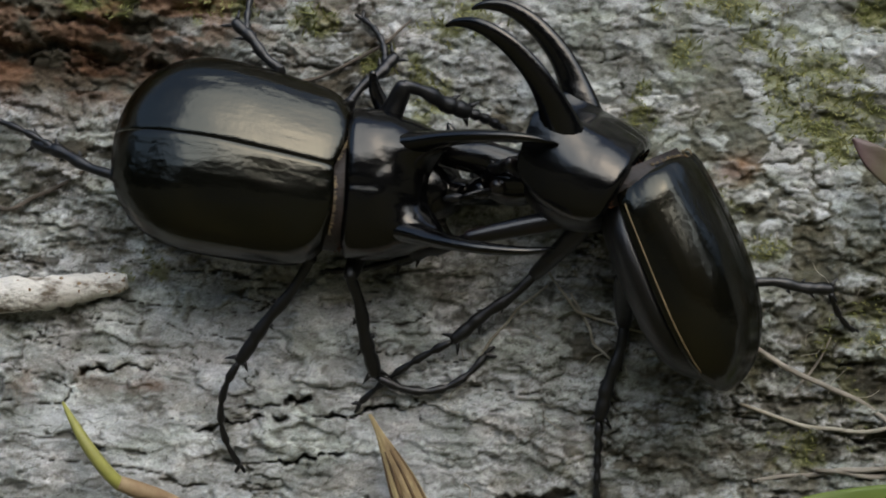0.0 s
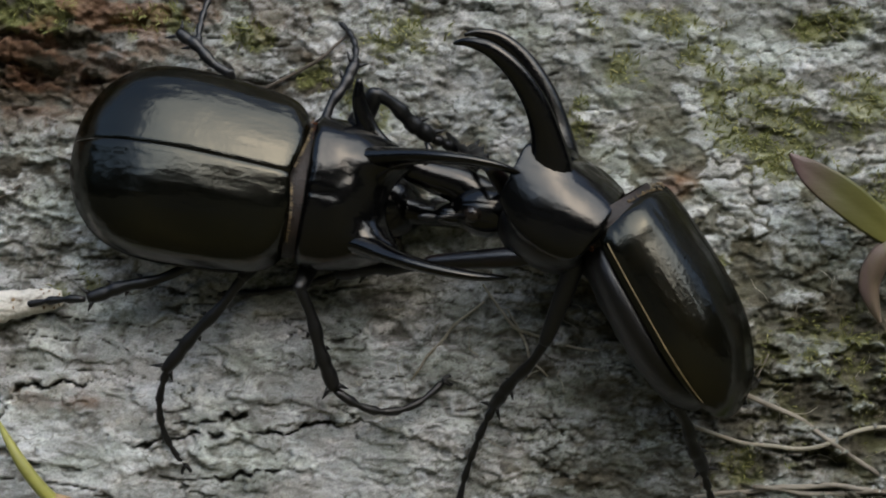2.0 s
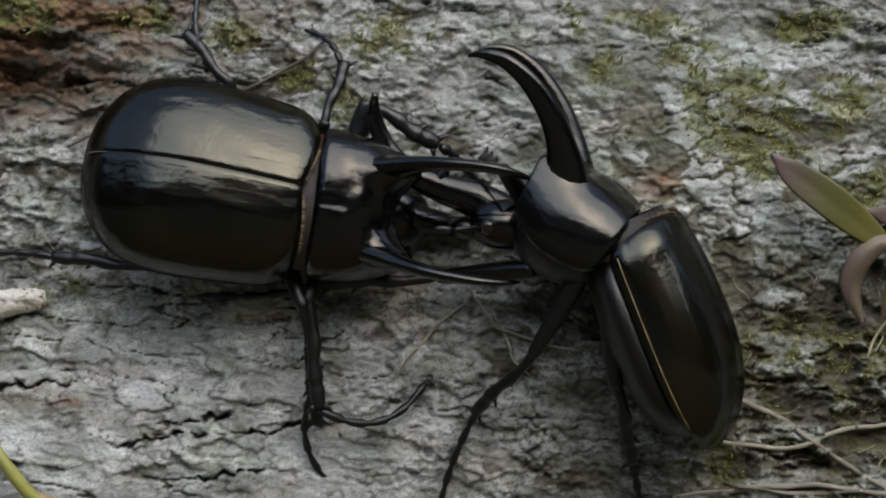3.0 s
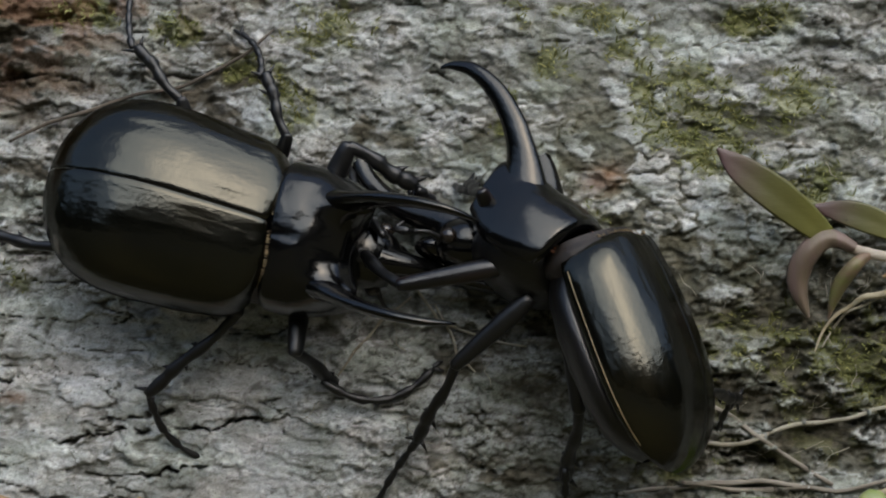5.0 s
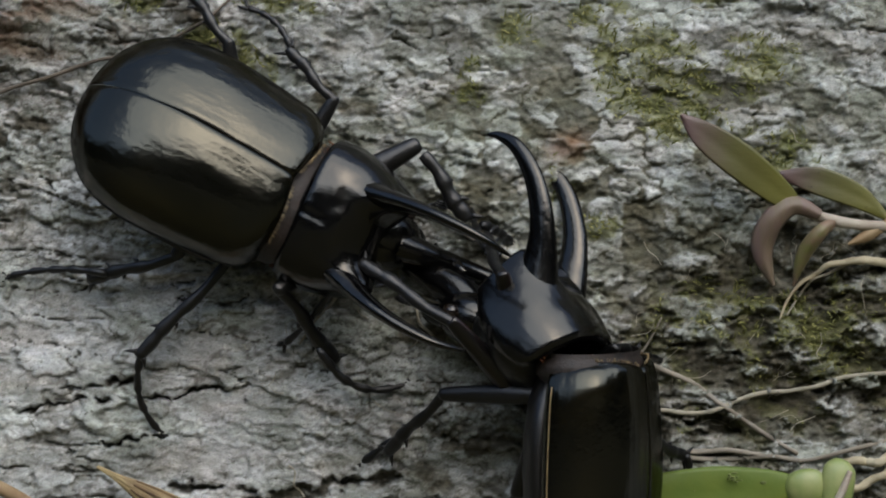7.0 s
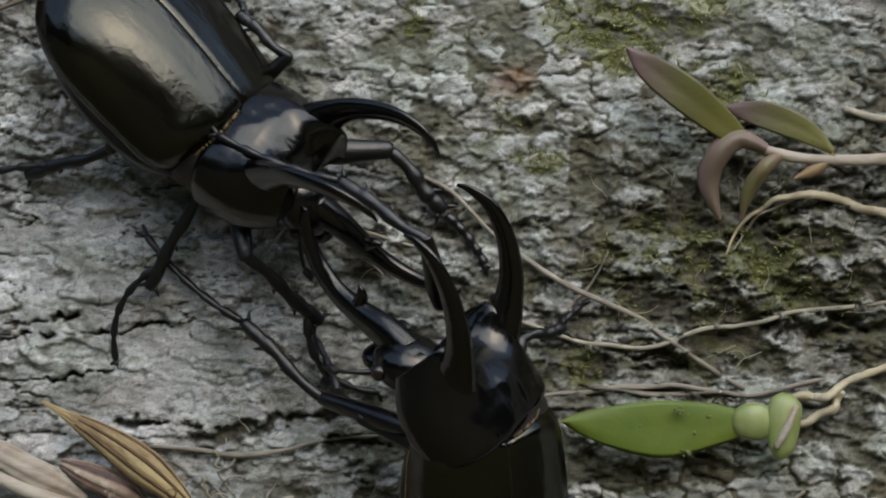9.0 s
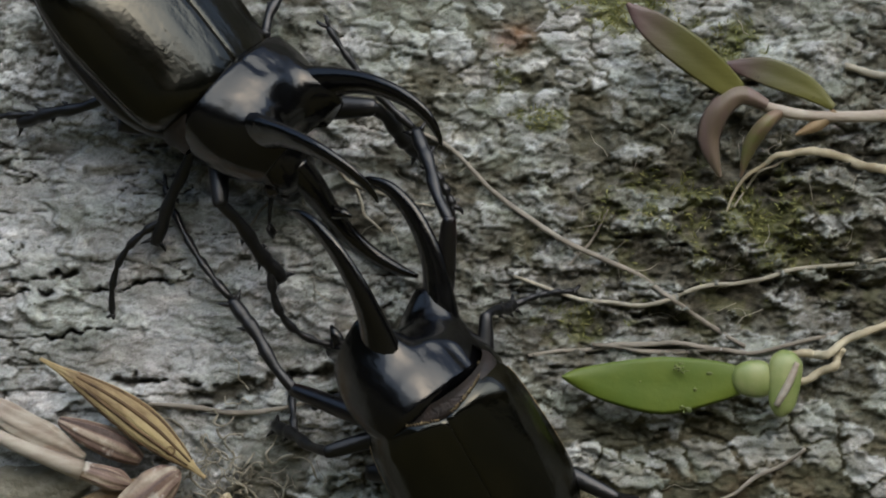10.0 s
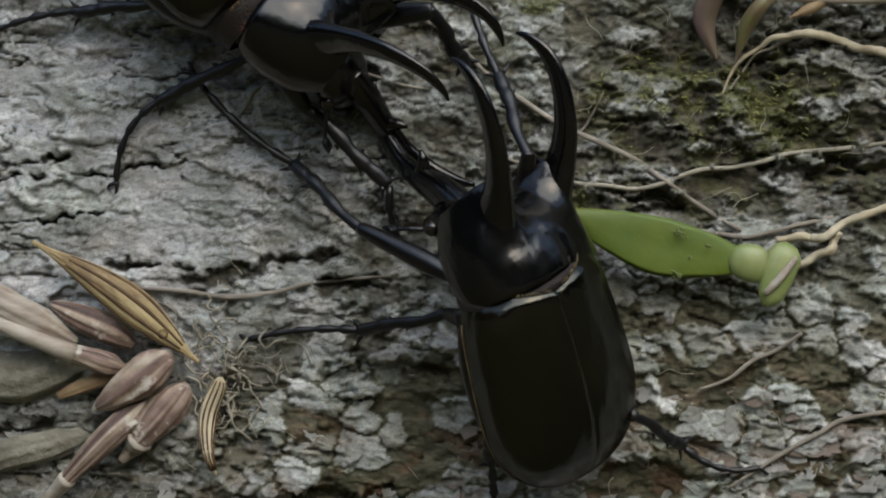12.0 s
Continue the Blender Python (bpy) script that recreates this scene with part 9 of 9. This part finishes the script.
    walk(second_legs[5][1], [
        (0, pose(-0.02941, -0.01449, 0.01052, 41.6, -48.0, -134.5)),
        (0.5, pose(-0.04163, -0.00236, 0.00626, 3.6, -5.6, -91.6)),
        (1, pose(-0.03775, -0.00357, 0.00962, 46.1, -4.4, -110.5)),
        (1.5, pose(-0.03765, -0.00338, 0.00868, 60.2, 1.4, -115.5)),
        (2, pose(-0.03880, -0.00320, 0.00745, 74.1, 11.5, -114.6)),
        (2.5, pose(-0.03675, -0.00417, 0.01033, 82.7, 15.5, -112.6)),
        (3, pose(-0.03332, -0.00353, 0.00950, 77.0, 10.9, -112.4)),
        (3.5, pose(-0.03238, -0.00430, 0.01072, 63.3, 4.5, -107.9)),
        (5.5, pose(-0.03341, -0.01326, 0.00831, 35.4, -4.8, -96.4)),
        (6, pose(-0.02754, -0.01056, 0.01050, 36.1, -17.2, -104.2)),
        (6.5, pose(-0.01290, -0.00577, 0.00955, 28.7, -19.1, -106.5)),
        (8.5, pose(-0.01989, -0.01290, 0.00653, -2.4, 7.0, -128.1)),
        (8.7, pose(-0.01922, -0.01394, 0.00694, -4.6, 7.2, -126.0)),
        (9, pose(-0.02196, -0.01842, 0.00763, -8.9, 15.1, -129.2)),
        (9.2, pose(-0.02154, -0.02040, 0.00716, -11.2, 17.6, -129.3)),
        (9.5, pose(-0.02750, -0.01998, 0.00941, -10.3, 18.7, -132.6)),
        (9.8, pose(-0.03155, -0.02456, 0.00625, -16.5, 26.9, -145.7)),
        (10, pose(-0.03816, -0.02245, 0.00759, -16.0, 27.3, -152.2)),
        (10.2, pose(-0.04139, -0.02023, 0.00915, -15.3, 27.0, -153.3)),
        (10.5, pose(-0.04184, -0.01065, 0.00974, -13.0, 26.0, -151.0)),
        (11, pose(-0.03994, -0.00913, 0.00892, 3.4, 41.1, -163.0)),
        (11.5, pose(-0.03935, -0.01047, 0.01105, 11.0, 30.7, -154.6)),
        (12, pose(-0.03699, -0.01215, 0.00930, 4.8, 4.5, -142.0))])
    walk(second_legs[5][2], [
        (0, pose(-0.03758, -0.02282, 0.02352, 61.6, -5.7, -144.4)),
        (0.5, pose(-0.04200, -0.01549, 0.00755, 47.4, -10.1, -122.0)),
        (1, pose(-0.04250, -0.01627, 0.01064, 65.2, -3.1, -131.7)),
        (1.5, pose(-0.04352, -0.01571, 0.00834, 84.7, 14.7, -126.8)),
        (2, pose(-0.04418, -0.01494, 0.00483, 88.6, 20.0, -127.3)),
        (2.5, pose(-0.04153, -0.01567, 0.00689, 89.5, 19.8, -123.1)),
        (3, pose(-0.03816, -0.01529, 0.00706, 78.8, 10.7, -123.6)),
        (3.5, pose(-0.03627, -0.01638, 0.00972, 73.9, 4.7, -124.1)),
        (5.5, pose(-0.03508, -0.02794, 0.00953, 94.6, 43.4, -129.8)),
        (6, pose(-0.03158, -0.02658, 0.01560, 83.1, 30.4, -142.1)),
        (6.5, pose(-0.01758, -0.02152, 0.01527, 66.6, 4.9, -138.6)),
        (8.5, pose(-0.02955, -0.02523, 0.00462, -13.9, -6.7, -113.2)),
        (8.7, pose(-0.02840, -0.02658, 0.00496, -15.3, -6.9, -111.3)),
        (9, pose(-0.03155, -0.03018, 0.00355, -16.5, 0.3, -114.6)),
        (9.2, pose(-0.03102, -0.03197, 0.00242, -17.6, 2.4, -114.8)),
        (9.5, pose(-0.03753, -0.03090, 0.00439, -15.7, 1.9, -119.2)),
        (9.8, pose(-0.04306, -0.03241, -0.00082, -18.6, 9.9, -131.3)),
        (10, pose(-0.05044, -0.02892, 0.00045, -17.7, 9.2, -138.6)),
        (10.2, pose(-0.05380, -0.02648, 0.00207, -16.8, 8.0, -140.6)),
        (10.5, pose(-0.05407, -0.01745, 0.00292, -14.4, 5.4, -140.1)),
        (11, pose(-0.04922, -0.01197, 0.00045, 14.8, 31.3, -177.9)),
        (11.5, pose(-0.04988, -0.01548, 0.00412, 1.2, 16.1, -146.4)),
        (12, pose(-0.05115, -0.02321, 0.00790, -5.4, -26.5, -127.4))])
    # the shoot is nudged aside by the beetle's flank
    def shoot_at(turn):
        return Matrix.Translation((LEAF_X, LEAF_Y, LEAF_Z)) @ pose(0, 0, 0, 0, turn, 0)
    walk(shoot, [(t, shoot_at(a)) for t, a in ((0, 0), (9.5, 0), (10.0, 0.5), (10.3, 2), (10.5, 5), (10.8, 12), (11.0, 17), (11.5, 16), (12.0, 15))])

    # the pod is let go by a claw and springs back
    def pod_at(turn):
        return Matrix.Translation((POD_X, POD_Y, POD_Z)) @ pose(0, 0, 0, 0, 36 + turn, 0)
    walk(pod, [(t, pod_at(a)) for t, a in ((0, 34), (0.1, 34), (0.2, 7), (0.3, 2), (0.5, 0), (12.0, 0))])


motions()
